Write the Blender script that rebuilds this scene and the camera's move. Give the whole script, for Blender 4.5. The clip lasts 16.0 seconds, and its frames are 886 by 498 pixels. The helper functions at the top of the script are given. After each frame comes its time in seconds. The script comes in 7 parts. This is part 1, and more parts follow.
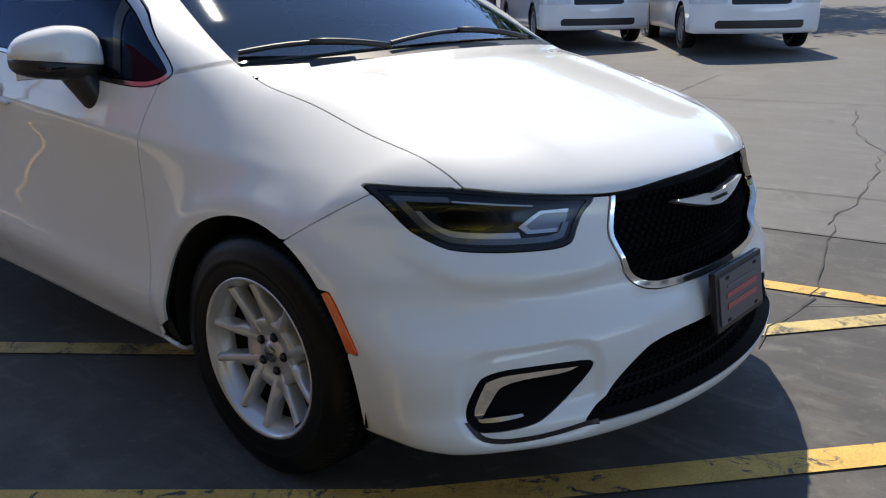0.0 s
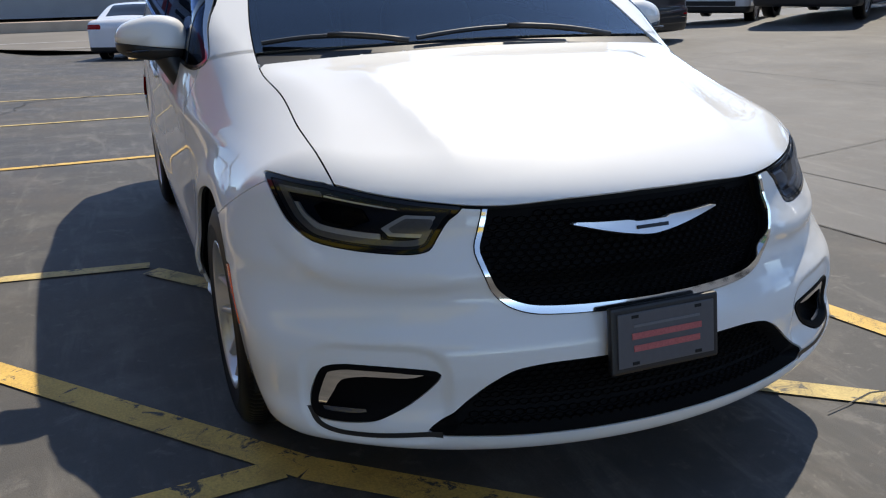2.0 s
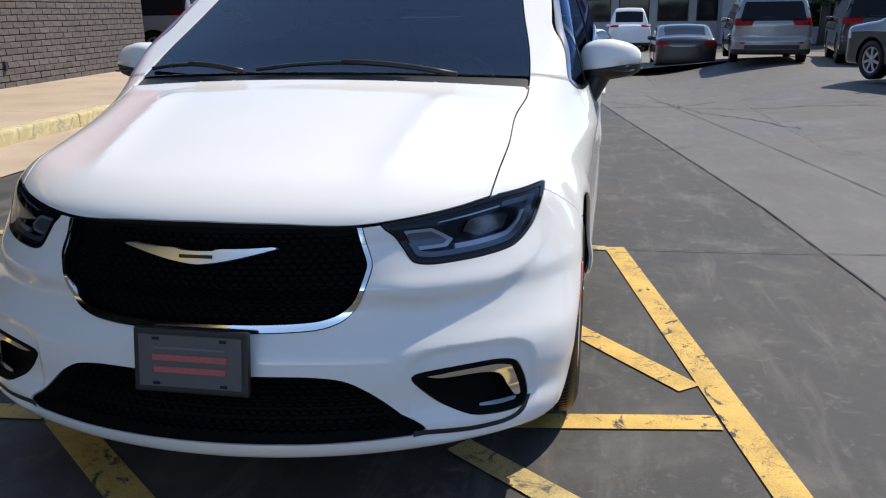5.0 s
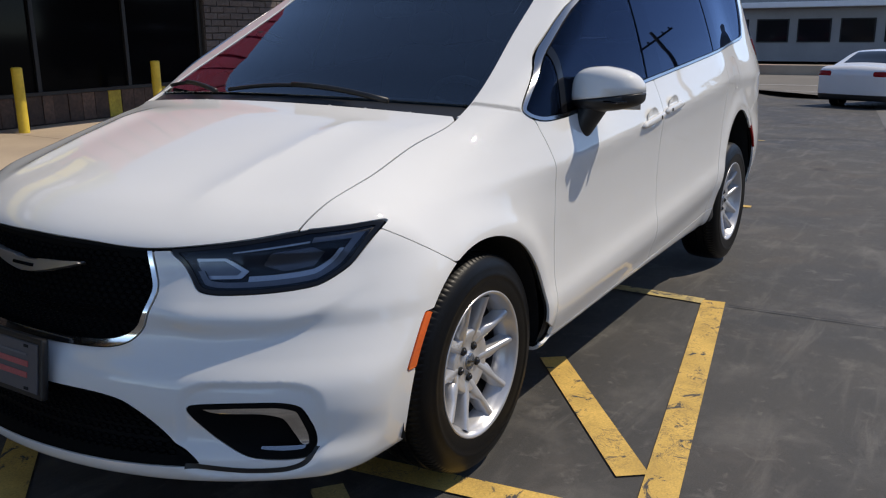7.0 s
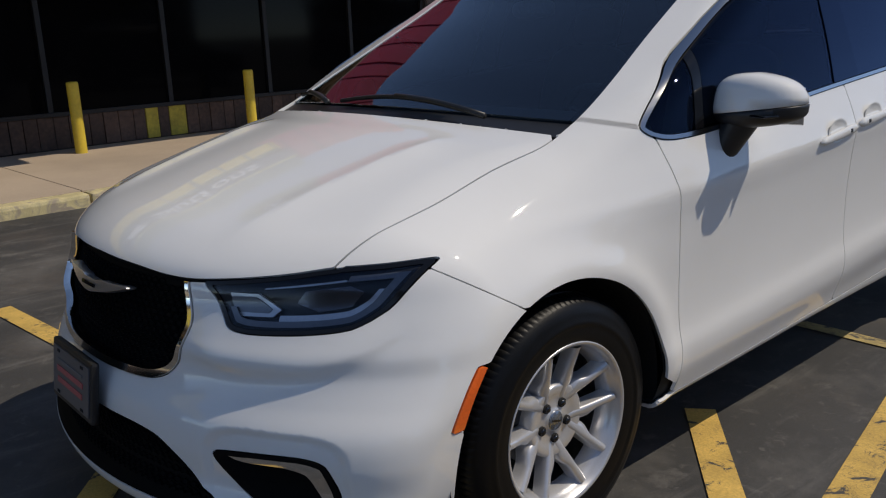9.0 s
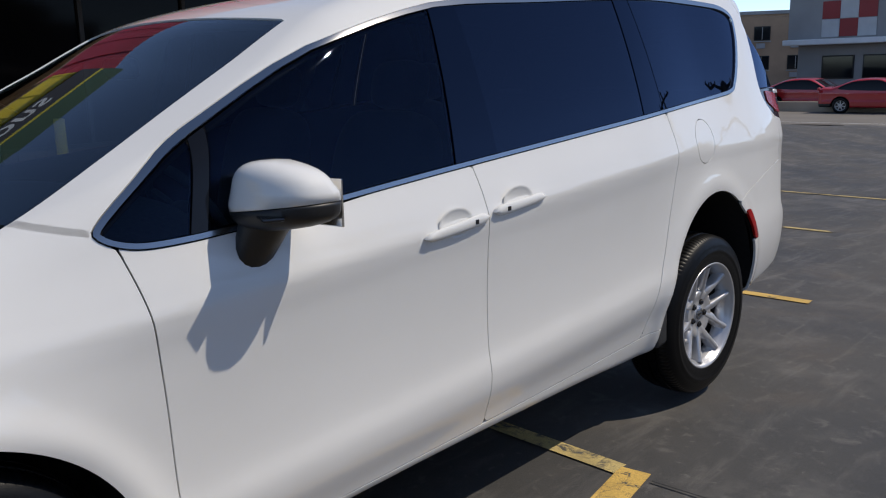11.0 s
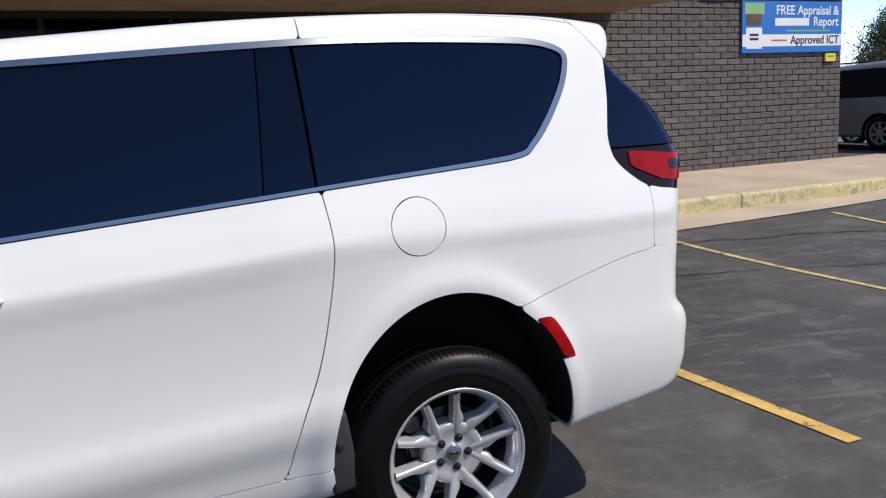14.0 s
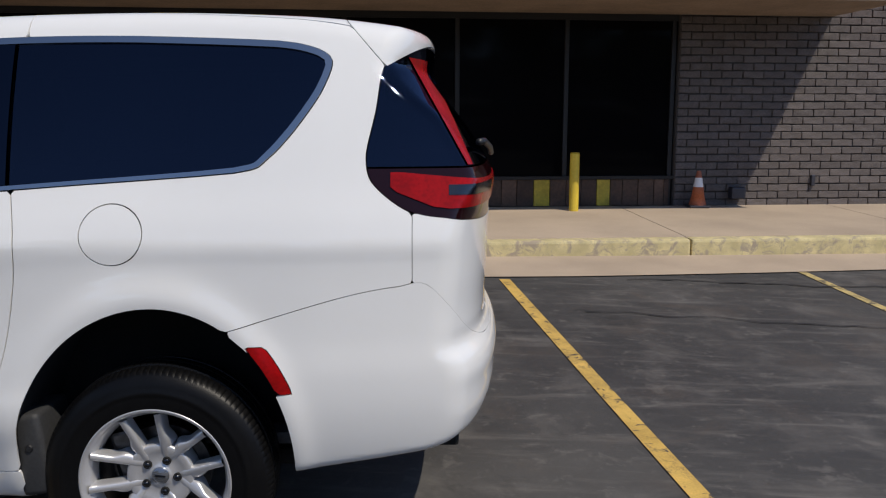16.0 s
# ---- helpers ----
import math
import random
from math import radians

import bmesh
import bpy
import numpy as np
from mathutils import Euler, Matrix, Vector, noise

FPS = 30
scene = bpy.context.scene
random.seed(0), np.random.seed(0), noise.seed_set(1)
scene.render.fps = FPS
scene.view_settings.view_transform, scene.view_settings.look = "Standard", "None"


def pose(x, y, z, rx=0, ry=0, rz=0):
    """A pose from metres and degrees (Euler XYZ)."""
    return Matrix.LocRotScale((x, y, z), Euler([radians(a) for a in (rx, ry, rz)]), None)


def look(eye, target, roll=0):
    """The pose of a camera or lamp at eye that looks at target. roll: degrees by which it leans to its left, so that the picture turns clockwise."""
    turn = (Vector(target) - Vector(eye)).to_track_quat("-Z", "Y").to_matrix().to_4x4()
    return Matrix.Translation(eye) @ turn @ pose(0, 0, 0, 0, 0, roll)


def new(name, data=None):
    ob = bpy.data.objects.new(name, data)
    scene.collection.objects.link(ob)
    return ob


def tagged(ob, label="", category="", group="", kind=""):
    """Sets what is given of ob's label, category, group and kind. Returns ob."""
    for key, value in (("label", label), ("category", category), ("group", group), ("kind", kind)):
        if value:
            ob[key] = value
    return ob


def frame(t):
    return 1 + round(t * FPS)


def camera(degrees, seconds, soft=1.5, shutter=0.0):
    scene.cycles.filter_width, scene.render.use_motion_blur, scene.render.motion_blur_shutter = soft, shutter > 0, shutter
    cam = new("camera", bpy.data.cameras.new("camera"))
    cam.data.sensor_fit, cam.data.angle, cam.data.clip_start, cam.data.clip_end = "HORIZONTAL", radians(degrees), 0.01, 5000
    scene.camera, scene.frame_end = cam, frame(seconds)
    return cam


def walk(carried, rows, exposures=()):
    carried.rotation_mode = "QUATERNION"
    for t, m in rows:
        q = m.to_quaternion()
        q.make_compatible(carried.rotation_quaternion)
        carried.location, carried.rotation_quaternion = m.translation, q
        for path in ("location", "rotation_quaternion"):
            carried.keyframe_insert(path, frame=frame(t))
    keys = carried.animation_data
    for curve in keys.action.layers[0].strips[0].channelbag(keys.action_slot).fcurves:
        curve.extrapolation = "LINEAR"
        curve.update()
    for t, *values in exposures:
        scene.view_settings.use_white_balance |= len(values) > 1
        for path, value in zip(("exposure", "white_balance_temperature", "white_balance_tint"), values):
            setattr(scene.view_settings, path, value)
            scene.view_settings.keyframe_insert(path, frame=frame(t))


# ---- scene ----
# ---------------------------------------------------------------- camera
cam = camera(55.2, 16.0, soft=1.15)
PATH = [
    (0, (3.412, -2.293, 1.356), (2.15, -0.855, 0.774), -1.0),
    (0.5, (3.598, -2.039, 1.36), (2.253, -0.685, 0.764), -0.3),
    (1, (3.894, -1.796, 1.35), (2.366, -0.65, 0.756), -1.4),
    (1.5, (4.073, -1.542, 1.362), (2.352, -0.724, 0.754), -2.8),
    (2, (4.181, -1.25, 1.401), (2.409, -0.556, 0.783), -1.1),
    (2.5, (4.373, -0.926, 1.422), (2.594, -0.249, 0.811), 0.7),
    (3, (4.443, -0.549, 1.41), (2.602, -0.054, 0.805), 1.1),
    (3.5, (4.507, -0.158, 1.426), (2.613, 0.125, 0.848), 0.7),
    (4, (4.583, 0.252, 1.423), (2.66, 0.177, 0.88), 0.1),
    (4.5, (4.505, 0.643, 1.416), (2.598, 0.398, 0.865), -0.1),
    (4.7, (4.484, 0.804, 1.405), (2.582, 0.523, 0.856), -0.3),
    (6.8, (3.839, 2.193, 1.4), (2.202, 1.162, 0.89), -1.6),
    (7, (3.766, 2.249, 1.409), (2.134, 1.206, 0.909), -0.6),
    (7.5, (3.661, 2.424, 1.439), (2.037, 1.322, 1.053), 0.7),
    (8, (3.611, 2.515, 1.455), (2.053, 1.336, 1.03), 0.9),
    (8.5, (3.457, 2.431, 1.437), (2.148, 1.001, 0.948), -0.9),
    (9, (3.188, 2.387, 1.435), (1.927, 0.918, 0.934), -2.2),
    (9.5, (2.845, 2.527, 1.456), (1.495, 1.133, 0.971), -1.3),
    (10, (2.542, 2.506, 1.451), (1.095, 1.206, 0.983), -0.6),
    (12.3, (0.917, 3.133, 1.499), (-0.282, 1.56, 1.196), -2.2),
    (12.5, (0.749, 3.18, 1.503), (-0.406, 1.577, 1.193), -2.0),
    (13, (0.307, 3.299, 1.507), (-0.782, 1.653, 1.186), -2.1),
    (13.5, (-0.171, 3.471, 1.514), (-1.124, 1.743, 1.19), -2.3),
    (14, (-0.627, 3.487, 1.512), (-1.291, 1.629, 1.186), -2.7),
    (14.5, (-1.082, 3.567, 1.516), (-1.613, 1.658, 1.25), -1.8),
    (15, (-1.515, 3.616, 1.533), (-1.88, 1.67, 1.251), -0.2),
    (15.5, (-1.969, 3.576, 1.528), (-2.242, 1.618, 1.226), 0.2),
    (16, (-2.435, 3.512, 1.507), (-2.448, 1.537, 1.197), 0.1),
]
EXPOSURES = [(0.0, 1.55, 7250, 8), (1.5, 1.49, 7250, 8), (2.5, 1.44, 7200, 8), (3.0, 1.72, 7100, 8), (3.5, 1.72, 7100, 8), (4.5, 1.60, 7100, 8), (5.2, 1.28, 7100, 9), (6.8, 0.85, 7250, 10), (8.0, 0.71, 7300, 10), (9.0, 0.45, 7250, 10), (10.2, 0.60, 7200, 10), (12.3, 0.70, 6950, 10), (13.0, 0.75, 6950, 10), (13.3, 1.00, 6950, 10), (13.6, 1.14, 6950, 10), (14.4, 1.15, 6950, 10), (15.0, 0.90, 6900, 10), (15.4, 0.77, 6950, 10), (16.0, 0.75, 6950, 10)]
walk(cam, [(t, look(e, g, r)) for t, e, g, r in PATH], EXPOSURES)

# ---------------------------------------------------------------- light
SUN = Vector((-0.52, 0.51, 1.0)).normalized()
world = bpy.data.worlds.new("sky")
scene.world = world
world.use_nodes = True
wn = world.node_tree.nodes
sky = wn.new("ShaderNodeTexSky")
sky.sky_type, sky.sun_disc = "NISHITA", False
sky.sun_elevation = math.asin(SUN.z)
sky.sun_rotation = math.atan2(SUN.x, SUN.y)
sky.altitude, sky.air_density, sky.dust_density, sky.ozone_density = 3000, 0.6, 0.0, 0.8
world.node_tree.links.new(sky.outputs[0], wn["Background"].inputs[0])
wn["Background"].inputs[1].default_value = 0.15
lamp = bpy.data.lights.new("sun", "SUN")
lamp.energy, lamp.angle, lamp.color = 2.0, radians(0.53), (1.0, 0.94, 0.855)
sun = new("sun", lamp)
sun.matrix_world = look(SUN * 40, (0, 0, 0))


# ---------------------------------------------------------------- materials
def mat(name, color, rough=0.5, metal=0.0, coat=0.0, spec=0.5, grain=0.0, scale=60.0, stain=0.0, stain_scale=2.0, bump=0.0, bump_scale=80.0,
        vary=0.0, dark=None, alpha=None, emit=None):
    """A surface with grain, larger stains, fine relief and, for repeats, a shade of its own for each piece."""
    m = bpy.data.materials.new(name)
    m.use_nodes = True
    nt = m.node_tree
    b = nt.nodes["Principled BSDF"]
    L = nt.links.new
    b.inputs["Roughness"].default_value, b.inputs["Metallic"].default_value = rough, metal
    b.inputs["Coat Weight"].default_value, b.inputs["Coat Roughness"].default_value = coat, 0.02
    b.inputs["Specular IOR Level"].default_value = spec
    b.inputs["Base Color"].default_value = (*color, 1)
    if emit:
        b.inputs["Emission Color"].default_value, b.inputs["Emission Strength"].default_value = (*color, 1), emit
    tc = nt.nodes.new("ShaderNodeTexCoord")
    last = None
    if grain or stain or vary:
        rgb = nt.nodes.new("ShaderNodeRGB")
        rgb.outputs[0].default_value = (*color, 1)
        last = rgb.outputs[0]

        def layer(last, sc, amount, detail, lo, hi):
            n = nt.nodes.new("ShaderNodeTexNoise")
            n.inputs["Scale"].default_value, n.inputs["Detail"].default_value = sc, detail
            L(tc.outputs["Object"], n.inputs["Vector"])
            r = nt.nodes.new("ShaderNodeMapRange")
            r.inputs[1].default_value, r.inputs[2].default_value = lo, hi
            r.inputs[3].default_value, r.inputs[4].default_value = 1 - amount, 1 + amount * 0.6
            L(n.outputs["Fac"], r.inputs[0])
            x = nt.nodes.new("ShaderNodeMix")
            x.data_type, x.blend_type = "RGBA", "MULTIPLY"
            x.inputs[0].default_value = 1
            L(last, x.inputs[6])
            L(r.outputs[0], x.inputs[7])
            return x.outputs[2]
        if grain:
            last = layer(last, scale, grain, 4, 0.3, 0.7)
        if stain:
            last = layer(last, stain_scale, stain, 7, 0.32, 0.68)
        if vary:
            oi = nt.nodes.new("ShaderNodeObjectInfo")
            r = nt.nodes.new("ShaderNodeMapRange")
            r.inputs[3].default_value, r.inputs[4].default_value = 1 - vary, 1 + vary
            L(oi.outputs["Random"], r.inputs[0])
            x = nt.nodes.new("ShaderNodeMix")
            x.data_type, x.blend_type = "RGBA", "MULTIPLY"
            x.inputs[0].default_value = 1
            L(last, x.inputs[6])
            L(r.outputs[0], x.inputs[7])
            last = x.outputs[2]
        L(last, b.inputs["Base Color"])
    if bump:
        n = nt.nodes.new("ShaderNodeTexNoise")
        n.inputs["Scale"].default_value, n.inputs["Detail"].default_value = bump_scale, 6
        L(tc.outputs["Object"], n.inputs["Vector"])
        bp = nt.nodes.new("ShaderNodeBump")
        bp.inputs["Strength"].default_value, bp.inputs["Distance"].default_value = bump, 0.01
        L(n.outputs["Fac"], bp.inputs["Height"])
        L(bp.outputs[0], b.inputs["Normal"])
    return m


def glass(name, tint, clear, sheen=(0.27, 0.36, 0.56), ior=1.6):
    """Window glass: a tinted see-through pane with a mirror-like sheen."""
    m = bpy.data.materials.new(name)
    m.use_nodes = True
    nt = m.node_tree
    nt.nodes.remove(nt.nodes["Principled BSDF"])
    out = nt.nodes["Material Output"]
    t = nt.nodes.new("ShaderNodeBsdfTransparent")
    t.inputs[0].default_value = (*[c * clear for c in tint], 1)
    g = nt.nodes.new("ShaderNodeBsdfGlossy")
    g.inputs["Roughness"].default_value = 0.015
    g.inputs["Color"].default_value = (*sheen, 1)
    fr = nt.nodes.new("ShaderNodeFresnel")
    fr.inputs[0].default_value = ior
    x = nt.nodes.new("ShaderNodeMixShader")
    nt.links.new(fr.outputs[0], x.inputs[0])
    nt.links.new(t.outputs[0], x.inputs[1])
    nt.links.new(g.outputs[0], x.inputs[2])
    nt.links.new(x.outputs[0], out.inputs[0])
    return m


PAINT = mat("white_paint", (0.74, 0.74, 0.725), 0.55, coat=1.0, spec=0.15, stain=0.015, stain_scale=3)
BLACK = mat("black_plastic", (0.012, 0.012, 0.013), 0.45, grain=0.25, scale=300, bump=0.05, bump_scale=500)
GLOSSBLACK = mat("gloss_black", (0.005, 0.005, 0.006), 0.06, spec=0.35)
NETBLACK = mat("screen_black", (0.0035, 0.0035, 0.004), 0.65, spec=0.08, grain=0.2, scale=200)
GUARD = mat("grey_plastic", (0.028, 0.029, 0.031), 0.65, grain=0.2, scale=90)
LINER = mat("wheel_liner", (0.008, 0.008, 0.008), 0.9, grain=0.4, scale=60)
CHROME = mat("chrome", (0.74, 0.73, 0.71), 0.09, metal=1.0)
TRIMCHROME = mat("satin_trim", (0.40, 0.405, 0.415), 0.16, metal=1.0)
BADGE = mat("badge_silver", (0.66, 0.66, 0.67), 0.28, metal=0.9)
DARKCHROME = mat("dark_chrome", (0.07, 0.07, 0.075), 0.18, metal=1.0)
SILVER = mat("wheel_silver", (0.56, 0.56, 0.57), 0.3, metal=0.5, coat=0.5, grain=0.04, scale=200)
RUBBER = mat("tyre_rubber", (0.0038, 0.0038, 0.0042), 0.40, spec=0.2, grain=0.3, scale=90, stain=0.25, stain_scale=8, bump=0.06, bump_scale=300)
STEEL = mat("brake_steel", (0.12, 0.12, 0.125), 0.4, metal=1.0, grain=0.3, scale=40)
AMBER = mat("amber_lens", (0.85, 0.13, 0.01), 0.22, coat=1.0, grain=0.1, scale=150)
RED = mat("red_lens", (0.30, 0.003, 0.004), 0.2, spec=0.2, grain=0.2, scale=90, stain=0.3, stain_scale=14)
DKRED = mat("dark_red_lens", (0.012, 0.0015, 0.002), 0.10, spec=0.3)
CLEAR = glass("lamp_lens", (0.90, 0.94, 1.0), 0.92, (0.55, 0.62, 0.75), 1.4)
WINDSHIELD = glass("windshield_glass", (0.70, 0.88, 0.92), 0.75, (0.78, 0.86, 0.94), 1.80)
DOORGLASS = glass("door_glass", (0.72, 0.88, 0.95), 0.50, (0.27, 0.36, 0.56), 1.5)
PRIVACY = glass("privacy_glass", (0.6, 0.7, 0.8), 0.03, ior=1.85)
PILLAR = glass("pillar_gloss", (0.5, 0.5, 0.5), 0.004, ior=1.75)
LAMPDARK = mat("lamp_navy", (0.008, 0.011, 0.019), 0.35, spec=0.2, grain=0.15, scale=60)
LAMPBAND = mat("lamp_band", (0.15, 0.155, 0.17), 0.3, metal=0.3, coat=0.5, grain=0.1, scale=80)
CABIN = mat("cabin_trim", (0.095, 0.097, 0.10), 0.75, grain=0.2, scale=80, bump=0.1, bump_scale=300)
CLOTH = mat("seat_cloth", (0.055, 0.055, 0.058), 0.9, grain=0.25, scale=200, bump=0.15, bump_scale=600)
PLATE_GREY = mat("plate_insert", (0.085, 0.085, 0.095), 0.3, grain=0.06, scale=60)
PLATE_RED = mat("plate_red", (0.42, 0.10, 0.10), 0.5, grain=0.2, scale=200)
PLATE_DIM = mat("plate_dim", (0.14, 0.14, 0.15), 0.5, grain=0.1, scale=200)
LAMPGREY = mat("lamp_silver", (0.26, 0.275, 0.30), 0.22, metal=0.8)
LAMPWHITE = mat("lamp_guide", (0.62, 0.64, 0.67), 0.22, metal=0.3, coat=0.5, grain=0.06, scale=120)


# ---------------------------------------------------------------- building blocks
def mesh_of(name, verts, faces, material=None, smooth=False, normals=None):
    me = bpy.data.meshes.new(name)
    me.from_pydata([tuple(v) for v in verts], [], [tuple(int(i) for i in f) for f in faces])
    if material:
        me.materials.append(material)
    if smooth:
        me.shade_smooth()
    if normals is not None:
        me.normals_split_custom_set_from_vertices([tuple(n) for n in normals])
    return me


def thing(name, label, category, m=None, group="", kind=""):
    ob = new(name)
    ob.empty_display_size = 0.1
    if m is not None:
        ob.matrix_world = m
    return tagged(ob, label, category, group, kind)


def part(name, bm, material, parent=None, label="", smooth=False, m=None):
    """Link a bmesh (or a mesh) as one object under its thing."""
    if isinstance(bm, bmesh.types.BMesh):
        me = bpy.data.meshes.new(name)
        bm.to_mesh(me)
        bm.free()
    else:
        me = bm
    if material and not me.materials:
        me.materials.append(material)
    if smooth:
        me.shade_smooth()
    ob = new(name, me)
    if parent is not None:
        ob.parent = parent
    if m is not None:
        ob.matrix_basis = m
    if label:
        ob["label"] = label
    return ob


def box(sx, sy, sz, at=(0, 0, 0), bevel=0.0, turn=None, bm=None, seg=2):
    """A box of the given size about its centre, edges eased."""
    own = bmesh.new()
    bmesh.ops.create_cube(own, size=1)
    for v in own.verts:
        v.co = Vector((v.co.x * sx, v.co.y * sy, v.co.z * sz))
    if bevel:
        bmesh.ops.bevel(own, geom=own.edges[:], offset=min(bevel, 0.45 * min(sx, sy, sz)), segments=seg, affect="EDGES", profile=0.6)
    mm = Matrix.Translation(at) @ (turn if turn is not None else Matrix())
    bmesh.ops.transform(own, matrix=mm, verts=own.verts)
    if bm is None:
        return own
    me = bpy.data.meshes.new("tmp")
    own.to_mesh(me)
    own.free()
    bm.from_mesh(me)
    bpy.data.meshes.remove(me)
    return bm


def lathe(profile, n=48, axis="z", bm=None, closed=False):
    """Turn (radius, height) pairs about an axis."""
    bm = bm or bmesh.new()
    rings = []
    for i in range(n):
        a = 2 * math.pi * i / n
        ring = []
        for r, h in profile:
            c, s = r * math.cos(a), r * math.sin(a)
            ring.append(bm.verts.new((c, s, h) if axis == "z" else (c, h, s) if axis == "y" else (h, c, s)))
        rings.append(ring)
    m = len(profile)
    for i in range(n):
        a, b = rings[i], rings[(i + 1) % n]
        for j in range(m if closed else m - 1):
            k = (j + 1) % m
            bm.faces.new((a[j], b[j], b[k], a[k]))
    bmesh.ops.remove_doubles(bm, verts=bm.verts[:], dist=1e-6)
    bmesh.ops.recalc_face_normals(bm, faces=bm.faces[:])
    return bm


def prism(outline, depth, plane="xz", at=0.0, bevel=0.0):
    """An outline pushed through by depth; plane names the axes of the outline."""
    bm = bmesh.new()
    def place(u, v, w):
        return {"xz": (u, w, v), "yz": (w, u, v), "xy": (u, v, w)}[plane]
    a = [bm.verts.new(place(u, v, at)) for u, v in outline]
    b = [bm.verts.new(place(u, v, at + depth)) for u, v in outline]
    bm.faces.new(a)
    bm.faces.new(b[::-1])
    for i in range(len(a)):
        j = (i + 1) % len(a)
        bm.faces.new((a[i], b[i], b[j], a[j]))
    bmesh.ops.recalc_face_normals(bm, faces=bm.faces[:])
    if bevel:
        bmesh.ops.bevel(bm, geom=bm.edges[:], offset=bevel, segments=2, affect="EDGES", profile=0.6)
    return bm


def tube(points, radius, n=10, taper=None):
    """A round bar along points."""
    bm = bmesh.new()
    pts = [Vector(p) for p in points]
    rings = []
    for i, p in enumerate(pts):
        d = (pts[min(i + 1, len(pts) - 1)] - pts[max(i - 1, 0)]).normalized()
        u = d.orthogonal().normalized() if i == 0 else (u - d * u.dot(d)).normalized()
        w = d.cross(u)
        r = radius if taper is None else radius * taper[i]
        rings.append([bm.verts.new(p + (u * math.cos(2 * math.pi * k / n) + w * math.sin(2 * math.pi * k / n)) * r) for k in range(n)])
    for a, b in zip(rings, rings[1:]):
        for k in range(n):
            bm.faces.new((a[k], a[(k + 1) % n], b[(k + 1) % n], b[k]))
    bm.faces.new(rings[0][::-1])
    bm.faces.new(rings[-1])
    bmesh.ops.recalc_face_normals(bm, faces=bm.faces[:])
    return bm


def blob(rx, ry, rz, at=(0, 0, 0), e=0.6, nu=28, nv=16):
    """A rounded box-like form: a sphere squared off by e."""
    bm = bmesh.new()
    def sp(v, q):
        return math.copysign(abs(v) ** q, v)
    rows = []
    for j in range(nv + 1):
        b = -math.pi / 2 + math.pi * j / nv
        rows.append([bm.verts.new((at[0] + rx * sp(math.cos(b), e) * sp(math.cos(a), e), at[1] + ry * sp(math.cos(b), e) * sp(math.sin(a), e), at[2] + rz * sp(math.sin(b), e)))
                     for a in (2 * math.pi * i / nu for i in range(nu))])
    for a, b in zip(rows, rows[1:]):
        for i in range(nu):
            bm.faces.new((a[i], a[(i + 1) % nu], b[(i + 1) % nu], b[i]))
    bmesh.ops.remove_doubles(bm, verts=bm.verts[:], dist=1e-5)
    bmesh.ops.recalc_face_normals(bm, faces=bm.faces[:])
    return bm


def words(text, size, material, m, name="lettering", parent=None, depth=0.004, bold=0.0):
    """Built-in-font letters as a mesh; m sets them in place, reading along x and up along y."""
    cu = bpy.data.curves.new(name, "FONT")
    cu.body, cu.size, cu.extrude, cu.offset = text, size, depth, bold
    cu.align_x, cu.align_y = "CENTER", "CENTER"
    tmp = bpy.data.objects.new(name, cu)
    scene.collection.objects.link(tmp)
    bpy.context.view_layer.update()
    me = bpy.data.meshes.new_from_object(tmp.evaluated_get(bpy.context.evaluated_depsgraph_get()))
    bpy.data.objects.remove(tmp)
    bpy.data.curves.remove(cu)
    me.materials.clear()
    return part(name, me, material, parent, m=m)

# ---------------------------------------------------------------- van body as one smooth solid
def cub(x, *pts):
    """Smooth curve through (x, y) pairs, held level past its ends."""
    px = np.array([p[0] for p in pts], float)
    py = np.array([p[1] for p in pts], float)
    x = np.clip(np.asarray(x, float), px[0], px[-1])
    d = np.diff(py) / np.diff(px)
    m = np.empty_like(py)
    m[0], m[-1] = d[0], d[-1]
    m[1:-1] = (d[:-1] * np.diff(px)[1:] + d[1:] * np.diff(px)[:-1]) / (px[2:] - px[:-2])
    i = np.clip(np.searchsorted(px, x) - 1, 0, len(px) - 2)
    h = px[i + 1] - px[i]
    t = (x - px[i]) / h
    return ((2 * t**3 - 3 * t**2 + 1) * py[i] + (t**3 - 2 * t**2 + t) * h * m[i]
            + (3 * t**2 - 2 * t**3) * py[i + 1] + (t**3 - t**2) * h * m[i + 1])


def smax(a, b, k):
    h = np.clip(0.5 + 0.5 * (a - b) / k, 0, 1)
    return b + (a - b) * h + k * h * (1 - h)


def sstep(x, a, b):
    t = np.clip((x - a) / (b - a), 0, 1)
    return t * t * (3 - 2 * t)


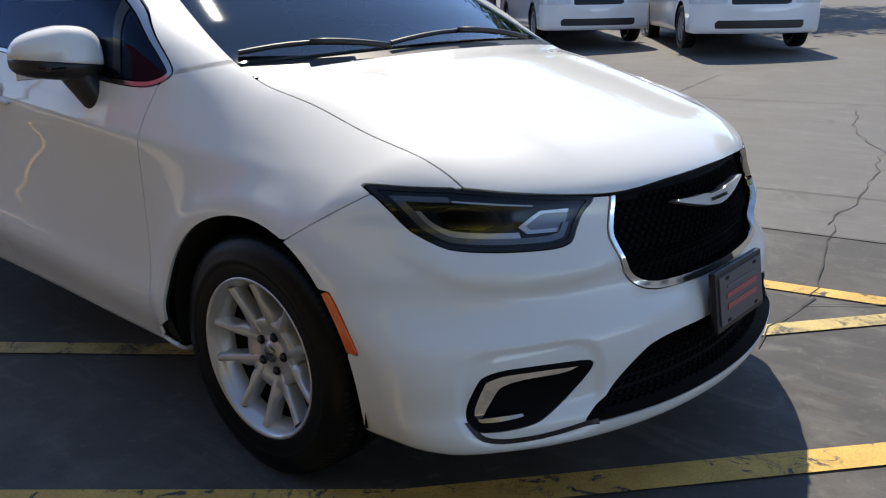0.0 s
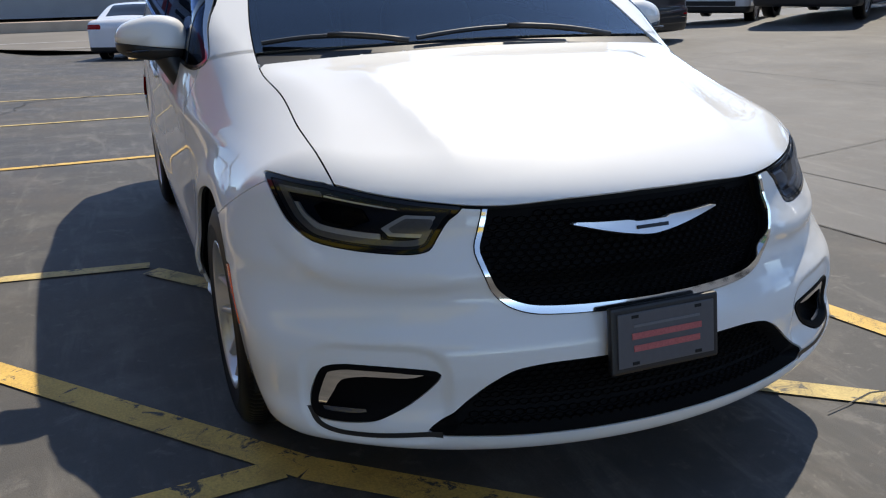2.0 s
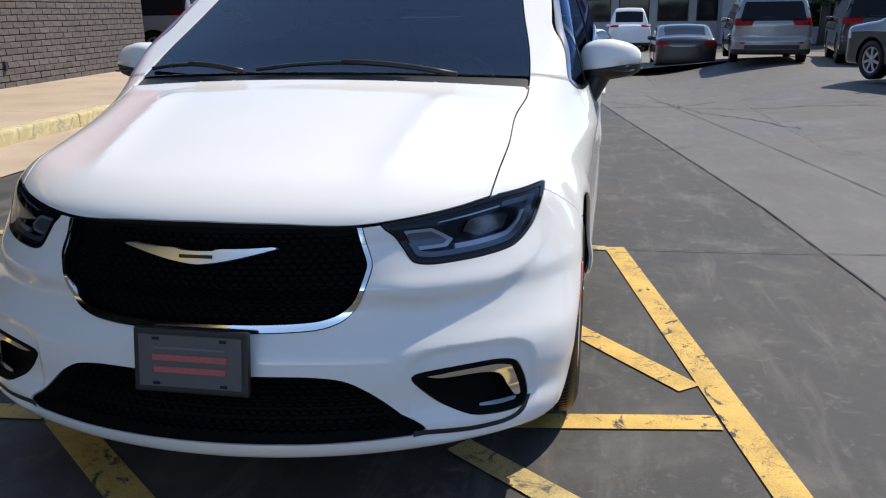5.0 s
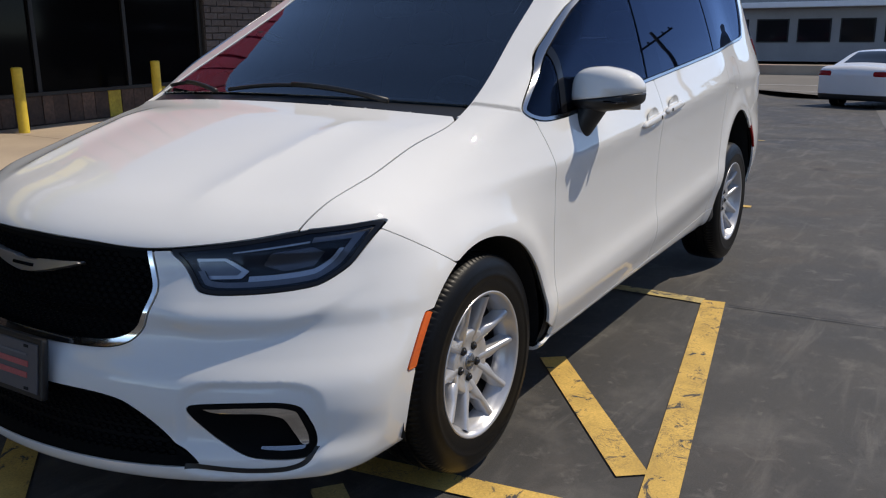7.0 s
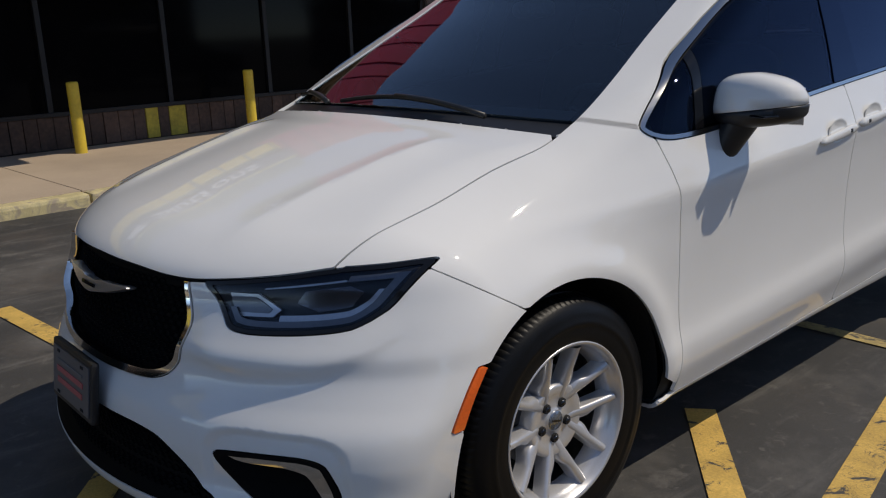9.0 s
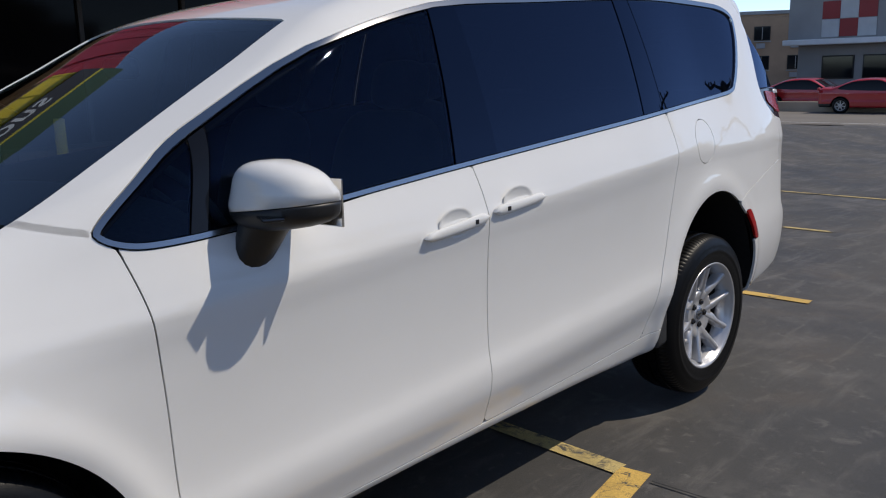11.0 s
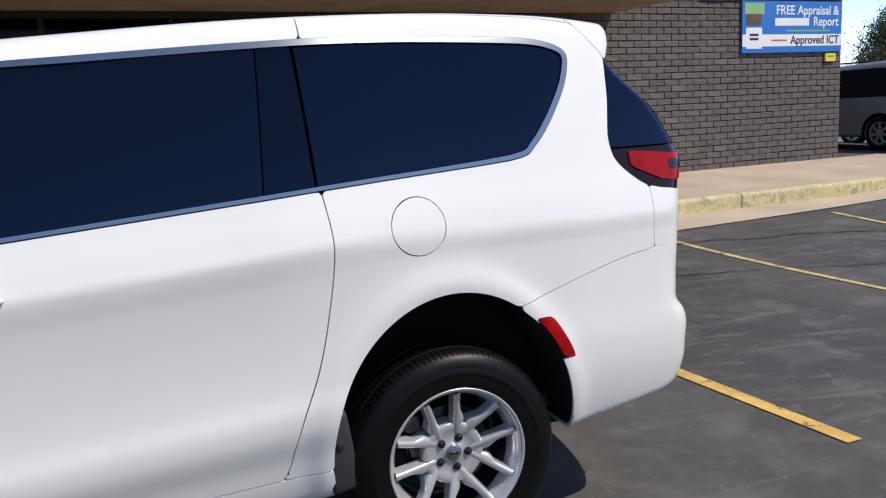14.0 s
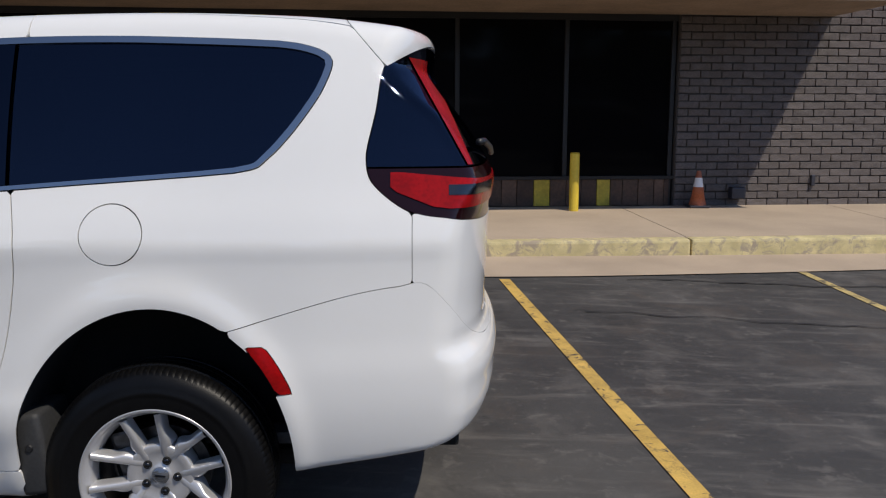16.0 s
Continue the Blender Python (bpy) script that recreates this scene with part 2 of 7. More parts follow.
def half_width(x, z):
    q = z + 0.075 * x
    door = cub(q, (0.18, 0.90), (0.27, 0.935), (0.38, 0.962), (0.485, 0.992), (0.53, 0.994), (0.60, 0.983), (0.72, 0.978),
               (0.86, 0.983), (0.95, 0.991), (1.005, 0.999), (1.03, 1.001), (1.075, 0.989), (1.17, 0.956), (1.30, 0.914), (1.45, 0.858),
               (1.60, 0.792), (1.75, 0.715))
    fender = cub(z, (0.20, 0.92), (0.35, 0.965), (0.50, 0.985), (0.64, 0.990), (0.75, 0.975), (0.85, 0.920), (0.905, 0.875),
                 (0.97, 0.81), (1.05, 0.72), (1.20, 0.55))
    rear = cub(z, (0.25, 0.88), (0.40, 0.95), (0.55, 0.985), (0.70, 0.992), (0.82, 0.981), (0.95, 0.973), (1.05, 0.969), (1.115, 0.969), (1.16, 0.957),
               (1.30, 0.908), (1.45, 0.858), (1.60, 0.804), (1.75, 0.744), (1.85, 0.70))
    s = sstep(x, 0.9, 2.0)
    r = sstep(-x, 0.9, 1.65)
    w = door * (1 - s) * (1 - r) + fender * s + rear * r
    lips = 0.012 * np.exp(-((np.hypot(x - 1.545, z - 0.37) - 0.44) / 0.05) ** 2) * (z < 1.0) * (1 - sstep(x, 1.62, 1.82))
    lips = lips + 0.014 * np.exp(-((np.hypot((x + 1.545) / 0.42, (z - 0.42) / 0.503) - 1.06) / 0.12) ** 2)
    return w + lips - cub(-x, (-2.6, 0.0), (1.7, 0.0), (2.1, 0.020), (2.35, 0.058), (2.7, 0.15))


def nose(y, z):
    x0 = cub(z, (0.15, 2.38), (0.21, 2.50), (0.26, 2.535), (0.31, 2.54), (0.36, 2.515), (0.45, 2.513), (0.52, 2.503), (0.58, 2.477), (0.64, 2.463),
             (0.69, 2.468), (0.73, 2.456), (0.80, 2.432), (0.88, 2.415), (1.0, 2.30))
    k1 = cub(z, (0.25, 0.34), (0.50, 0.34), (0.70, 0.405), (0.90, 0.425))
    k2 = cub(z, (0.25, 0.10), (0.52, 0.10), (0.70, 0.17), (0.90, 0.29))
    # shelf under the lamps and the hollow round the fog lamps
    ya = np.abs(y)
    d = z - cub(ya, (0.42, 0.695), (0.645, 0.667), (0.815, 0.697), (0.885, 0.748), (0.92, 0.80))
    shelf = 0.013 * np.exp(-(d / np.where(d > 0, 0.055, 0.026)) ** 2) * sstep(ya, 0.42, 0.56) * (1 - sstep(ya, 0.82, 0.91))
    hollow = 0.011 * (1 - sstep((((ya - 0.71) / 0.172) ** 4 + ((z - 0.395) / 0.128) ** 4) ** 0.25, 0.86, 1.04))
    return x0 - k1 * y**2 - k2 * y**6 + shelf - hollow


def top(x, y):
    xx = x + 0.17 * y**2 * sstep(x, 0.0, 0.5)
    z = cub(xx, (-2.75, 1.74), (-2.40, 1.806), (-2.15, 1.836), (-1.80, 1.850), (-1.2, 1.844), (-0.6, 1.814), (0.0, 1.760), (0.25, 1.715), (0.45, 1.66),
            (0.75, 1.51), (1.15, 1.312), (1.42, 1.185), (1.50, 1.158), (1.62, 1.136), (1.85, 1.083), (2.10, 1.014), (2.30, 0.950), (2.40, 0.905), (2.48, 0.850))
    c = cub(x, (-2.4, 0.05), (-1.8, 0.035), (-1.0, 0.035), (0.0, 0.05), (0.5, 0.05), (1.4, 0.065), (1.7, 0.075), (2.1, 0.10), (2.5, 0.11))
    ridge = 0.014 * np.exp(-np.abs((np.abs(y) - (0.47 + 0.10 * (1.9 - x))) / 0.06) ** 1.4) * sstep(x, 1.5, 1.7) * (1 - sstep(x, 2.05, 2.3))
    return z - c * y**2 + ridge


def tail(y, z):
    x0 = cub(z, (0.30, -2.38), (0.40, -2.55), (0.46, -2.625), (0.52, -2.655), (0.62, -2.668), (0.69, -2.672), (0.728, -2.660), (0.765, -2.632), (0.84, -2.626), (1.0, -2.634),
             (1.18, -2.642), (1.31, -2.650), (1.38, -2.615), (1.48, -2.548), (1.60, -2.455), (1.66, -2.420), (1.72, -2.425), (1.82, -2.425))
    return x0 + 0.11 * y**2 + 0.15 * y**6 + 0.22 * y**4 * sstep(z, 1.48, 1.68)


def floor_line(x, y):
    z = cub(x, (-2.6, 0.45), (-1.96, 0.372), (-1.5, 0.325), (-1.1, 0.29), (-0.6, 0.308), (0.0, 0.308), (1.0, 0.275), (1.9, 0.25), (2.2, 0.225))
    return z + 0.035 * y**2 * sstep(x, 1.9, 2.2)


def solid(p):
    x, y, z = p[:, 0], np.abs(p[:, 1]), p[:, 2]
    side = y - half_width(x, z)
    roof = (z - top(x, y)) * 0.93
    k = cub(x, (-2.4, 0.07), (-1.8, 0.055), (-1.0, 0.06), (-0.4, 0.085), (0.2, 0.10), (1.2, 0.07), (1.6, 0.10), (2.2, 0.12))
    f = smax(side, roof, k)
    f = smax(f, x - nose(y, z), 0.075)
    f = smax(f, tail(y, z) - x, 0.045)
    return smax(f, floor_line(x, y) - z, 0.035)


def slope(p, e=1e-3):
    g = np.empty_like(p)
    for i in range(3):
        d = np.zeros(3)
        d[i] = e
        g[:, i] = (solid(p + d) - solid(p - d)) / (2 * e)
    return g


def skin(cell=0.018):
    """Left half of the body's skin: points and triangles."""
    xs = np.arange(-2.75, 2.62, cell)
    ys = np.arange(-1.5 * cell, 1.06, cell)
    zs = np.arange(0.16, 1.86, cell)
    nx, ny, nz = len(xs), len(ys), len(zs)
    X, Y, Z = np.meshgrid(xs, ys, zs, indexing="ij")
    v = solid(np.stack([X.ravel(), Y.ravel(), Z.ravel()], 1)).reshape(nx, ny, nz)
    ins = v < 0
    c = ins[:-1, :-1, :-1].astype(np.int8)
    for a, b, d in ((1, 0, 0), (0, 1, 0), (0, 0, 1), (1, 1, 0), (1, 0, 1), (0, 1, 1), (1, 1, 1)):
        c = c + ins[a:nx - 1 + a, b:ny - 1 + b, d:nz - 1 + d]
    act = (c > 0) & (c < 8)
    idx = -np.ones(act.shape, int)
    I, J, K = np.nonzero(act)
    idx[I, J, K] = np.arange(len(I))
    p = np.stack([xs[I] + cell / 2, ys[J] + cell / 2, zs[K] + cell / 2], 1)
    for _ in range(6):
        g = slope(p)
        step = (solid(p) / np.maximum((g * g).sum(1), 0.25))[:, None] * g
        n = np.linalg.norm(step, axis=1, keepdims=True)
        p = p - step * np.minimum(1, cell / np.maximum(n, 1e-9))
    tris = []
    for ax in range(3):
        a0 = [slice(1, -1)] * 3
        a0[ax] = slice(0, -1)
        a1 = list(a0)
        a1[ax] = slice(1, None)
        s0, s1 = ins[tuple(a0)], ins[tuple(a1)]
        i, j, k = np.nonzero(s0 != s1)
        o = [i + 1, j + 1, k + 1]
        o[ax] = (i, j, k)[ax]
        u, w = [b for b in range(3) if b != ax]
        def cid(du, dw):
            q = [o[0].copy(), o[1].copy(), o[2].copy()]
            q[u] -= du
            q[w] -= dw
            ok = (q[0] < act.shape[0]) & (q[1] < act.shape[1]) & (q[2] < act.shape[2])
            return np.where(ok, idx[np.minimum(q[0], act.shape[0] - 1), np.minimum(q[1], act.shape[1] - 1), np.minimum(q[2], act.shape[2] - 1)], -1)
        a, b, cc, d = cid(0, 0), cid(1, 0), cid(1, 1), cid(0, 1)
        good = (a >= 0) & (b >= 0) & (cc >= 0) & (d >= 0)
        tris += [np.stack([a, b, cc], 1)[good], np.stack([a, cc, d], 1)[good]]
    t = np.concatenate(tris)
    n = np.cross(p[t[:, 1]] - p[t[:, 0]], p[t[:, 2]] - p[t[:, 0]])
    flip = (n * slope(p[t].mean(1))).sum(1) < 0
    t[flip] = t[flip][:, ::-1]
    return p, t


def keep(p, t, field):
    """The part of a surface where field(points) is above zero, cut cleanly along the line of zero."""
    f = field(p)
    f = np.where(np.abs(f) < 1e-6, 1e-6, f)
    s = (f > 0)[t]
    n = s.sum(1)
    out = [t[n == 3]]
    pts = [p]
    made = {}
    extra = []

    def cut(a, b):
        key = (a, b) if a < b else (b, a)
        if key not in made:
            made[key] = len(p) + len(extra)
            w = f[a] / (f[a] - f[b])
            extra.append(p[a] + w * (p[b] - p[a]))
        return made[key]

    more = []
    for tri, ss in zip(t[(n == 1) | (n == 2)], s[(n == 1) | (n == 2)]):
        a, b, c = (int(q) for q in tri)
        if ss.sum() == 1:
            while not f[a] > 0:
                a, b, c = b, c, a
            more.append((a, cut(a, b), cut(a, c)))
        else:
            while f[a] > 0:
                a, b, c = b, c, a
            ab, ac = cut(a, b), cut(a, c)
            more += [(ab, b, c), (ab, c, ac)]
    if extra:
        pts.append(np.array(extra))
    if more:
        out.append(np.array(more, int))
    p2, t2 = np.concatenate(pts), np.concatenate(out).astype(int)
    used = np.unique(t2)
    re = np.zeros(len(p2), int)
    re[used] = np.arange(len(used))
    return p2[used], re[t2]


def rounded(pts, n=6):
    """A closed outline eased through its corner points."""
    a = np.array(pts, float)
    out = []
    m = len(a)
    for i in range(m):
        p0, p1, p2, p3 = a[i - 1], a[i], a[(i + 1) % m], a[(i + 2) % m]
        for k in range(n):
            t = k / n
            b = 0.5 * (2 * p1 + (p2 - p0) * t + (2 * p0 - 5 * p1 + 4 * p2 - p3) * t**2 + (3 * p1 - p0 - 3 * p2 + p3) * t**3)
            out.append(b * 0.75 + 0.25 * (p1 + (p2 - p1) * t))
    return np.array(out)


def within(uv, poly):
    """Signed distance to an outline: above zero inside."""
    d2 = np.full(len(uv), 1e9)
    odd = np.zeros(len(uv), bool)
    for a, b in zip(poly, np.roll(poly, -1, 0)):
        e = b - a
        w = uv - a
        q = w - e * np.clip((w @ e) / max(e @ e, 1e-12), 0, 1)[:, None]
        d2 = np.minimum(d2, (q * q).sum(1))
        c = (a[1] > uv[:, 1]) != (b[1] > uv[:, 1])
        if e[1]:
            odd ^= c & (uv[:, 0] < e[0] * (uv[:, 1] - a[1]) / e[1] + a[0])
    return np.where(odd, 1, -1) * np.sqrt(d2)

# ---------------------------------------------------------------- outlines drawn on the body
GAP = 0.0022
DLO = rounded([(1.15, 1.150), (1.02, 1.260), (0.888, 1.345), (0.483, 1.540), (-0.02, 1.674), (-0.595, 1.718), (-1.148, 1.748), (-1.50, 1.754), (-1.93, 1.742), (-2.06, 1.716), (-2.102, 1.675), (-2.066, 1.575),
               (-1.988, 1.46), (-1.91, 1.375), (-1.81, 1.332), (-1.165, 1.285), (-0.057, 1.194), (0.389, 1.154), (0.82, 1.112), (1.05, 1.098), (1.13, 1.115)], 4)
LAMP = rounded([(0.446, 0.90), (0.558, 0.895), (0.733, 0.8955), (0.816, 0.8985), (0.868, 0.9015), (0.876, 0.888), (0.870, 0.85), (0.850, 0.797), (0.806, 0.757), (0.723, 0.7445), (0.609, 0.7415), (0.558, 0.752), (0.531, 0.787), (0.506, 0.822), (0.476, 0.848)], 4)


def hood_edge(y):
    return cub(y, (0.0, 0.868), (0.20, 0.864), (0.42, 0.855), (0.55, 0.866), (0.67, 0.882), (0.74, 0.8945), (0.80, 0.899))


def doubled(pts):
    return rounded([(y, z) for y, z in pts] + [(-y, z) for y, z in pts[::-1]], 4)
GRILLE = doubled([(0.15, 0.905), (0.30, 0.903), (0.405, 0.890), (0.440, 0.80), (0.455, 0.745), (0.425, 0.655), (0.385, 0.610), (0.315, 0.588), (0.15, 0.581)])
LOWER = doubled([(0.150, 0.470), (0.300, 0.468), (0.389, 0.455), (0.453, 0.420), (0.536, 0.350), (0.591, 0.315), (0.586, 0.297), (0.359, 0.288), (0.150, 0.287)])
FOG = rounded([(0.563, 0.452), (0.645, 0.464), (0.773, 0.468), (0.828, 0.453), (0.850, 0.40), (0.858, 0.345), (0.844, 0.321), (0.788, 0.317), (0.719, 0.326), (0.638, 0.365), (0.588, 0.41)], 4)
FOGBAR = rounded([(0.585, 0.447), (0.678, 0.456), (0.773, 0.460), (0.815, 0.448), (0.835, 0.39), (0.843, 0.352), (0.827, 0.353), (0.808, 0.385), (0.788, 0.424), (0.738, 0.437), (0.644, 0.4365)], 5)
TRIM = rounded([(0.470, 0.304), (0.598, 0.296), (0.718, 0.287), (0.798, 0.289), (0.838, 0.302), (0.856, 0.33), (0.862, 0.42), (0.638, 0.60), (0.470, 0.5)], 5)
TAIL = rounded([(-2.265, 1.665), (-2.240, 1.52), (-2.212, 1.39), (-2.222, 1.315), (-2.27, 1.262), (-2.345, 1.213), (-2.46, 1.19), (-2.80, 1.175), (-2.80, 1.76), (-2.44, 1.755), (-2.34, 1.71)], 4)


def hood_line(x):
    return cub(x, (1.30, 0.775), (1.42, 0.775), (1.60, 0.755), (1.85, 0.757), (2.12, 0.738), (2.3, 0.70))


def hood_back(y):
    return 1.475 - 0.115 * (y / 0.775) ** 2


def front_seam(z):
    return cub(z, (0.25, 1.07), (0.32, 1.06), (0.55, 1.058), (0.80, 1.068), (1.0, 1.09), (1.13, 1.12))


def middle_seam(z):
    return cub(z, (0.30, -0.008), (0.47, -0.008), (0.75, -0.008), (1.0, 0.0), (1.18, 0.02), (1.25, 0.04))


def back_seam(z):
    return cub(z, (0.35, -0.93), (0.42, -0.98), (0.50, -1.005), (0.59, -1.035), (0.72, -1.09), (0.92, -1.142), (1.13, -1.167), (1.28, -1.15))


def belt(x):
    return cub(x, (-2.3, 1.375), (-1.8, 1.336), (-1.165, 1.285), (-0.057, 1.194), (0.389, 1.154), (0.82, 1.110), (1.13, 1.128), (1.30, 1.165), (1.46, 1.20))


def sill(x):
    return 0.352 - 0.045 * x


def bumper_top(x):
    return np.minimum(0.748 + 0.62 * (x - 1.72), 0.884)


def rear_bumper_top(x):
    return cub(x, (-2.8, 0.79), (-2.55, 0.79), (-2.48, 0.90), (-2.40, 0.985), (-2.31, 0.980), (-1.80, 0.855), (-1.6, 0.80))


def f_hood(p):
    return np.minimum.reduce([hood_line(p[:, 0]) - p[:, 1], p[:, 0] - hood_back(p[:, 1]), p[:, 2] - hood_edge(p[:, 1])])


def f_glassarea(p):
    return np.where(p[:, 1] > 0.5, within(p[:, [0, 2]], DLO), -0.5)


def f_windshield(p):
    x, y = p[:, 0], p[:, 1]
    w = cub(x, (0.40, 0.640), (0.85, 0.705), (1.15, 0.758), (1.30, 0.772), (1.42, 0.775))
    return np.minimum.reduce([hood_back(y) - 0.006 - x, x - (0.475 - 0.11 * y * y), w - y, (p[:, 2] - 1.0) * 3])


def f_cowl(p):
    return np.minimum(f_windshield(p), p[:, 0] - (1.405 - 0.13 * (p[:, 1] / 0.775) ** 2))


def yz(p):
    return p[:, [1, 2]]


def ahead(p, f, x):
    return np.where(p[:, 0] > x, f, -0.5)


def f_lamp(p):
    lid = np.where(p[:, 1] < 0.755, hood_edge(p[:, 1]) - 0.0025 - p[:, 2], 0.2)
    return np.minimum.reduce([ahead(p, within(yz(p), LAMP), 1.75), (p[:, 0] - 1.905 + 0.3 * (0.904 - p[:, 2])) * 0.9, lid])


def f_grille(p):
    return np.minimum(ahead(p, within(yz(p), GRILLE), 2.1), hood_edge(p[:, 1]) - 0.003 - p[:, 2])


def f_lower(p):
    return ahead(p, within(yz(p), LOWER), 2.1)


def f_fog(p):
    return ahead(p, within(yz(p), FOG), 1.9)


def f_tail(p):
    return np.where(p[:, 0] < -2.0, within(p[:, [0, 2]], TAIL), -0.5)


def f_arch(p):
    a = 0.413 - np.hypot(p[:, 0] - 1.545, p[:, 2] - 0.368)
    b = (1 - np.hypot((p[:, 0] + 1.555) / 0.428, (p[:, 2] - 0.42) / 0.503)) * 0.44
    return np.maximum(a, b)


def f_marker(p):
    d = np.hypot(p[:, 0] - 1.545, p[:, 2] - 0.368)
    return np.minimum.reduce([0.458 - d - 0.10 * (p[:, 2] - 0.50), d - 0.417, p[:, 2] - 0.497, 0.645 - p[:, 2], p[:, 0] - 1.6])


def f_reflector(p):
    d = np.hypot((p[:, 0] + 1.555) / 0.428, (p[:, 2] - 0.42) / 0.503)
    return np.minimum.reduce([(1.115 - d) * 0.44, (d - 1.01) * 0.44, p[:, 2] - 0.655, 0.805 - p[:, 2], -1.6 - p[:, 0]])


def f_fuel(p):
    return np.where(p[:, 1] > 0.5, 0.092 - np.hypot(p[:, 0] + 1.448, p[:, 2] - 1.150), -0.5)


def f_spoiler(p):
    return np.minimum(p[:, 2] - 1.662 - 0.66 * np.clip(-2.27 - p[:, 0], 0, 0.16), -2.150 - 0.88 * (1.80 - p[:, 2]) - p[:, 0] + 0.03 * (p[:, 1] - 0.75))


OPENINGS = (f_glassarea, f_windshield, f_lamp, f_grille, f_lower, f_fog, f_tail, f_arch)


def clear_of(p, extra=()):
    return np.minimum.reduce([-f(p) for f in OPENINGS + tuple(extra)])


def f_fender(p):
    x, z = p[:, 0], p[:, 2]
    own = np.minimum.reduce([x - front_seam(z), z - bumper_top(x), 0.02 + belt(x) - z + 3 * np.maximum(0, x - 1.32), (hood_back(0.775) + 0.02 - x) * 0 + 1])
    return np.minimum.reduce([own, -f_hood(p), clear_of(p)])


def f_bumper(p):
    x, z = p[:, 0], p[:, 2]
    return np.minimum.reduce([x - 1.5, np.where(x > 1.98, 0.2, bumper_top(x) - z), -f_hood(p), clear_of(p, (f_marker,)), 1.0 - z,
                              np.where(x > 2.05, hood_edge(p[:, 1]) - 0.005 - z, 0.3), np.where((x > 1.9) & (z > 0.880), 0.53 - p[:, 1], 0.3)])


def f_door(p):
    x, z = p[:, 0], p[:, 2]
    return np.minimum.reduce([front_seam(z) - x, x - middle_seam(z), z - sill(x), belt(x) - z, clear_of(p)])


def f_slider(p):
    x, z = p[:, 0], p[:, 2]
    return np.minimum.reduce([middle_seam(z) - x, x - back_seam(z), z - sill(x), belt(x) - z, clear_of(p)])


def f_quarter(p):
    x, z = p[:, 0], p[:, 2]
    side = np.minimum.reduce([back_seam(np.minimum(z, 1.28)) - x, z - sill(x), np.maximum(belt(x) - z, p[:, 1] - 0.685), x + 2.357])
    rear = np.where(x < -1.6, z - rear_bumper_top(x), 0.3)
    return np.minimum.reduce([side, rear, clear_of(p, (f_fuel, f_reflector, f_spoiler))])


def f_rocker(p):
    x, z = p[:, 0], p[:, 2]
    return np.minimum.reduce([sill(x) - z, 1.15 - x, x + 1.3, clear_of(p)])


def f_roof(p):
    x, z = p[:, 0], p[:, 2]
    return np.minimum.reduce([z - belt(x), np.maximum(x - back_seam(np.array([1.28])), 0.685 - p[:, 1]), 1.42 - x, np.where(x > 1.2, hood_back(p[:, 1]) - x, 0.3), clear_of(p, (f_hood, f_spoiler)), np.where(x < -2.2, z - 1.2, 0.3)])


def f_rear_bumper(p):
    x, z = p[:, 0], p[:, 2]
    return np.minimum.reduce([-1.55 - x, rear_bumper_top(x) - z, clear_of(p, (f_reflector,))])


def f_tailgate(p):
    x, z = p[:, 0], p[:, 2]
    return np.minimum.reduce([-2.357 - x, z - rear_bumper_top(x), clear_of(p, (f_spoiler,)), 1.42 - z])


# ---------------------------------------------------------------- panels from the skin
SKIN_P, SKIN_T = skin()
SKIN_P, SKIN_T = keep(SKIN_P, SKIN_T, lambda p: p[:, 1])


def finer(p, t, where):
    """Split the triangles in a stretch of skin in four and lay the new corners on the body."""
    pick = where(p[t].mean(1))
    a, rest = t[pick], t[~pick]
    e = np.sort(np.concatenate([a[:, [0, 1]], a[:, [1, 2]], a[:, [2, 0]]]), 1)
    u, inv = np.unique(e, axis=0, return_inverse=True)
    inv = inv.ravel()
    m = p[u].mean(1)
    both_in = np.bincount(inv) > 1
    g = slope(m)
    m = m - np.where(both_in, solid(m) / np.maximum((g * g).sum(1), 0.25), 0)[:, None] * g
    i = inv.reshape(3, -1) + len(p)
    new_t = np.concatenate([np.stack([a[:, 0], i[0], i[2]], 1), np.stack([a[:, 1], i[1], i[0]], 1), np.stack([a[:, 2], i[2], i[1]], 1), np.stack([i[0], i[1], i[2]], 1)])
    return np.concatenate([p, m]), np.concatenate([rest, new_t])


SKIN_P, SKIN_T = finer(SKIN_P, SKIN_T, lambda c: (c[:, 0] > 1.80) & (c[:, 2] < 0.94))
SKIN_P, SKIN_T = finer(SKIN_P, SKIN_T, lambda c: (c[:, 0] > 1.85) & (c[:, 1] > 0.40) & (c[:, 2] > 0.72) & (c[:, 2] < 0.925))


def unit(v):
    return v / np.maximum(np.linalg.norm(v, axis=1, keepdims=True), 1e-9)


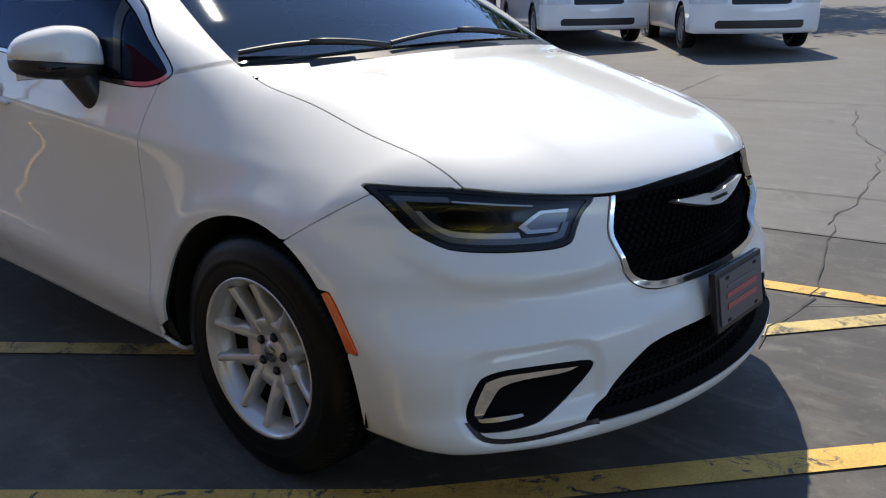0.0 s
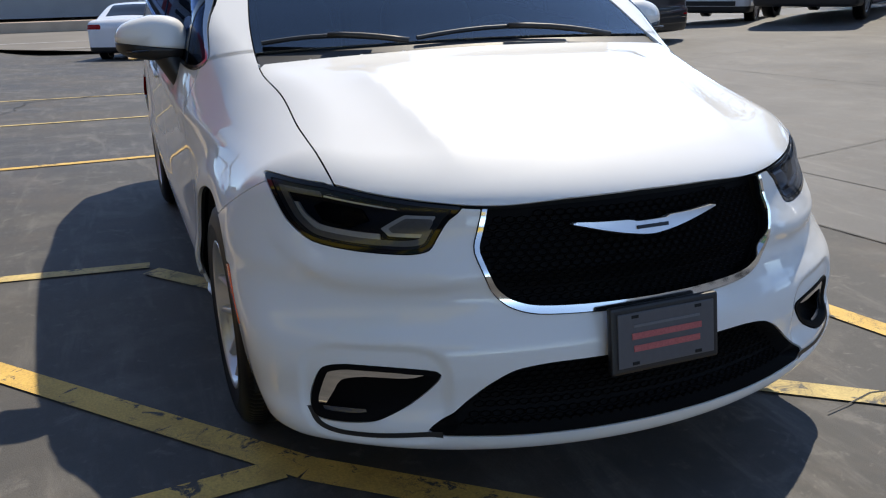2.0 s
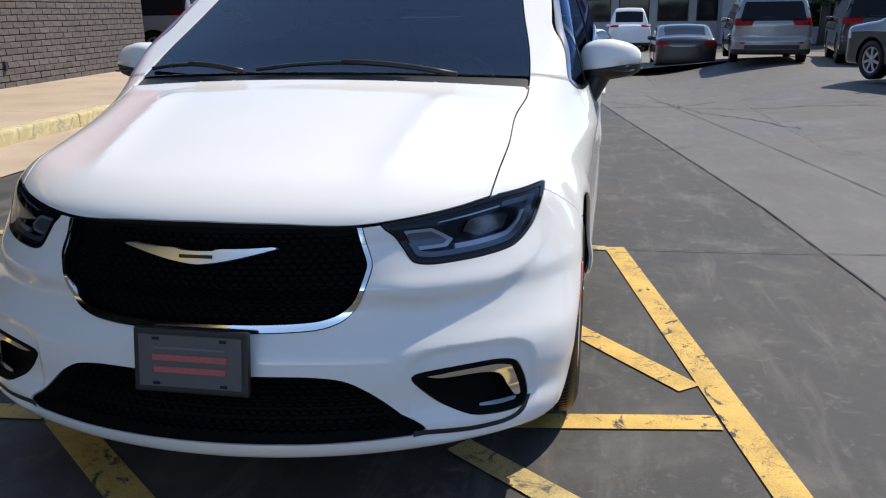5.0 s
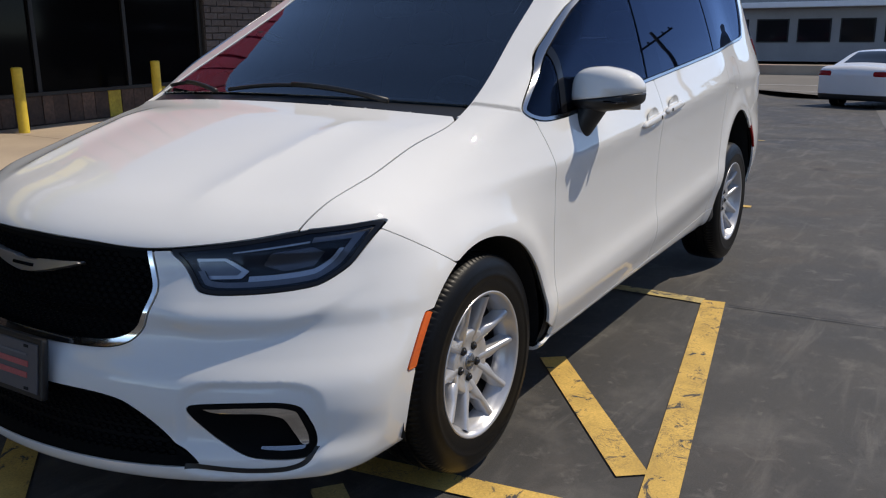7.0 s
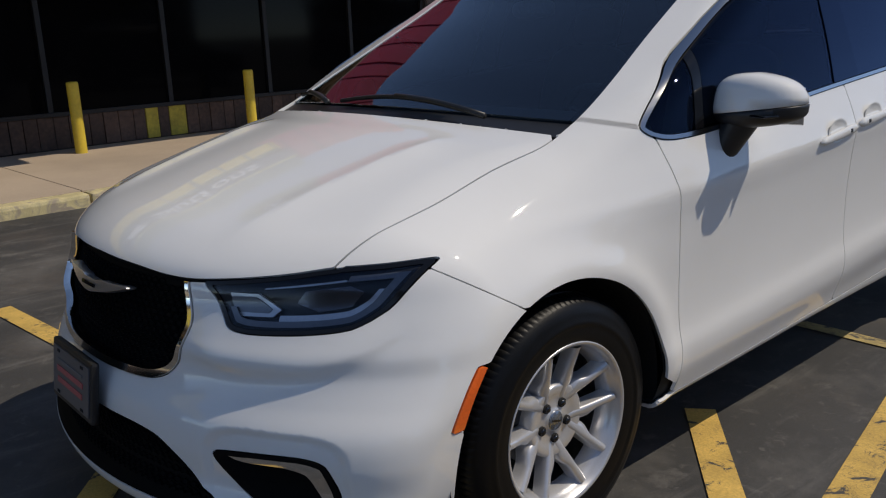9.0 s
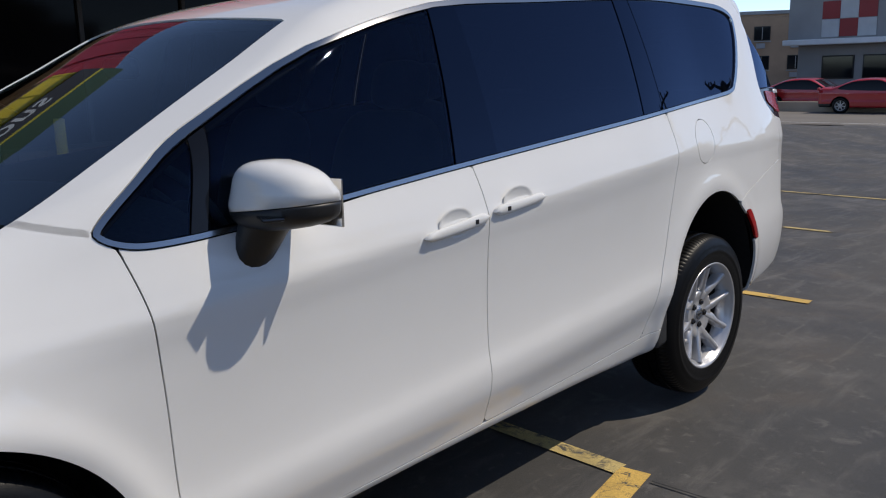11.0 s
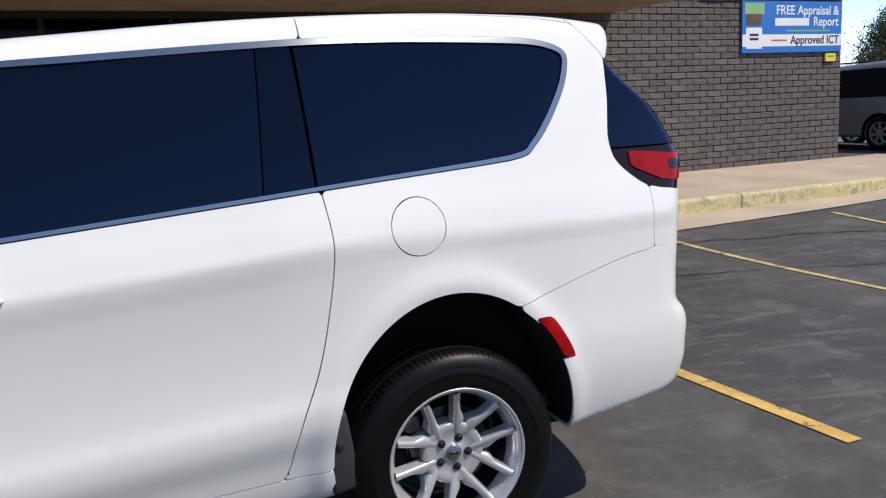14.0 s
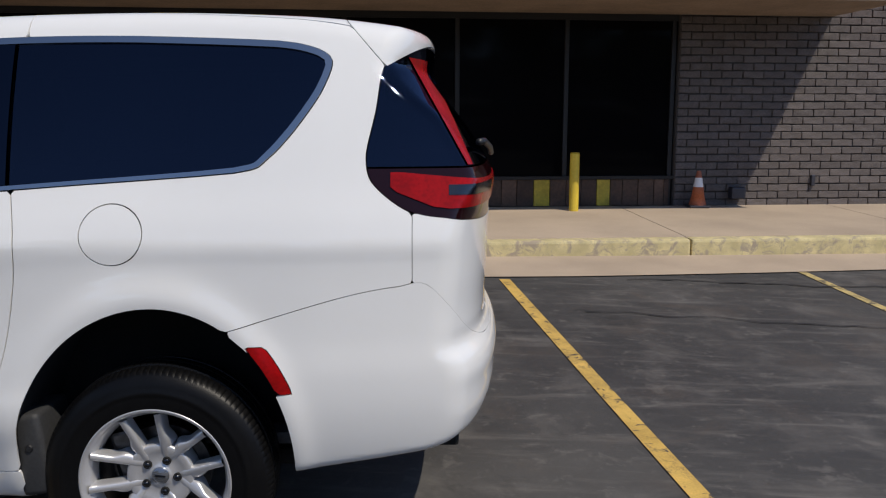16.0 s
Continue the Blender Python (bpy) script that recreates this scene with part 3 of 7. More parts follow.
def panel_mesh(name, p, t, both, right, depth, rim):
    """Mesh of a cut piece of skin: set in by depth(points), with a folded edge."""
    n = unit(slope(p))
    q = p - n * (depth(p)[:, None] if callable(depth) else depth)
    e = np.concatenate([t[:, [0, 1]], t[:, [1, 2]], t[:, [2, 0]]])
    key = np.sort(e, 1)
    _, inv, cnt = np.unique(key, axis=0, return_inverse=True, return_counts=True)
    open_edges = e[cnt[inv.ravel()] == 1]
    open_edges = open_edges[~((p[open_edges[:, 0], 1] < 1e-4) & (p[open_edges[:, 1], 1] < 1e-4))]
    verts, faces, norms = [q], [t.tolist()], [n]
    if rim and len(open_edges):
        a, b = open_edges[:, 0], open_edges[:, 1]
        out = unit(np.cross(q[b] - q[a], n[a]))
        k = len(q)
        m = len(a)
        verts += [q[a], q[b], q[b] - n[b] * rim, q[a] - n[a] * rim]
        norms += [out * 0.8 + n[a] * 0.2, out * 0.8 + n[b] * 0.2, out, out]
        i = np.arange(m)
        faces.append(np.stack([k + m + i, k + i, k + 3 * m + i, k + 2 * m + i], 1).tolist())
    V, N = np.concatenate(verts), unit(np.concatenate(norms))
    F = [f for g in faces for f in g]
    W = V * np.array([1, -1, 1])
    M = N * np.array([1, -1, 1])
    R = [f[::-1] for f in F]
    if both:
        s = len(V)
        return mesh_of(name, np.concatenate([V, W]), F + [[i + s for i in f] for f in R], None, True, np.concatenate([N, M]))
    return mesh_of(name, W, R, None, True, M) if right else mesh_of(name, V, F, None, True, N)


def panel(name, fields, material, parent, label="", both=False, depth=0.0, rim=0.012, gap=GAP):
    """Cut the skin where every field holds; one mesh across the middle, or one on each side."""
    p, t = SKIN_P, SKIN_T
    for f in fields if isinstance(fields, (list, tuple)) else [fields]:
        p, t = keep(p, t, lambda q, f=f: f(q) - gap)
    made = []
    for right in ((False,) if both else (False, True)):
        ob = part(name, panel_mesh(name, p, t, both, right, depth, rim), material, parent[right] if isinstance(parent, (list, tuple)) else parent, label)
        made.append(ob)
    return made


van = thing("minivan", "white minivan with chrome trim parked across hatched yellow lines", "minivan")
panel("hood", f_hood, PAINT, van, both=True)
panel("fender", f_fender, PAINT, van)
front_bumper = panel("front_bumper", f_bumper, PAINT, van, both=True)[0]
front_door = panel("front_door", f_door, PAINT, van)
sliding_door = panel("sliding_door", f_slider, PAINT, van)
quarter = panel("quarter_panel", f_quarter, PAINT, van)
panel("rocker_panel", f_rocker, PAINT, van)
panel("roof", f_roof, PAINT, van, both=True)
rear_bumper = panel("rear_bumper", f_rear_bumper, PAINT, van, both=True, gap=0.0006)[0]
tailgate = panel("tailgate", f_tailgate, PAINT, van, both=True, gap=0.0004)[0]
panel("spoiler", f_spoiler, PAINT, van, both=True)
panel("fuel_door", f_fuel, PAINT, quarter, gap=0.0015)
panel("side_marker", f_marker, AMBER, front_bumper, "orange side marker lens", depth=-0.003)
panel("rear_reflector", f_reflector, RED, rear_bumper, "red reflector", depth=-0.003)
# windows
panel("window_trim", [f_glassarea, lambda p: 0.0140 + 0.008 * sstep(p[:, 2] - 0.08 * p[:, 0], 1.42, 1.60) * sstep(-p[:, 0], -0.3, 0.6) - f_glassarea(p)], TRIMCHROME, van, "chrome window surround", depth=-0.004, gap=0.001)


def pane(lo, hi):
    """Side glass between two leaning lines x = a + b z."""
    return [lambda p: f_glassarea(p) - 0.0135, lambda p: p[:, 0] - (lo[0] + lo[1] * (p[:, 2] - 1.2)), lambda p: (hi[0] + hi[1] * (p[:, 2] - 1.2)) - p[:, 0]]


panel("quarter_glass", pane((0.93, -0.30), (3, 0)), DOORGLASS, front_door, "small fixed front quarter glass", depth=0.004)
panel("window_divider", pane((0.885, -0.30), (0.93, -0.30)), GLOSSBLACK, front_door, "black window divider", depth=0.002)
panel("door_glass", pane((0.085, -0.17), (0.885, -0.30)), DOORGLASS, front_door, "lightly tinted door glass", depth=0.004)
panel("pillar_cover", pane((-0.105, -0.02), (0.085, -0.17)), PILLAR, van, "gloss black pillar cover", depth=0.0)
panel("sliding_door_glass", pane((-0.97, -0.07), (-0.105, -0.02)), PRIVACY, sliding_door, "dark privacy glass", depth=0.004)
panel("pillar_cover", pane((-1.138, 0.04), (-0.97, -0.07)), PILLAR, sliding_door, "gloss black pillar cover", depth=0.001)
panel("rear_quarter_glass", pane((-3, 0), (-1.145, 0.04)), PRIVACY, quarter, "dark privacy glass", depth=0.004)
panel("windshield", [f_windshield, lambda p: -f_cowl(p)], WINDSHIELD, van, "laminated windshield with green tint", both=True, depth=0.004)
panel("windshield_border", [f_windshield, lambda p: -f_cowl(p), lambda p: 0.026 - f_windshield(p)], GLOSSBLACK, van, "black glass border", both=True, depth=0.007, rim=0)
panel("cowl", f_cowl, BLACK, van, "black plastic wiper cowl", both=True, depth=0.012)
# tail lamps and rear glass
tail_glass = panel("rear_window", [f_tail, lambda p: p[:, 2] - 1.348], PRIVACY, tailgate, "dark rear window wrapped round the corner", both=True, depth=0.003)
tail_lamp = panel("tail_lamp", [f_tail, lambda p: 1.346 - p[:, 2]], DKRED, van, "smoked dark red tail lamp", depth=0.002)
panel("tail_light_bar", [f_tail, lambda p: 1.334 - p[:, 2] - 0.10 * np.maximum(0, -2.32 - p[:, 0]), lambda p: f_tail(p) - 0.028, lambda p: -2.285 - p[:, 0],
                         lambda p: p[:, 2] - (1.216 + 0.40 * np.maximum(0, p[:, 0] + 2.44))], RED, tail_lamp, "bright red light bar", depth=-0.003, rim=0.006)
panel("lamp_insert", [f_tail, lambda p: 0.016 - np.abs(p[:, 2] - 1.275), lambda p: -2.47 - p[:, 0], lambda p: p[:, 1] - 0.52], DARKCHROME, tail_lamp, "dark hooked insert of the tail lamp", depth=-0.005, rim=0.004, gap=0)
panel("light_strip", [f_tail, lambda p: p[:, 2] - 1.352, lambda p: 1.70 - p[:, 2], lambda p: -2.344 - 0.56 * (1.69 - p[:, 2]) - p[:, 0], lambda p: p[:, 0] + 2.408 + 0.42 * (1.69 - p[:, 2]), lambda p: p[:, 1] - 0.4], RED, tail_glass[0], "red light strip along the edge of the rear window", depth=-0.001, rim=0, gap=0)
# dark lining behind the gaps, open at the glass and the wheels
p0, t0 = keep(SKIN_P, SKIN_T, lambda p: np.minimum.reduce([-f_glassarea(p) + 0.02, -f_windshield(p) + 0.03, -f_arch(p), -f_tail(p) + 0.02]))
part("body_lining", panel_mesh("body_lining", p0, t0, True, False, lambda p: 0.022 + 0.055 * sstep(np.maximum.reduce([f_lamp(p), f_grille(p), f_lower(p), f_fog(p)]), -0.02, 0.03), 0.0), LINER, van, "black inner lining")

# ---------------------------------------------------------------- grille, lamps, bumper openings
grille = panel("grille", f_grille, NETBLACK, van, "black honeycomb grille", both=True, depth=0.034, rim=0)[0]
panel("grille_surround", [f_grille, lambda p: 0.013 + 0.008 * sstep(-p[:, 2], -0.70, -0.60) - within(yz(p), GRILLE), lambda p: hood_edge(p[:, 1]) - 0.006 - p[:, 2], lambda p: np.maximum(0.80 - p[:, 2], p[:, 1] - 0.35)], CHROME, grille, "chrome grille surround", both=True, depth=-0.006, rim=0.02, gap=0.0008)
lower_grille = panel("lower_grille", f_lower, NETBLACK, van, "black lower air intake", both=True, depth=lambda p: 0.045 * sstep(f_lower(p), 0.0, 0.02), rim=0)[0]


def on_nose(y, z, inset=0.0):
    """The point of the nose at that place across and up, and its normal."""
    a = np.array([[2.9, y, z]])
    for _ in range(30):
        a[:, 0] -= np.clip(solid(a), -0.1, 0.1)
    n = unit(slope(a))[0]
    return Vector(a[0] - n * inset), Vector(n)


def cell_net(outline_field, rows, parent, name, inset, sy, sz, y_max, z_lo, z_hi, material):
    """Raised little arches of a honeycomb screen, joined."""
    bm = bmesh.new()
    r = 0
    z = z_lo
    while z < z_hi:
        y = -y_max + (sy / 2 if r % 2 else 0)
        while y < y_max:
            p, n = on_nose(y, z, inset)
            if outline_field(np.array([[p.x, abs(y), z]]))[0] > 0.022:
                u = Vector((0, 0, 1)).cross(n).normalized()
                w = n.cross(u)
                ring = []
                for a in range(6):
                    ang = math.pi / 6 + math.pi / 3 * a
                    d = u * math.cos(ang) * sy * 0.56 + w * math.sin(ang) * sz * 0.62
                    ring.append((bm.verts.new(p + d), bm.verts.new(p + d * 0.84 + n * 0.0035), bm.verts.new(p + d * 0.74)))
                for a in range(6):
                    b = (a + 1) % 6
                    if a in (3, 4, 5, 0, 1, 2):
                        bm.faces.new((ring[a][0], ring[b][0], ring[b][1], ring[a][1]))
                        bm.faces.new((ring[a][1], ring[b][1], ring[b][2], ring[a][2]))
            y += sy
        z += sz
        r += 1
    ob = part(name, bm, material, parent)
    return tagged(ob, kind="stuff")


cell_net(f_grille, 9, grille, "honeycomb", 0.032, 0.029, 0.0152, 0.46, 0.59, 0.885, NETBLACK)
cell_net(f_lower, 6, lower_grille, "honeycomb", 0.043, 0.029, 0.0152, 0.59, 0.30, 0.47, NETBLACK)
# bumper crease trim under the fog lamps
panel("bumper_trim", [lambda p: ahead(p, within(yz(p), TRIM) + 0.007, 1.9), lambda p: 0.007 - within(yz(p), TRIM), lambda p: p[:, 1] - 0.57, lambda p: 0.345 - p[:, 2]], BLACK, front_bumper, "thin black bumper line", depth=-0.0015, rim=0, gap=0)
fog = panel("fog_lamp", f_fog, NETBLACK, van, "black fog lamp pocket", depth=lambda p: 0.05 * sstep(f_fog(p), 0.008, 0.04) - 0.003, rim=0.004, gap=0.001)
panel("chrome_bar", [f_fog, lambda p: ahead(p, within(yz(p), FOGBAR), 1.9)], CHROME, fog, "chrome fog lamp bar", depth=0.004, rim=0.012, gap=0)
panel("fog_lens", [f_fog, lambda p: f_fog(p) - 0.014, lambda p: 0.348 - p[:, 2], lambda p: p[:, 1] - 0.74], LAMPGREY, fog, "fog lamp lens", depth=0.014, rim=0.004, gap=0)


def low_or_outer(p):
    return np.maximum(0.800 - p[:, 2], np.minimum(p[:, 1] - 0.775, 0.882 - p[:, 2]))


def lamp_part(name, outline, material, label, depth, inset=0.014):
    panel(name, [lambda p: f_lamp(p) - inset, lambda p: ahead(p, within(yz(p), outline), 1.85)], material, head, label, depth=depth, rim=0.008, gap=0)


head = panel("headlight", f_lamp, LAMPDARK, van, "headlight with dark interior and pale light guide", depth=lambda p: 0.004 + 0.040 * sstep(f_lamp(p), 0.010, 0.05), rim=0.01)
panel("bezel", [f_lamp, lambda p: 0.011 - f_lamp(p)], GLOSSBLACK, head, "gloss black bezel", depth=-0.001, gap=0.001)
panel("lamp_band", [lambda p: f_lamp(p) - 0.011, lambda p: 0.031 - f_lamp(p), low_or_outer], LAMPBAND, head, "smoky grey band along the lower edge", depth=0.008, rim=0.006, gap=0)
panel("light_guide", [lambda p: f_lamp(p) - 0.0315, lambda p: 0.0445 - 0.006 * sstep(p[:, 1], 0.78, 0.84) - f_lamp(p), lambda p: np.maximum(0.796 - p[:, 2], np.minimum(p[:, 1] - 0.765, 0.846 - p[:, 2])), lambda p: p[:, 1] - 0.662], LAMPWHITE, head, "pale light guide", depth=0.012, rim=0.008, gap=0)
lamp_part("light_strip", np.array([(0.617, 0.8445), (0.619, 0.8485), (0.70, 0.8605), (0.772, 0.8715), (0.772, 0.8665), (0.70, 0.8555)]), LAMPWHITE, "thin pale strip", 0.014)
lamp_part("lamp_module", np.array([(0.529, 0.800), (0.535, 0.831), (0.604, 0.832), (0.659, 0.799), (0.644, 0.782), (0.552, 0.780)]), LAMPWHITE, "pale frame of the inner module", 0.018, 0.004)
lamp_part("module_lens", np.array([(0.539, 0.802), (0.543, 0.823), (0.601, 0.824), (0.642, 0.799), (0.634, 0.790), (0.557, 0.789)]), LAMPBAND, "grey inner module lens", 0.0145, 0.004)
lamp_part("projector", np.array([(0.687, 0.812), (0.702, 0.842), (0.780, 0.856), (0.806, 0.838), (0.790, 0.806), (0.733, 0.796)]), DARKCHROME, "dark projector module", 0.030, 0.02)
panel("lens", [lambda p: f_lamp(p) - 0.010], CLEAR, head, "clear lens", depth=0.0, rim=0)
# winged badge with no lettering
badge = rounded([(0.228, 0.806), (0.13, 0.801), (0.062, 0.799), (0.045, 0.794), (0.0, 0.793), (-0.045, 0.794), (-0.062, 0.799), (-0.13, 0.801), (-0.228, 0.806), (-0.145, 0.783), (-0.07, 0.767), (0.0, 0.759), (0.07, 0.767), (0.145, 0.783)], 5)
panel("badge", [lambda p: ahead(p, within(yz(p), badge), 2.2)], BADGE, grille, "chrome winged badge", both=True, depth=-0.016, rim=0.03, gap=0)
panel("badge_centre", [lambda p: ahead(p, 0.005 - np.abs(p[:, 2] - 0.778), 2.2), lambda p: 0.046 - p[:, 1]], GLOSSBLACK, grille, "dark badge centre", both=True, depth=-0.020, rim=0.006, gap=0)

# plate bracket
lean = pose(0, 0, 0, 0, -8, 0)
bracket = part("plate_bracket", box(0.022, 0.325, 0.175, (2.528, 0, 0.517), 0.008, lean), BLACK, van, "black front plate bracket", m=None)
part("plate_insert", box(0.006, 0.290, 0.140, (2.540, 0, 0.519), 0.002, lean), PLATE_GREY, bracket, "grey plate insert")
for dz, w, hgt, c in ((0.036, 0.20, 0.006, PLATE_DIM), (0.010, 0.21, 0.016, PLATE_RED), (-0.022, 0.20, 0.016, PLATE_RED)):
    part("printed_bar", box(0.003, w, hgt, (2.5435 - 0.14 * dz, 0, 0.519 + dz), 0.0, lean), c, bracket, "blurred printed bar")
for dy in (-0.095, 0.095):
    for dz in (-0.060, 0.060):
        part("slot", box(0.004, 0.020, 0.008, (2.5425 - 0.14 * dz, dy, 0.519 + dz), 0.0, lean), LINER, bracket)


# ---------------------------------------------------------------- wheels
def tyre_mesh():
    prof = [(0.222, -0.095), (0.238, -0.112), (0.275, -0.120), (0.315, -0.117), (0.345, -0.104), (0.358, -0.088), (0.364, -0.06), (0.3645, -0.05), (0.357, -0.047), (0.357, -0.041), (0.3655, -0.038),
            (0.367, -0.004), (0.358, -0.003), (0.358, 0.003), (0.367, 0.004), (0.3655, 0.038), (0.357, 0.041), (0.357, 0.047), (0.3645, 0.05), (0.364, 0.06), (0.358, 0.088), (0.345, 0.104),
            (0.315, 0.117), (0.302, 0.1185), (0.298, 0.121), (0.288, 0.121), (0.284, 0.1185), (0.275, 0.120), (0.246, 0.113), (0.239, 0.112), (0.226, 0.095)]
    bm = bmesh.new()
    pitches = 110
    rings = []
    for i in range(pitches):
        for frac, cut in ((0.0, 0), (0.02, 1), (0.12, 1), (0.14, 0)):
            ring = []
            for j, (r, h) in enumerate(prof):
                skew = 0.5 * min(abs(h), 0.06) / 0.06 if 5 <= j <= 20 else 0.5
                a = 2 * math.pi * (i + frac + skew) / pitches
                deep = 0.003 if cut and (6 <= j <= 19) and r > 0.3575 else 0.0
                ring.append(bm.verts.new(((r - deep) * math.cos(a), h, (r - deep) * math.sin(a))))
            rings.append(ring)
    n = len(rings)
    for i in range(n):
        a, b = rings[i], rings[(i + 1) % n]
        for j in range(len(prof) - 1):
            f = bm.faces.new((a[j], b[j], b[j + 1], a[j + 1]))
            f.smooth = not 6 <= j <= 18
    bmesh.ops.recalc_face_normals(bm, faces=bm.faces[:])
    return bm


def spoke(sign):
    """One arm of a split spoke, pointing up the z axis."""
    bm = bmesh.new()
    rows = []
    for s in np.linspace(0, 1, 17):
        r = 0.040 + s * 0.172
        off = sign * (0.032 + 0.025 * s**1.2)
        wid = 0.0128 + 0.004 * math.exp(-(s / 0.3) ** 2)
        y = 0.050 + 0.056 * s - 0.006 * s * s
        dep = 0.046
        reach = math.hypot(r, off) * math.sin(math.pi / 5 - math.atan2(abs(off), r))
        web = 1 + max(0, reach - wid) / wid * (1 - float(sstep(r, 0.085, 0.150)))
        rows.append([bm.verts.new((off + dx * wid * (web if dx * sign > 0 else 1), yy, r)) for dx, yy in ((-1.3, y - dep), (-1.12, y - 0.022), (-1, y - 0.010), (-0.80, y - 0.004), (-0.42, y - 0.0006), (0, y), (0.42, y - 0.0006), (0.80, y - 0.004), (1, y - 0.010), (1.12, y - 0.022), (1.3, y - dep))])
    for a, b in zip(rows, rows[1:]):
        for k in range(10):
            bm.faces.new((a[k], a[k + 1], b[k + 1], b[k]))
    bmesh.ops.recalc_face_normals(bm, faces=bm.faces[:])
    return bm


def build_wheel(parent, m):
    """The outer face looks along +y."""
    w = part("wheel", lathe([(0.20, -0.09), (0.212, -0.088), (0.206, 0.02), (0.214, 0.072)], 64, "y"), STEEL, parent, "alloy wheel with black tyre", True, m)
    part("tyre", tyre_mesh(), RUBBER, w, "black all-season tyre")
    rim = part("rim", lathe([(0.206, 0.036), (0.213, 0.074), (0.219, 0.084), (0.224, 0.091), (0.229, 0.108), (0.237, 0.1145), (0.2415, 0.1135), (0.241, 0.100)], 72, "y"), SILVER, w, "bright silver alloy rim", True)
    for i in range(5):
        for s in (-1, 1):
            bm = spoke(s)
            bmesh.ops.rotate(bm, verts=bm.verts[:], cent=(0, 0, 0), matrix=Matrix.Rotation(2 * math.pi * i / 5 + 0.3, 3, "Y"))
            part("spoke", bm, SILVER, w, "", True)
    part("hub", lathe([(0.0, 0.060), (0.030, 0.060), (0.034, 0.057), (0.037, 0.055), (0.060, 0.053), (0.078, 0.057), (0.100, 0.0645), (0.108, 0.060), (0.112, 0.0)], 40, "y"), SILVER, w, "silver hub", True)
    part("hub_cap", lathe([(0.0, 0.0635), (0.027, 0.063), (0.0295, 0.059)], 32, "y"), LAMPGREY, w, "hub cap with a raised rim", True)
    part("cap_mark", box(0.034, 0.003, 0.006, (0, 0.0645, 0), 0.001), DARKCHROME, w)
    for i in range(5):
        a = 2 * math.pi * i / 5 + 0.3 + math.pi / 5
        bm = lathe([(0.0, 0.066), (0.007, 0.066), (0.0095, 0.062), (0.0095, 0.03)], 12, "y")
        bmesh.ops.translate(bm, vec=(0.054 * math.sin(a), 0, 0.054 * math.cos(a)), verts=bm.verts[:])
        part("wheel_nut", bm, DARKCHROME, w, "", True)
        bm = lathe([(0.0105, 0.0605), (0.0135, 0.0600), (0.0145, 0.050)], 14, "y")
        bmesh.ops.translate(bm, vec=(0.054 * math.sin(a), 0, 0.054 * math.cos(a)), verts=bm.verts[:])
        part("nut_well", bm, LINER, w, "", True)
    part("brake_disc", lathe([(0.07, -0.005), (0.148, -0.005), (0.148, -0.03), (0.07, -0.03)], 48, "y"), STEEL, w, "brake disc")
    part("brake_caliper", box(0.07, 0.05, 0.15, (0.125, 0.0, 0.05), 0.012, pose(0, 0, 0, 0, 20, 0)), STEEL, w)
    return w


W_IN = 0.868
build_wheel(van, pose(1.545, W_IN, 0.363, 0, -17, 0))
build_wheel(van, pose(-1.545, W_IN, 0.363, 0, -5, 0))
build_wheel(van, pose(1.545, -W_IN, 0.363, 0, 2, 180))
build_wheel(van, pose(-1.545, -W_IN, 0.363, 0, 44, 180))


def arch_lining(xc, zc, a, b, side, low):
    bm = bmesh.new()
    rows = []
    for k in range(33):
        ang = math.radians(low + (180 - 2 * low) * k / 32)
        x, z = xc + a * math.cos(ang), zc + b * math.sin(ang)
        rows.append([bm.verts.new((x, side * y, z)) for y in (0.965, 0.90, 0.66, 0.655)] + [bm.verts.new((xc, side * 0.655, zc))])
    for r, s in zip(rows, rows[1:]):
        for j in range(4):
            if j == 3:
                bm.faces.new((r[3], s[3], s[4]))
            else:
                bm.faces.new((r[j], s[j], s[j + 1], r[j + 1]))
    bmesh.ops.remove_doubles(bm, verts=bm.verts[:], dist=1e-5)
    return bm


for side in (1, -1):
    part("wheel_arch_lining", arch_lining(1.545, 0.368, 0.430, 0.430, side, -12), LINER, van, "black wheel arch lining", True)
    part("wheel_arch_lining", arch_lining(-1.545, 0.42, 0.440, 0.521, side, 0), LINER, van, "black wheel arch lining", True)
    guard = box(0.10, 0.22, 0.27, (-1.150, side * 0.855, 0.445), 0.02, None)
    bmesh.ops.rotate(guard, verts=guard.verts[:], cent=(-1.150, side * 0.855, 0.445), matrix=Matrix.Rotation(radians(8), 3, "Y"))
    shield = part("splash_guard", guard, GUARD, van, "dark grey splash guard ahead of the rear wheel", True)
    part("clip", lathe([(0.0, 0.006), (0.010, 0.005), (0.013, 0.0)], 14, "y"), BLACK, shield, m=pose(-1.150, side * 0.966, 0.47, 0, 0, 0 if side > 0 else 180))
part("underbody", box(4.0, 1.40, 0.06, (-0.15, 0, 0.33), 0.02), LINER, van, "dark underbody")
part("tow_bracket", box(0.11, 0.10, 0.10, (-2.455, 0.66, 0.425), 0.012), LINER, van)


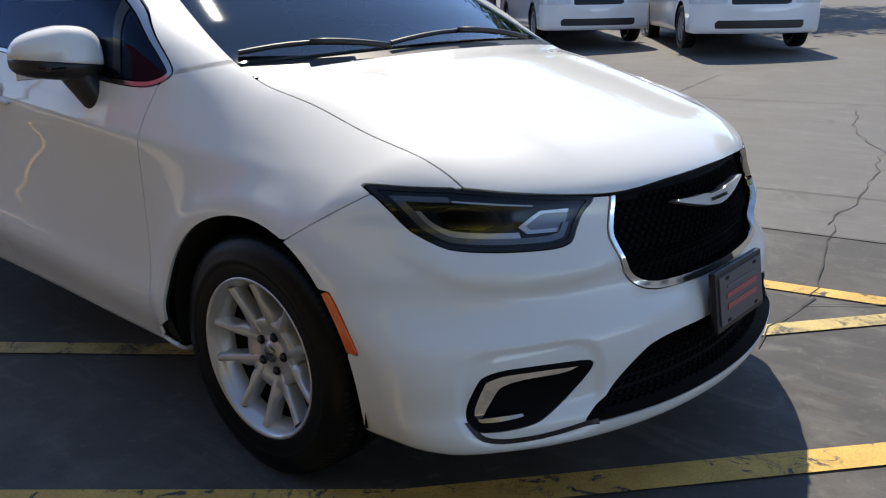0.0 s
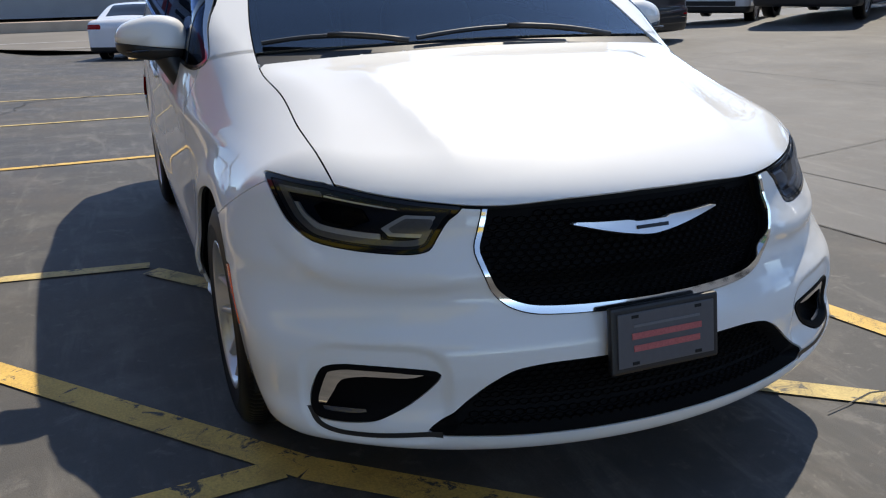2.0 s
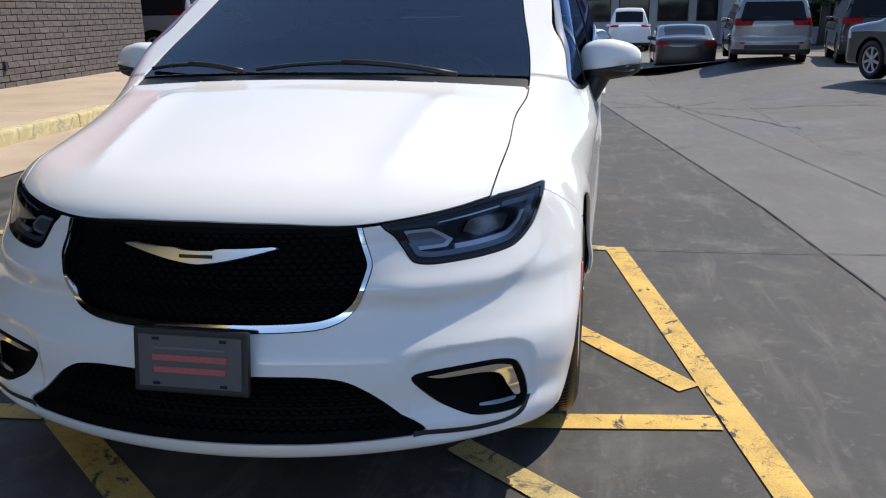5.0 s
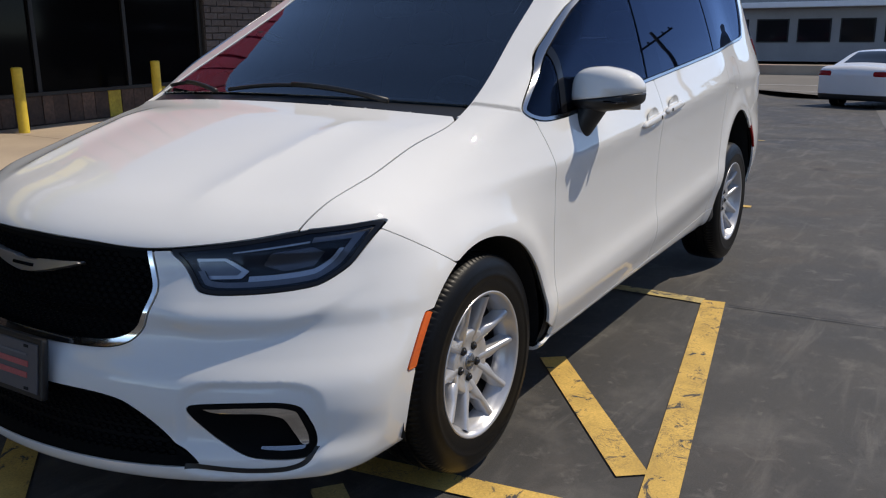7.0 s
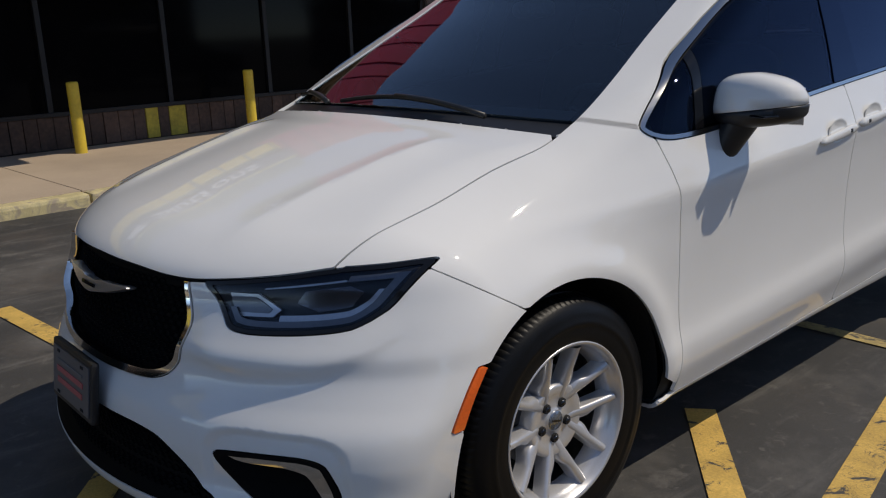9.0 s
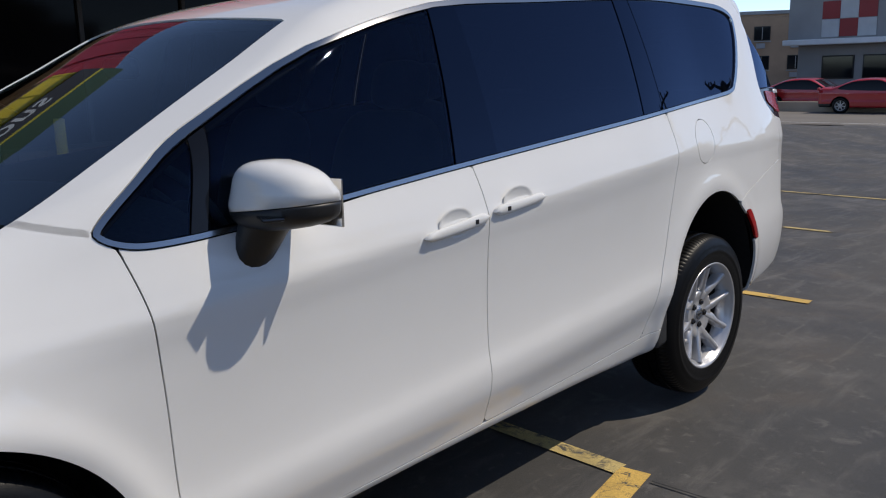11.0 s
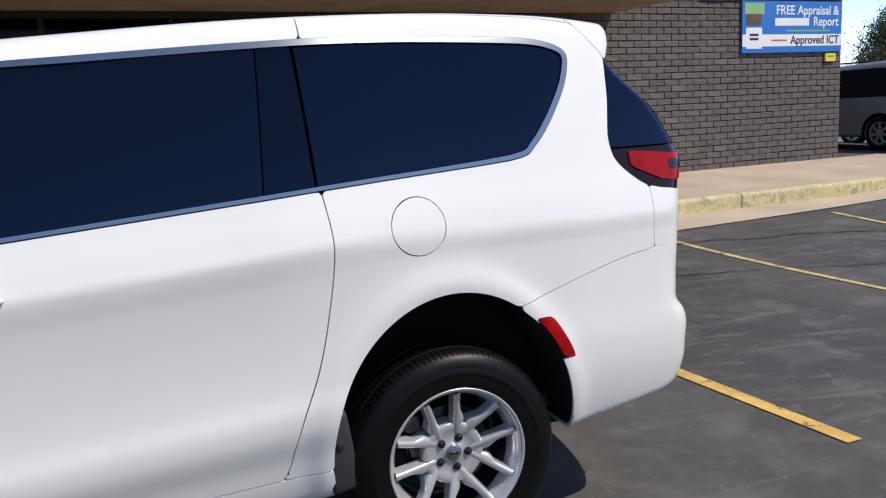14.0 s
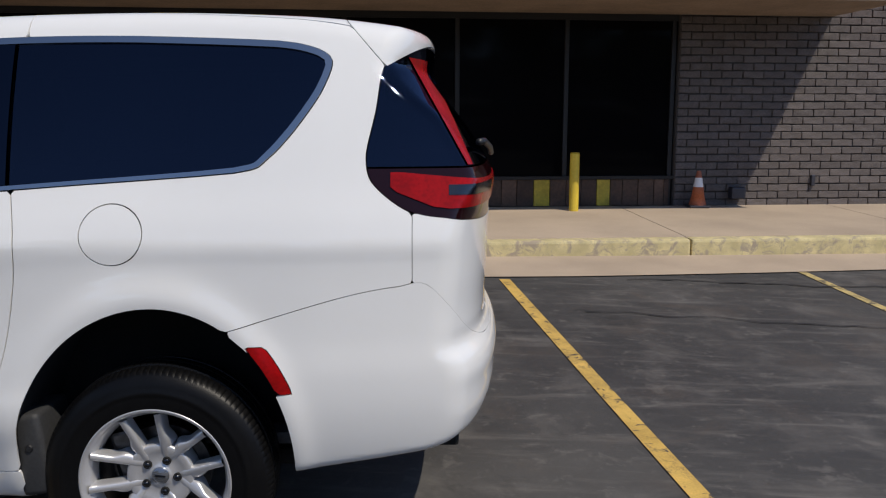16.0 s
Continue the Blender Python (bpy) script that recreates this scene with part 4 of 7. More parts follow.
# ---------------------------------------------------------------- mirrors, handles, wipers
def mirror_for(side):
    bm = blob(0.092, 0.128, 0.102, (0, 0, 0), 0.62)
    for v in bm.verts:
        c = v.co
        c.x -= 0.38 * max(0, c.y + 0.02) * (1 if c.x > 0 else 0.5)
        c.z *= 1 - 0.22 * max(0, c.y) / 0.12
        c.x *= 1 - 0.12 * (c.z > 0.03)
        if c.z < 0:
            c.z *= 0.60
    body = bm
    me = bpy.data.meshes.new("cap")
    body.to_mesh(me)
    upper, lower = bmesh.new(), bmesh.new()
    upper.from_mesh(me)
    lower.from_mesh(me)
    plane_n = Vector((0.0, -0.12, 1)).normalized()
    bmesh.ops.bisect_plane(upper, geom=upper.verts[:] + upper.edges[:] + upper.faces[:], plane_co=(0, 0, -0.006), plane_no=plane_n, clear_inner=True)
    bmesh.ops.bisect_plane(lower, geom=lower.verts[:] + lower.edges[:] + lower.faces[:], plane_co=(0, 0, -0.0085), plane_no=plane_n, clear_outer=True)
    for b in (upper, lower):
        rim = [e for e in b.edges if e.is_boundary]
        bmesh.ops.holes_fill(b, edges=rim)
    if side < 0:
        for b in (upper, lower):
            bmesh.ops.scale(b, vec=(1, -1, 1), verts=b.verts[:])
            bmesh.ops.reverse_faces(b, faces=b.faces[:])
    m = pose(0.775, side * 1.062, 1.174)
    holder = part("door_mirror", upper, PAINT, front_door[0 if side > 0 else 1], "white door mirror on a black base", True, m)
    part("mirror_shell", lower, BLACK, holder, "black lower shell", True)
    arm = bmesh.new()
    rows = []
    for s in np.linspace(0, 1, 7):
        cx, cy, cz = 0.0 + 0.045 * s, -0.045 - 0.066 * s, -0.030 - 0.170 * s
        hx, hy = 0.074 - 0.030 * s, 0.062 - 0.034 * s
        rows.append([arm.verts.new((cx + hx * math.cos(a), side * (cy + hy * math.sin(a)), cz)) for a in (2 * math.pi * k / 16 for k in range(16))])
    for r, q in zip(rows, rows[1:]):
        for k in range(16):
            arm.faces.new((r[k], r[(k + 1) % 16], q[(k + 1) % 16], q[k]))
    arm.faces.new(rows[-1])
    bmesh.ops.recalc_face_normals(arm, faces=arm.faces[:])
    part("mirror_arm", arm, BLACK, holder, "black mirror arm", True)
    part("mirror_glass", box(0.006, 0.19, 0.115, (-0.098, side * -0.005, -0.005), 0.003, pose(0, 0, 0, 0, 0, side * 10)), CHROME, holder, "mirror glass")
    part("turn_signal", box(0.05, 0.09, 0.008, (0.062, side * 0.045, -0.020), 0.003, pose(0, 0, 0, 0, 0, side * -22)), DARKCHROME, holder)


def side_point(x, z):
    a = np.array([[x, 1.2, z]])
    for _ in range(30):
        a[:, 1] -= np.clip(solid(a), -0.1, 0.1)
    return float(a[0, 1])


def handle(x0, z0, x1, z1, side, parent):
    """A pull bar that stands off a shallow dish."""
    n = 12
    bm = bmesh.new()
    rows = []
    for i in range(n + 1):
        s = i / n
        x, z = x0 + (x1 - x0) * s, z0 + (z1 - z0) * s
        y = side_point(x, z) + 0.003 + 0.006 * math.sin(math.pi * min(1, max(0, s))) ** 0.6
        h = (0.0125 + 0.004 * s) * (1 - (2 * s - 1) ** 8) ** 0.5 + 0.002
        t = 0.008 if 0.12 < s < 0.88 else 0.011
        rows.append([bm.verts.new((x, side * (y + t * math.sin(a)), z + h * math.cos(a))) for a in (2 * math.pi * k / 12 for k in range(12))])
    for r, q in zip(rows, rows[1:]):
        for k in range(12):
            bm.faces.new((r[k], r[(k + 1) % 12], q[(k + 1) % 12], q[k]))
    bm.faces.new(rows[0])
    bm.faces.new(rows[-1])
    bmesh.ops.recalc_face_normals(bm, faces=bm.faces[:])
    grip = part("door_handle", bm, PAINT, parent, "white pull handle", True)
    cx, cz = (x0 + x1) / 2, (z0 + z1) / 2 + 0.012
    y = side_point(cx, cz)
    bm = lathe([(0.0, -0.004), (0.05, -0.003), (0.062, 0.0), (0.067, 0.0010), (0.073, 0.0002)], 36, "y")
    for v in bm.verts:
        v.co.z *= 0.62
        v.co.y *= side
    part("handle_dish", bm, PAINT, grip, "shallow dish behind the handle", True, pose(cx, side * (y + 0.001), cz))
    hx, hz = x0 + (x1 - x0) * 0.76, z0 + (z1 - z0) * 0.76
    part("button", box(0.014, 0.004, 0.014, (hx, side * (side_point(hx, hz) + 0.0155), hz), 0.003), BLACK, grip)


for k, side in enumerate((1, -1)):
    mirror_for(side)
    handle(0.280, 1.006, 0.008, 1.036, side, front_door[k])
    handle(-0.268, 1.066, -0.016, 1.044, side, sliding_door[k])


def top_point(x, y, up=0.0):
    return Vector((x, y, float(top(np.array([x]), np.array([y]))[0]) + up))


def wiper(y0, y1, x0, x1):
    pts = [top_point(x0 + (x1 - x0) * s, y0 + (y1 - y0) * s, 0.020 + 0.016 * math.sin(math.pi * s)) for s in np.linspace(0, 1, 10)]
    w = part("wiper", tube(pts[:6], 0.010, 8), BLACK, van, "black wiper", True)
    part("blade", tube([p + Vector((-0.018, 0, -0.004)) for p in pts[2:]], 0.008, 6), BLACK, w)


wiper(-0.28, -0.74, 1.43, 1.27)
wiper(0.52, -0.24, 1.40, 1.415)
part("rear_wiper", tube([(-2.655, 0.0, 1.36), (-2.635, 0.25, 1.39), (-2.60, 0.50, 1.42), (-2.575, 0.62, 1.42)], 0.012), BLACK, tailgate, "", True)
fin = bmesh.new()
for bm2 in (fin,):
    rows = []
    for s in np.linspace(0, 1, 6):
        rows.append([bm2.verts.new((-1.95 - 0.05 * s + lx * (1 - s) * 0.09, ly * (1 - s) * 0.025, 1.835 + 0.055 * s)) for lx, ly in ((1, 0), (0, 1), (-1, 0.6), (-1, -0.6), (0, -1))])
    for r, q in zip(rows, rows[1:]):
        for k in range(5):
            bm2.faces.new((r[k], r[(k + 1) % 5], q[(k + 1) % 5], q[k]))
part("antenna_fin", fin, BLACK, van, "black antenna fin", True)

# ---------------------------------------------------------------- cabin
part("dashboard", blob(0.38, 0.70, 0.15, (1.02, 0, 0.99), 0.55), CABIN, van, "dark grey dashboard", True)
part("floor_pan", box(3.6, 1.5, 0.04, (-0.6, 0, 0.42)), CABIN, van)
ring = bmesh.new()
rows = []
for i in range(40):
    a = 2 * math.pi * i / 40
    c = Vector((0, 0.185 * math.cos(a), 0.185 * math.sin(a)))
    d = c.normalized()
    rows.append([ring.verts.new(c + d * 0.015 * math.cos(b) + Vector((0.015 * math.sin(b), 0, 0))) for b in (2 * math.pi * k / 8 for k in range(8))])
for i in range(40):
    for k in range(8):
        ring.faces.new((rows[i][k], rows[i][(k + 1) % 8], rows[(i + 1) % 40][(k + 1) % 8], rows[(i + 1) % 40][k]))
steer = part("steering_wheel", ring, CABIN, van, "dark steering wheel", True, pose(0.63, 0.38, 1.05, 0, 28, 0))
part("wheel_pad", blob(0.03, 0.075, 0.06, (0, 0, 0), 0.7), CABIN, steer, "", True)
for a in (90, 210, 330):
    part("wheel_arm", box(0.02, 0.035, 0.13, (0, 0.10 * math.cos(radians(a + 60)), 0.10 * math.sin(radians(a + 60))), 0.008, Matrix.Rotation(radians(a - 30), 4, "X")), CABIN, steer)
for x, y in ((0.15, 0.38), (0.15, -0.38), (-0.75, 0.40), (-0.75, -0.40)):
    seat = part("car_seat", blob(0.26, 0.25, 0.10, (x, y, 0.66), 0.5), CLOTH, van, "dark grey cloth seat", True)
    part("seat_back", blob(0.085, 0.25, 0.34, (0, 0, 0), 0.5), CLOTH, seat, "", True, pose(x - 0.28, y, 1.00, 0, -14, 0))
    part("headrest", blob(0.05, 0.13, 0.09, (0, 0, 0), 0.6), CLOTH, seat, "", True, pose(x - 0.40, y, 1.42, 0, -14, 0))
part("rear_bench", blob(0.12, 0.66, 0.36, (-1.75, 0, 0.98), 0.5), CLOTH, van, "", True)
part("inside_mirror", blob(0.02, 0.11, 0.035, (0.62, 0, 1.50), 0.6), CABIN, van, "", True)
STICK = mat("paper_hanger", (0.75, 0.76, 0.72), 0.6, grain=0.05, scale=40)
ring = bmesh.new()
rows = []
for i in range(28):
    a = 2 * math.pi * i / 28
    rows.append([ring.verts.new((0, 0.075 * r * math.cos(a), 0.055 * r * math.sin(a))) for r in (1, 0.72)])
for i in range(28):
    ring.faces.new((rows[i][0], rows[(i + 1) % 28][0], rows[(i + 1) % 28][1], rows[i][1]))
part("paper_ring", ring, STICK, van, "pale ring-shaped tag behind the windshield", m=pose(0.80, -0.58, 1.385, 0, 60, -10))

# ---------------------------------------------------------------- the lot and the building
# u runs along the building's front, v from it towards the van
O = Vector((-2.7, -5.173, 0))
U = Vector((-0.996, -0.0897, 0))
V = Vector((-0.0897, 0.996, 0))


def uv_of(x, y):
    dx, dy = x - O.x, y - O.y
    return U.x * dx + U.y * dy, V.x * dx + V.y * dy


def lift(x, y):
    """Height of the ground; takes numbers or arrays."""
    x, y = np.asarray(x, float), np.asarray(y, float)
    u, v = uv_of(x, y)
    z = cub(v, (-60, 0.06), (-0.1, 0.06), (1.2, 0.045), (4.0, 0.0), (60, 0.0))
    z = z - np.minimum(0.03 * np.maximum(0, -x - 2.0), 0.60) * sstep(y, -7, -2.5) * (1 - sstep(y, 2, 6))
    z = z + sstep(-y, 4.5, 7.5) * cub(x, (-26, -0.60), (-22.3, -0.42), (-20.2, -0.16), (-18, 0.06), (-15, 0.18), (-12.5, 0.13), (-10, 0.0))
    z = z + 0.055 * np.maximum(0, np.minimum(y, 34) - 3.5) * sstep(x, -19, -9)
    z = z + (-0.65 - z) * sstep(-x, 22.5, 27)
    z = z + 0.05 * sstep(-u, 2.4, 3.8) * sstep(v, -1.2, -0.2) * (1 - sstep(v, 0.2, 1.9))
    return float(z) if z.ndim == 0 else z


def paving(name, dark, pale, rough, patch, speck=0.25):
    """Worn paving: broad scuffs and stains over fine aggregate."""
    m = bpy.data.materials.new(name)
    m.use_nodes = True
    nt = m.node_tree
    L = nt.links.new
    b = nt.nodes["Principled BSDF"]
    b.inputs["Specular IOR Level"].default_value = 0.35
    tc = nt.nodes.new("ShaderNodeTexCoord")

    def cloud(sc, detail, lo, hi, distort=0.0):
        n = nt.nodes.new("ShaderNodeTexNoise")
        n.inputs["Scale"].default_value, n.inputs["Detail"].default_value = sc, detail
        n.inputs["Roughness"].default_value, n.inputs["Distortion"].default_value = 0.65, distort
        L(tc.outputs["Object"], n.inputs["Vector"])
        r = nt.nodes.new("ShaderNodeMapRange")
        r.interpolation_type = "SMOOTHSTEP"
        r.inputs[1].default_value, r.inputs[2].default_value = lo, hi
        L(n.outputs["Fac"], r.inputs[0])
        return r.outputs[0], n.outputs["Fac"]

    def mix(fac, a, c, kind="MIX", amount=1.0):
        x = nt.nodes.new("ShaderNodeMix")
        x.data_type, x.blend_type = "RGBA", kind
        if fac is None:
            x.inputs[0].default_value = amount
        else:
            q = nt.nodes.new("ShaderNodeMath")
            q.operation = "MULTIPLY"
            q.inputs[1].default_value = amount
            L(fac, q.inputs[0])
            L(q.outputs[0], x.inputs[0])
        for k, v in ((6, a), (7, c)):
            if isinstance(v, tuple):
                x.inputs[k].default_value = (*v, 1)
            else:
                L(v, x.inputs[k])
        return x.outputs[2]
    broad, _ = cloud(0.35, 8, 0.35, 0.70, 0.4)
    scuff, _ = cloud(patch, 14, 0.48, 0.72, 0.3)
    spots, _ = cloud(7.0, 10, 0.56, 0.70, 0.4)
    scratch, _ = cloud(22.0, 8, 0.58, 0.72, 0.6)
    oil, _ = cloud(0.9, 6, 0.60, 0.75, 0.5)
    mp = nt.nodes.new("ShaderNodeMapping")
    mp.inputs["Scale"].default_value, mp.inputs["Rotation"].default_value = (0.55, 3.2, 1.0), (0, 0, -0.12)
    L(tc.outputs["Object"], mp.inputs["Vector"])
    drag, _ = cloud(2.2, 12, 0.50, 0.74, 0.5)
    L(mp.outputs[0], drag.node.inputs[0].links[0].from_node.inputs["Vector"])
    brown, _ = cloud(1.3, 6, 0.50, 0.70, 0.6)
    fine, raw = cloud(240, 3, 0.30, 0.75)
    c = mix(broad, dark, tuple(0.6 * d + 0.4 * p for d, p in zip(dark, pale)), amount=0.8)
    c = mix(scuff, c, pale, amount=0.48)
    c = mix(spots, c, pale, amount=0.48)
    c = mix(scratch, c, pale, amount=0.50)
    c = mix(drag, c, pale, amount=0.55)
    c = mix(brown, c, (pale[0] * 0.62, pale[1] * 0.54, pale[2] * 0.48), amount=0.40)
    c = mix(oil, c, tuple(d * 0.45 for d in dark), amount=0.75)
    g = nt.nodes.new("ShaderNodeMapRange")
    g.inputs[3].default_value, g.inputs[4].default_value = 1 - speck, 1 + speck
    L(raw, g.inputs[0])
    c = mix(None, c, g.outputs[0], "MULTIPLY", 1.0)
    L(c, b.inputs["Base Color"])
    r = nt.nodes.new("ShaderNodeMapRange")
    r.inputs[3].default_value, r.inputs[4].default_value = rough - 0.08, rough + 0.12
    L(broad, r.inputs[0])
    L(r.outputs[0], b.inputs["Roughness"])
    bp = nt.nodes.new("ShaderNodeBump")
    bp.inputs["Strength"].default_value, bp.inputs["Distance"].default_value = 0.35, 0.006
    L(raw, bp.inputs["Height"])
    L(bp.outputs[0], b.inputs["Normal"])
    return m


def chipped(name, paint, under, lo, hi, sc):
    """Road paint with chips and hair cracks that lay the asphalt bare."""
    m = mat(name, paint, 0.75, grain=0.18, scale=120, stain=0.22, stain_scale=6, bump=0.25, bump_scale=200)
    nt = m.node_tree
    L = nt.links.new
    b = nt.nodes["Principled BSDF"]
    tc = nt.nodes.new("ShaderNodeTexCoord")
    n = nt.nodes.new("ShaderNodeTexNoise")
    n.inputs["Scale"].default_value, n.inputs["Detail"].default_value, n.inputs["Roughness"].default_value, n.inputs["Distortion"].default_value = sc, 9, 0.7, 1.0
    L(tc.outputs["Object"], n.inputs["Vector"])
    r = nt.nodes.new("ShaderNodeMapRange")
    r.inputs[1].default_value, r.inputs[2].default_value = lo, hi
    L(n.outputs["Fac"], r.inputs[0])
    v = nt.nodes.new("ShaderNodeTexVoronoi")
    v.feature = "DISTANCE_TO_EDGE"
    v.inputs["Scale"].default_value = sc * 1.6
    w = nt.nodes.new("ShaderNodeMix")
    w.data_type, w.blend_type = "RGBA", "LINEAR_LIGHT"
    w.inputs[0].default_value = 0.12
    L(tc.outputs["Object"], w.inputs[6])
    L(n.outputs["Color"], w.inputs[7])
    L(w.outputs[2], v.inputs["Vector"])
    hair = nt.nodes.new("ShaderNodeMapRange")
    hair.inputs[1].default_value, hair.inputs[2].default_value, hair.inputs[3].default_value, hair.inputs[4].default_value = 0.0, 0.035, 1.0, 0.0
    L(v.outputs["Distance"], hair.inputs[0])
    n2 = nt.nodes.new("ShaderNodeTexNoise")
    n2.inputs["Scale"].default_value = sc * 0.35
    L(tc.outputs["Object"], n2.inputs["Vector"])
    gate = nt.nodes.new("ShaderNodeMapRange")
    gate.inputs[1].default_value, gate.inputs[2].default_value = 0.48, 0.60
    L(n2.outputs["Fac"], gate.inputs[0])
    h2 = nt.nodes.new("ShaderNodeMath")
    h2.operation = "MULTIPLY"
    L(hair.outputs[0], h2.inputs[0])
    L(gate.outputs[0], h2.inputs[1])
    mx = nt.nodes.new("ShaderNodeMath")
    mx.operation = "MAXIMUM"
    L(r.outputs[0], mx.inputs[0])
    L(h2.outputs[0], mx.inputs[1])
    x = nt.nodes.new("ShaderNodeMix")
    x.data_type = "RGBA"
    L(mx.outputs[0], x.inputs[0])
    L(b.inputs["Base Color"].links[0].from_socket, x.inputs[6])
    x.inputs[7].default_value = (*under, 1)
    L(x.outputs[2], b.inputs["Base Color"])
    return m


ASPHALT = paving("asphalt", (0.043, 0.0425, 0.042), (0.160, 0.150, 0.138), 0.72, 1.9, 0.38)
CONCRETE_LOT = paving("lot_concrete", (0.105, 0.103, 0.100), (0.17, 0.165, 0.155), 0.72, 1.1, 0.18)
WALKWAY = mat("sidewalk_concrete", (0.44, 0.35, 0.26), 0.85, grain=0.12, scale=120, stain=0.14, stain_scale=1.1, bump=0.15, bump_scale=140)
KERB = chipped("kerb_paint", (0.62, 0.53, 0.28), (0.36, 0.30, 0.22), 0.50, 0.60, 6.0)
YELLOW = chipped("line_paint", (0.62, 0.40, 0.10), (0.055, 0.053, 0.05), 0.57, 0.62, 9.0)
OLDLINE = chipped("old_line_paint", (0.52, 0.40, 0.16), (0.07, 0.068, 0.065), 0.52, 0.62, 9.0)
CRACK = mat("crack_fill", (0.012, 0.012, 0.013), 0.7, grain=0.3, scale=60)
BRICK = mat("grey_brick", (0.132, 0.113, 0.106), 0.9, grain=0.25, scale=45, stain=0.2, stain_scale=7, bump=0.7, bump_scale=70, vary=0.16)
MORTAR = mat("mortar", (0.05, 0.045, 0.042), 0.95, grain=0.2, scale=90)
REDMETAL = mat("red_metal", (0.36, 0.018, 0.035), 0.35, coat=0.3, stain=0.12, stain_scale=1.5)
YELLOWMETAL = mat("yellow_metal", (0.75, 0.55, 0.03), 0.35, coat=0.3, stain=0.08, stain_scale=1.5)
SOFFIT = mat("soffit_boards", (0.26, 0.19, 0.14), 0.8, grain=0.2, scale=30, stain=0.2, stain_scale=2)
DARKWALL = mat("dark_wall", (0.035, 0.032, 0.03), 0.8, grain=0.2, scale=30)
# opaque pane: the dimness of the shop is put into its near-black colour
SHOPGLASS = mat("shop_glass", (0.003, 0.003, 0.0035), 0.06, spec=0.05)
FRAME = mat("dark_frame", (0.007, 0.0065, 0.006), 0.6, grain=0.2, scale=60)
WOOD = mat("plank_wood", (0.10, 0.058, 0.038), 0.75, grain=0.35, scale=25, stain=0.3, stain_scale=4, vary=0.35)
POSTPAINT = mat("post_paint", (0.72, 0.52, 0.05), 0.5, grain=0.08, scale=60, stain=0.15, stain_scale=5)


def ground_grid():
    """One sheet of ground out to the horizon, fine near the van."""
    def axis(near, far, step):
        a = list(np.arange(-near, near + 1e-6, step))
        s, x = step * 2, near
        while x < far:
            x += s
            s *= 1.45
            a = [-x] + a + [x]
        return a
    xs, ys = axis(30, 1500, 0.4), axis(24, 1500, 0.4)
    X, Y = np.meshgrid(xs, ys, indexing="ij")
    vs = np.stack([X.ravel(), Y.ravel(), lift(X.ravel(), Y.ravel())], 1)
    n = len(ys)
    fs = [(i * n + j, (i + 1) * n + j, (i + 1) * n + j + 1, i * n + j + 1) for i in range(len(xs) - 1) for j in range(n - 1)]
    return mesh_of("ground", vs, fs, ASPHALT, True)


def drape(outline, material, name, up=0.004, step=0.25, parent=None, label=""):
    """A thin layer over the ground, cut to a convex outline."""
    bm = bmesh.new()
    x0, x1 = min(p[0] for p in outline), max(p[0] for p in outline)
    y0, y1 = min(p[1] for p in outline), max(p[1] for p in outline)
    nx, ny = max(1, math.ceil((x1 - x0) / step)), max(1, math.ceil((y1 - y0) / step))
    bmesh.ops.create_grid(bm, x_segments=nx, y_segments=ny, size=0.5)
    for v in bm.verts:
        v.co = Vector((x0 + (v.co.x + 0.5) * (x1 - x0), y0 + (v.co.y + 0.5) * (y1 - y0), 0))
    for a, b in zip(outline, outline[1:] + outline[:1]):
        e = Vector((b[0] - a[0], b[1] - a[1], 0))
        nrm = Vector((e.y, -e.x, 0))
        bmesh.ops.bisect_plane(bm, geom=bm.verts[:] + bm.edges[:] + bm.faces[:], plane_co=(a[0], a[1], 0), plane_no=nrm, clear_outer=True)
    for v in bm.verts:
        v.co.z = lift(v.co.x, v.co.y) + up
    return part(name, bm, material, parent, label)


ground = tagged(part("ground", ground_grid(), ASPHALT), "dark worn asphalt parking lot", "ground", kind="structure")
apron = drape([(-23.4, -0.56), (29.1, 6.26), (29.1, 40), (-23.4, 40)], CONCRETE_LOT, "pavement", 0.003, 0.4)
tagged(apron, "pale grey concrete driving lane with cracks", "pavement", kind="structure")


def stripe(x0, y0, x1, y1, w, material, label, group):
    d = Vector((x1 - x0, y1 - y0)).normalized()
    n = Vector((-d.y, d.x)) * w / 2
    q = [(x0 + n.x, y0 + n.y), (x0 - n.x, y0 - n.y), (x1 - n.x, y1 - n.y), (x1 + n.x, y1 + n.y)]
    return tagged(drape(q, material, "painted_line", 0.0065, 0.2), label, "road marking", group, "structure")


HATCH = "yellow hatched zone under the van"
stripe(0.50, 0.74, 1.30, 1.41, 0.115, YELLOW, "worn yellow painted hatch line on asphalt", HATCH)
stripe(-0.70, 1.130, 2.75, 1.785, 0.12, YELLOW, "worn yellow painted edge line of the hatched zone", HATCH)
stripe(1.73, 0.55, 1.573, 1.488, 0.11, YELLOW, "worn yellow painted hatch line on asphalt", HATCH)
stripe(1.90, 0.60, 2.76, 1.715, 0.11, OLDLINE, "flaking yellow painted hatch line", HATCH)
stripe(0.75, -1.88, 1.98, -0.83, 0.115, YELLOW, "worn yellow painted hatch line on asphalt", HATCH)
stripe(1.98, -0.83, 3.30, 0.76, 0.12, YELLOW, "flaking yellow painted hatch line on asphalt", HATCH)
stripe(2.14, -2.60, 1.95, -0.905, 0.11, YELLOW, "worn yellow painted line", HATCH)
stripe(-0.10, -1.15, 0.75, -0.47, 0.11, OLDLINE, "flaking yellow painted hatch line", HATCH)
stripe(-0.66, 0.45, -0.67, 1.08, 0.09, OLDLINE, "faded yellow painted line", HATCH)
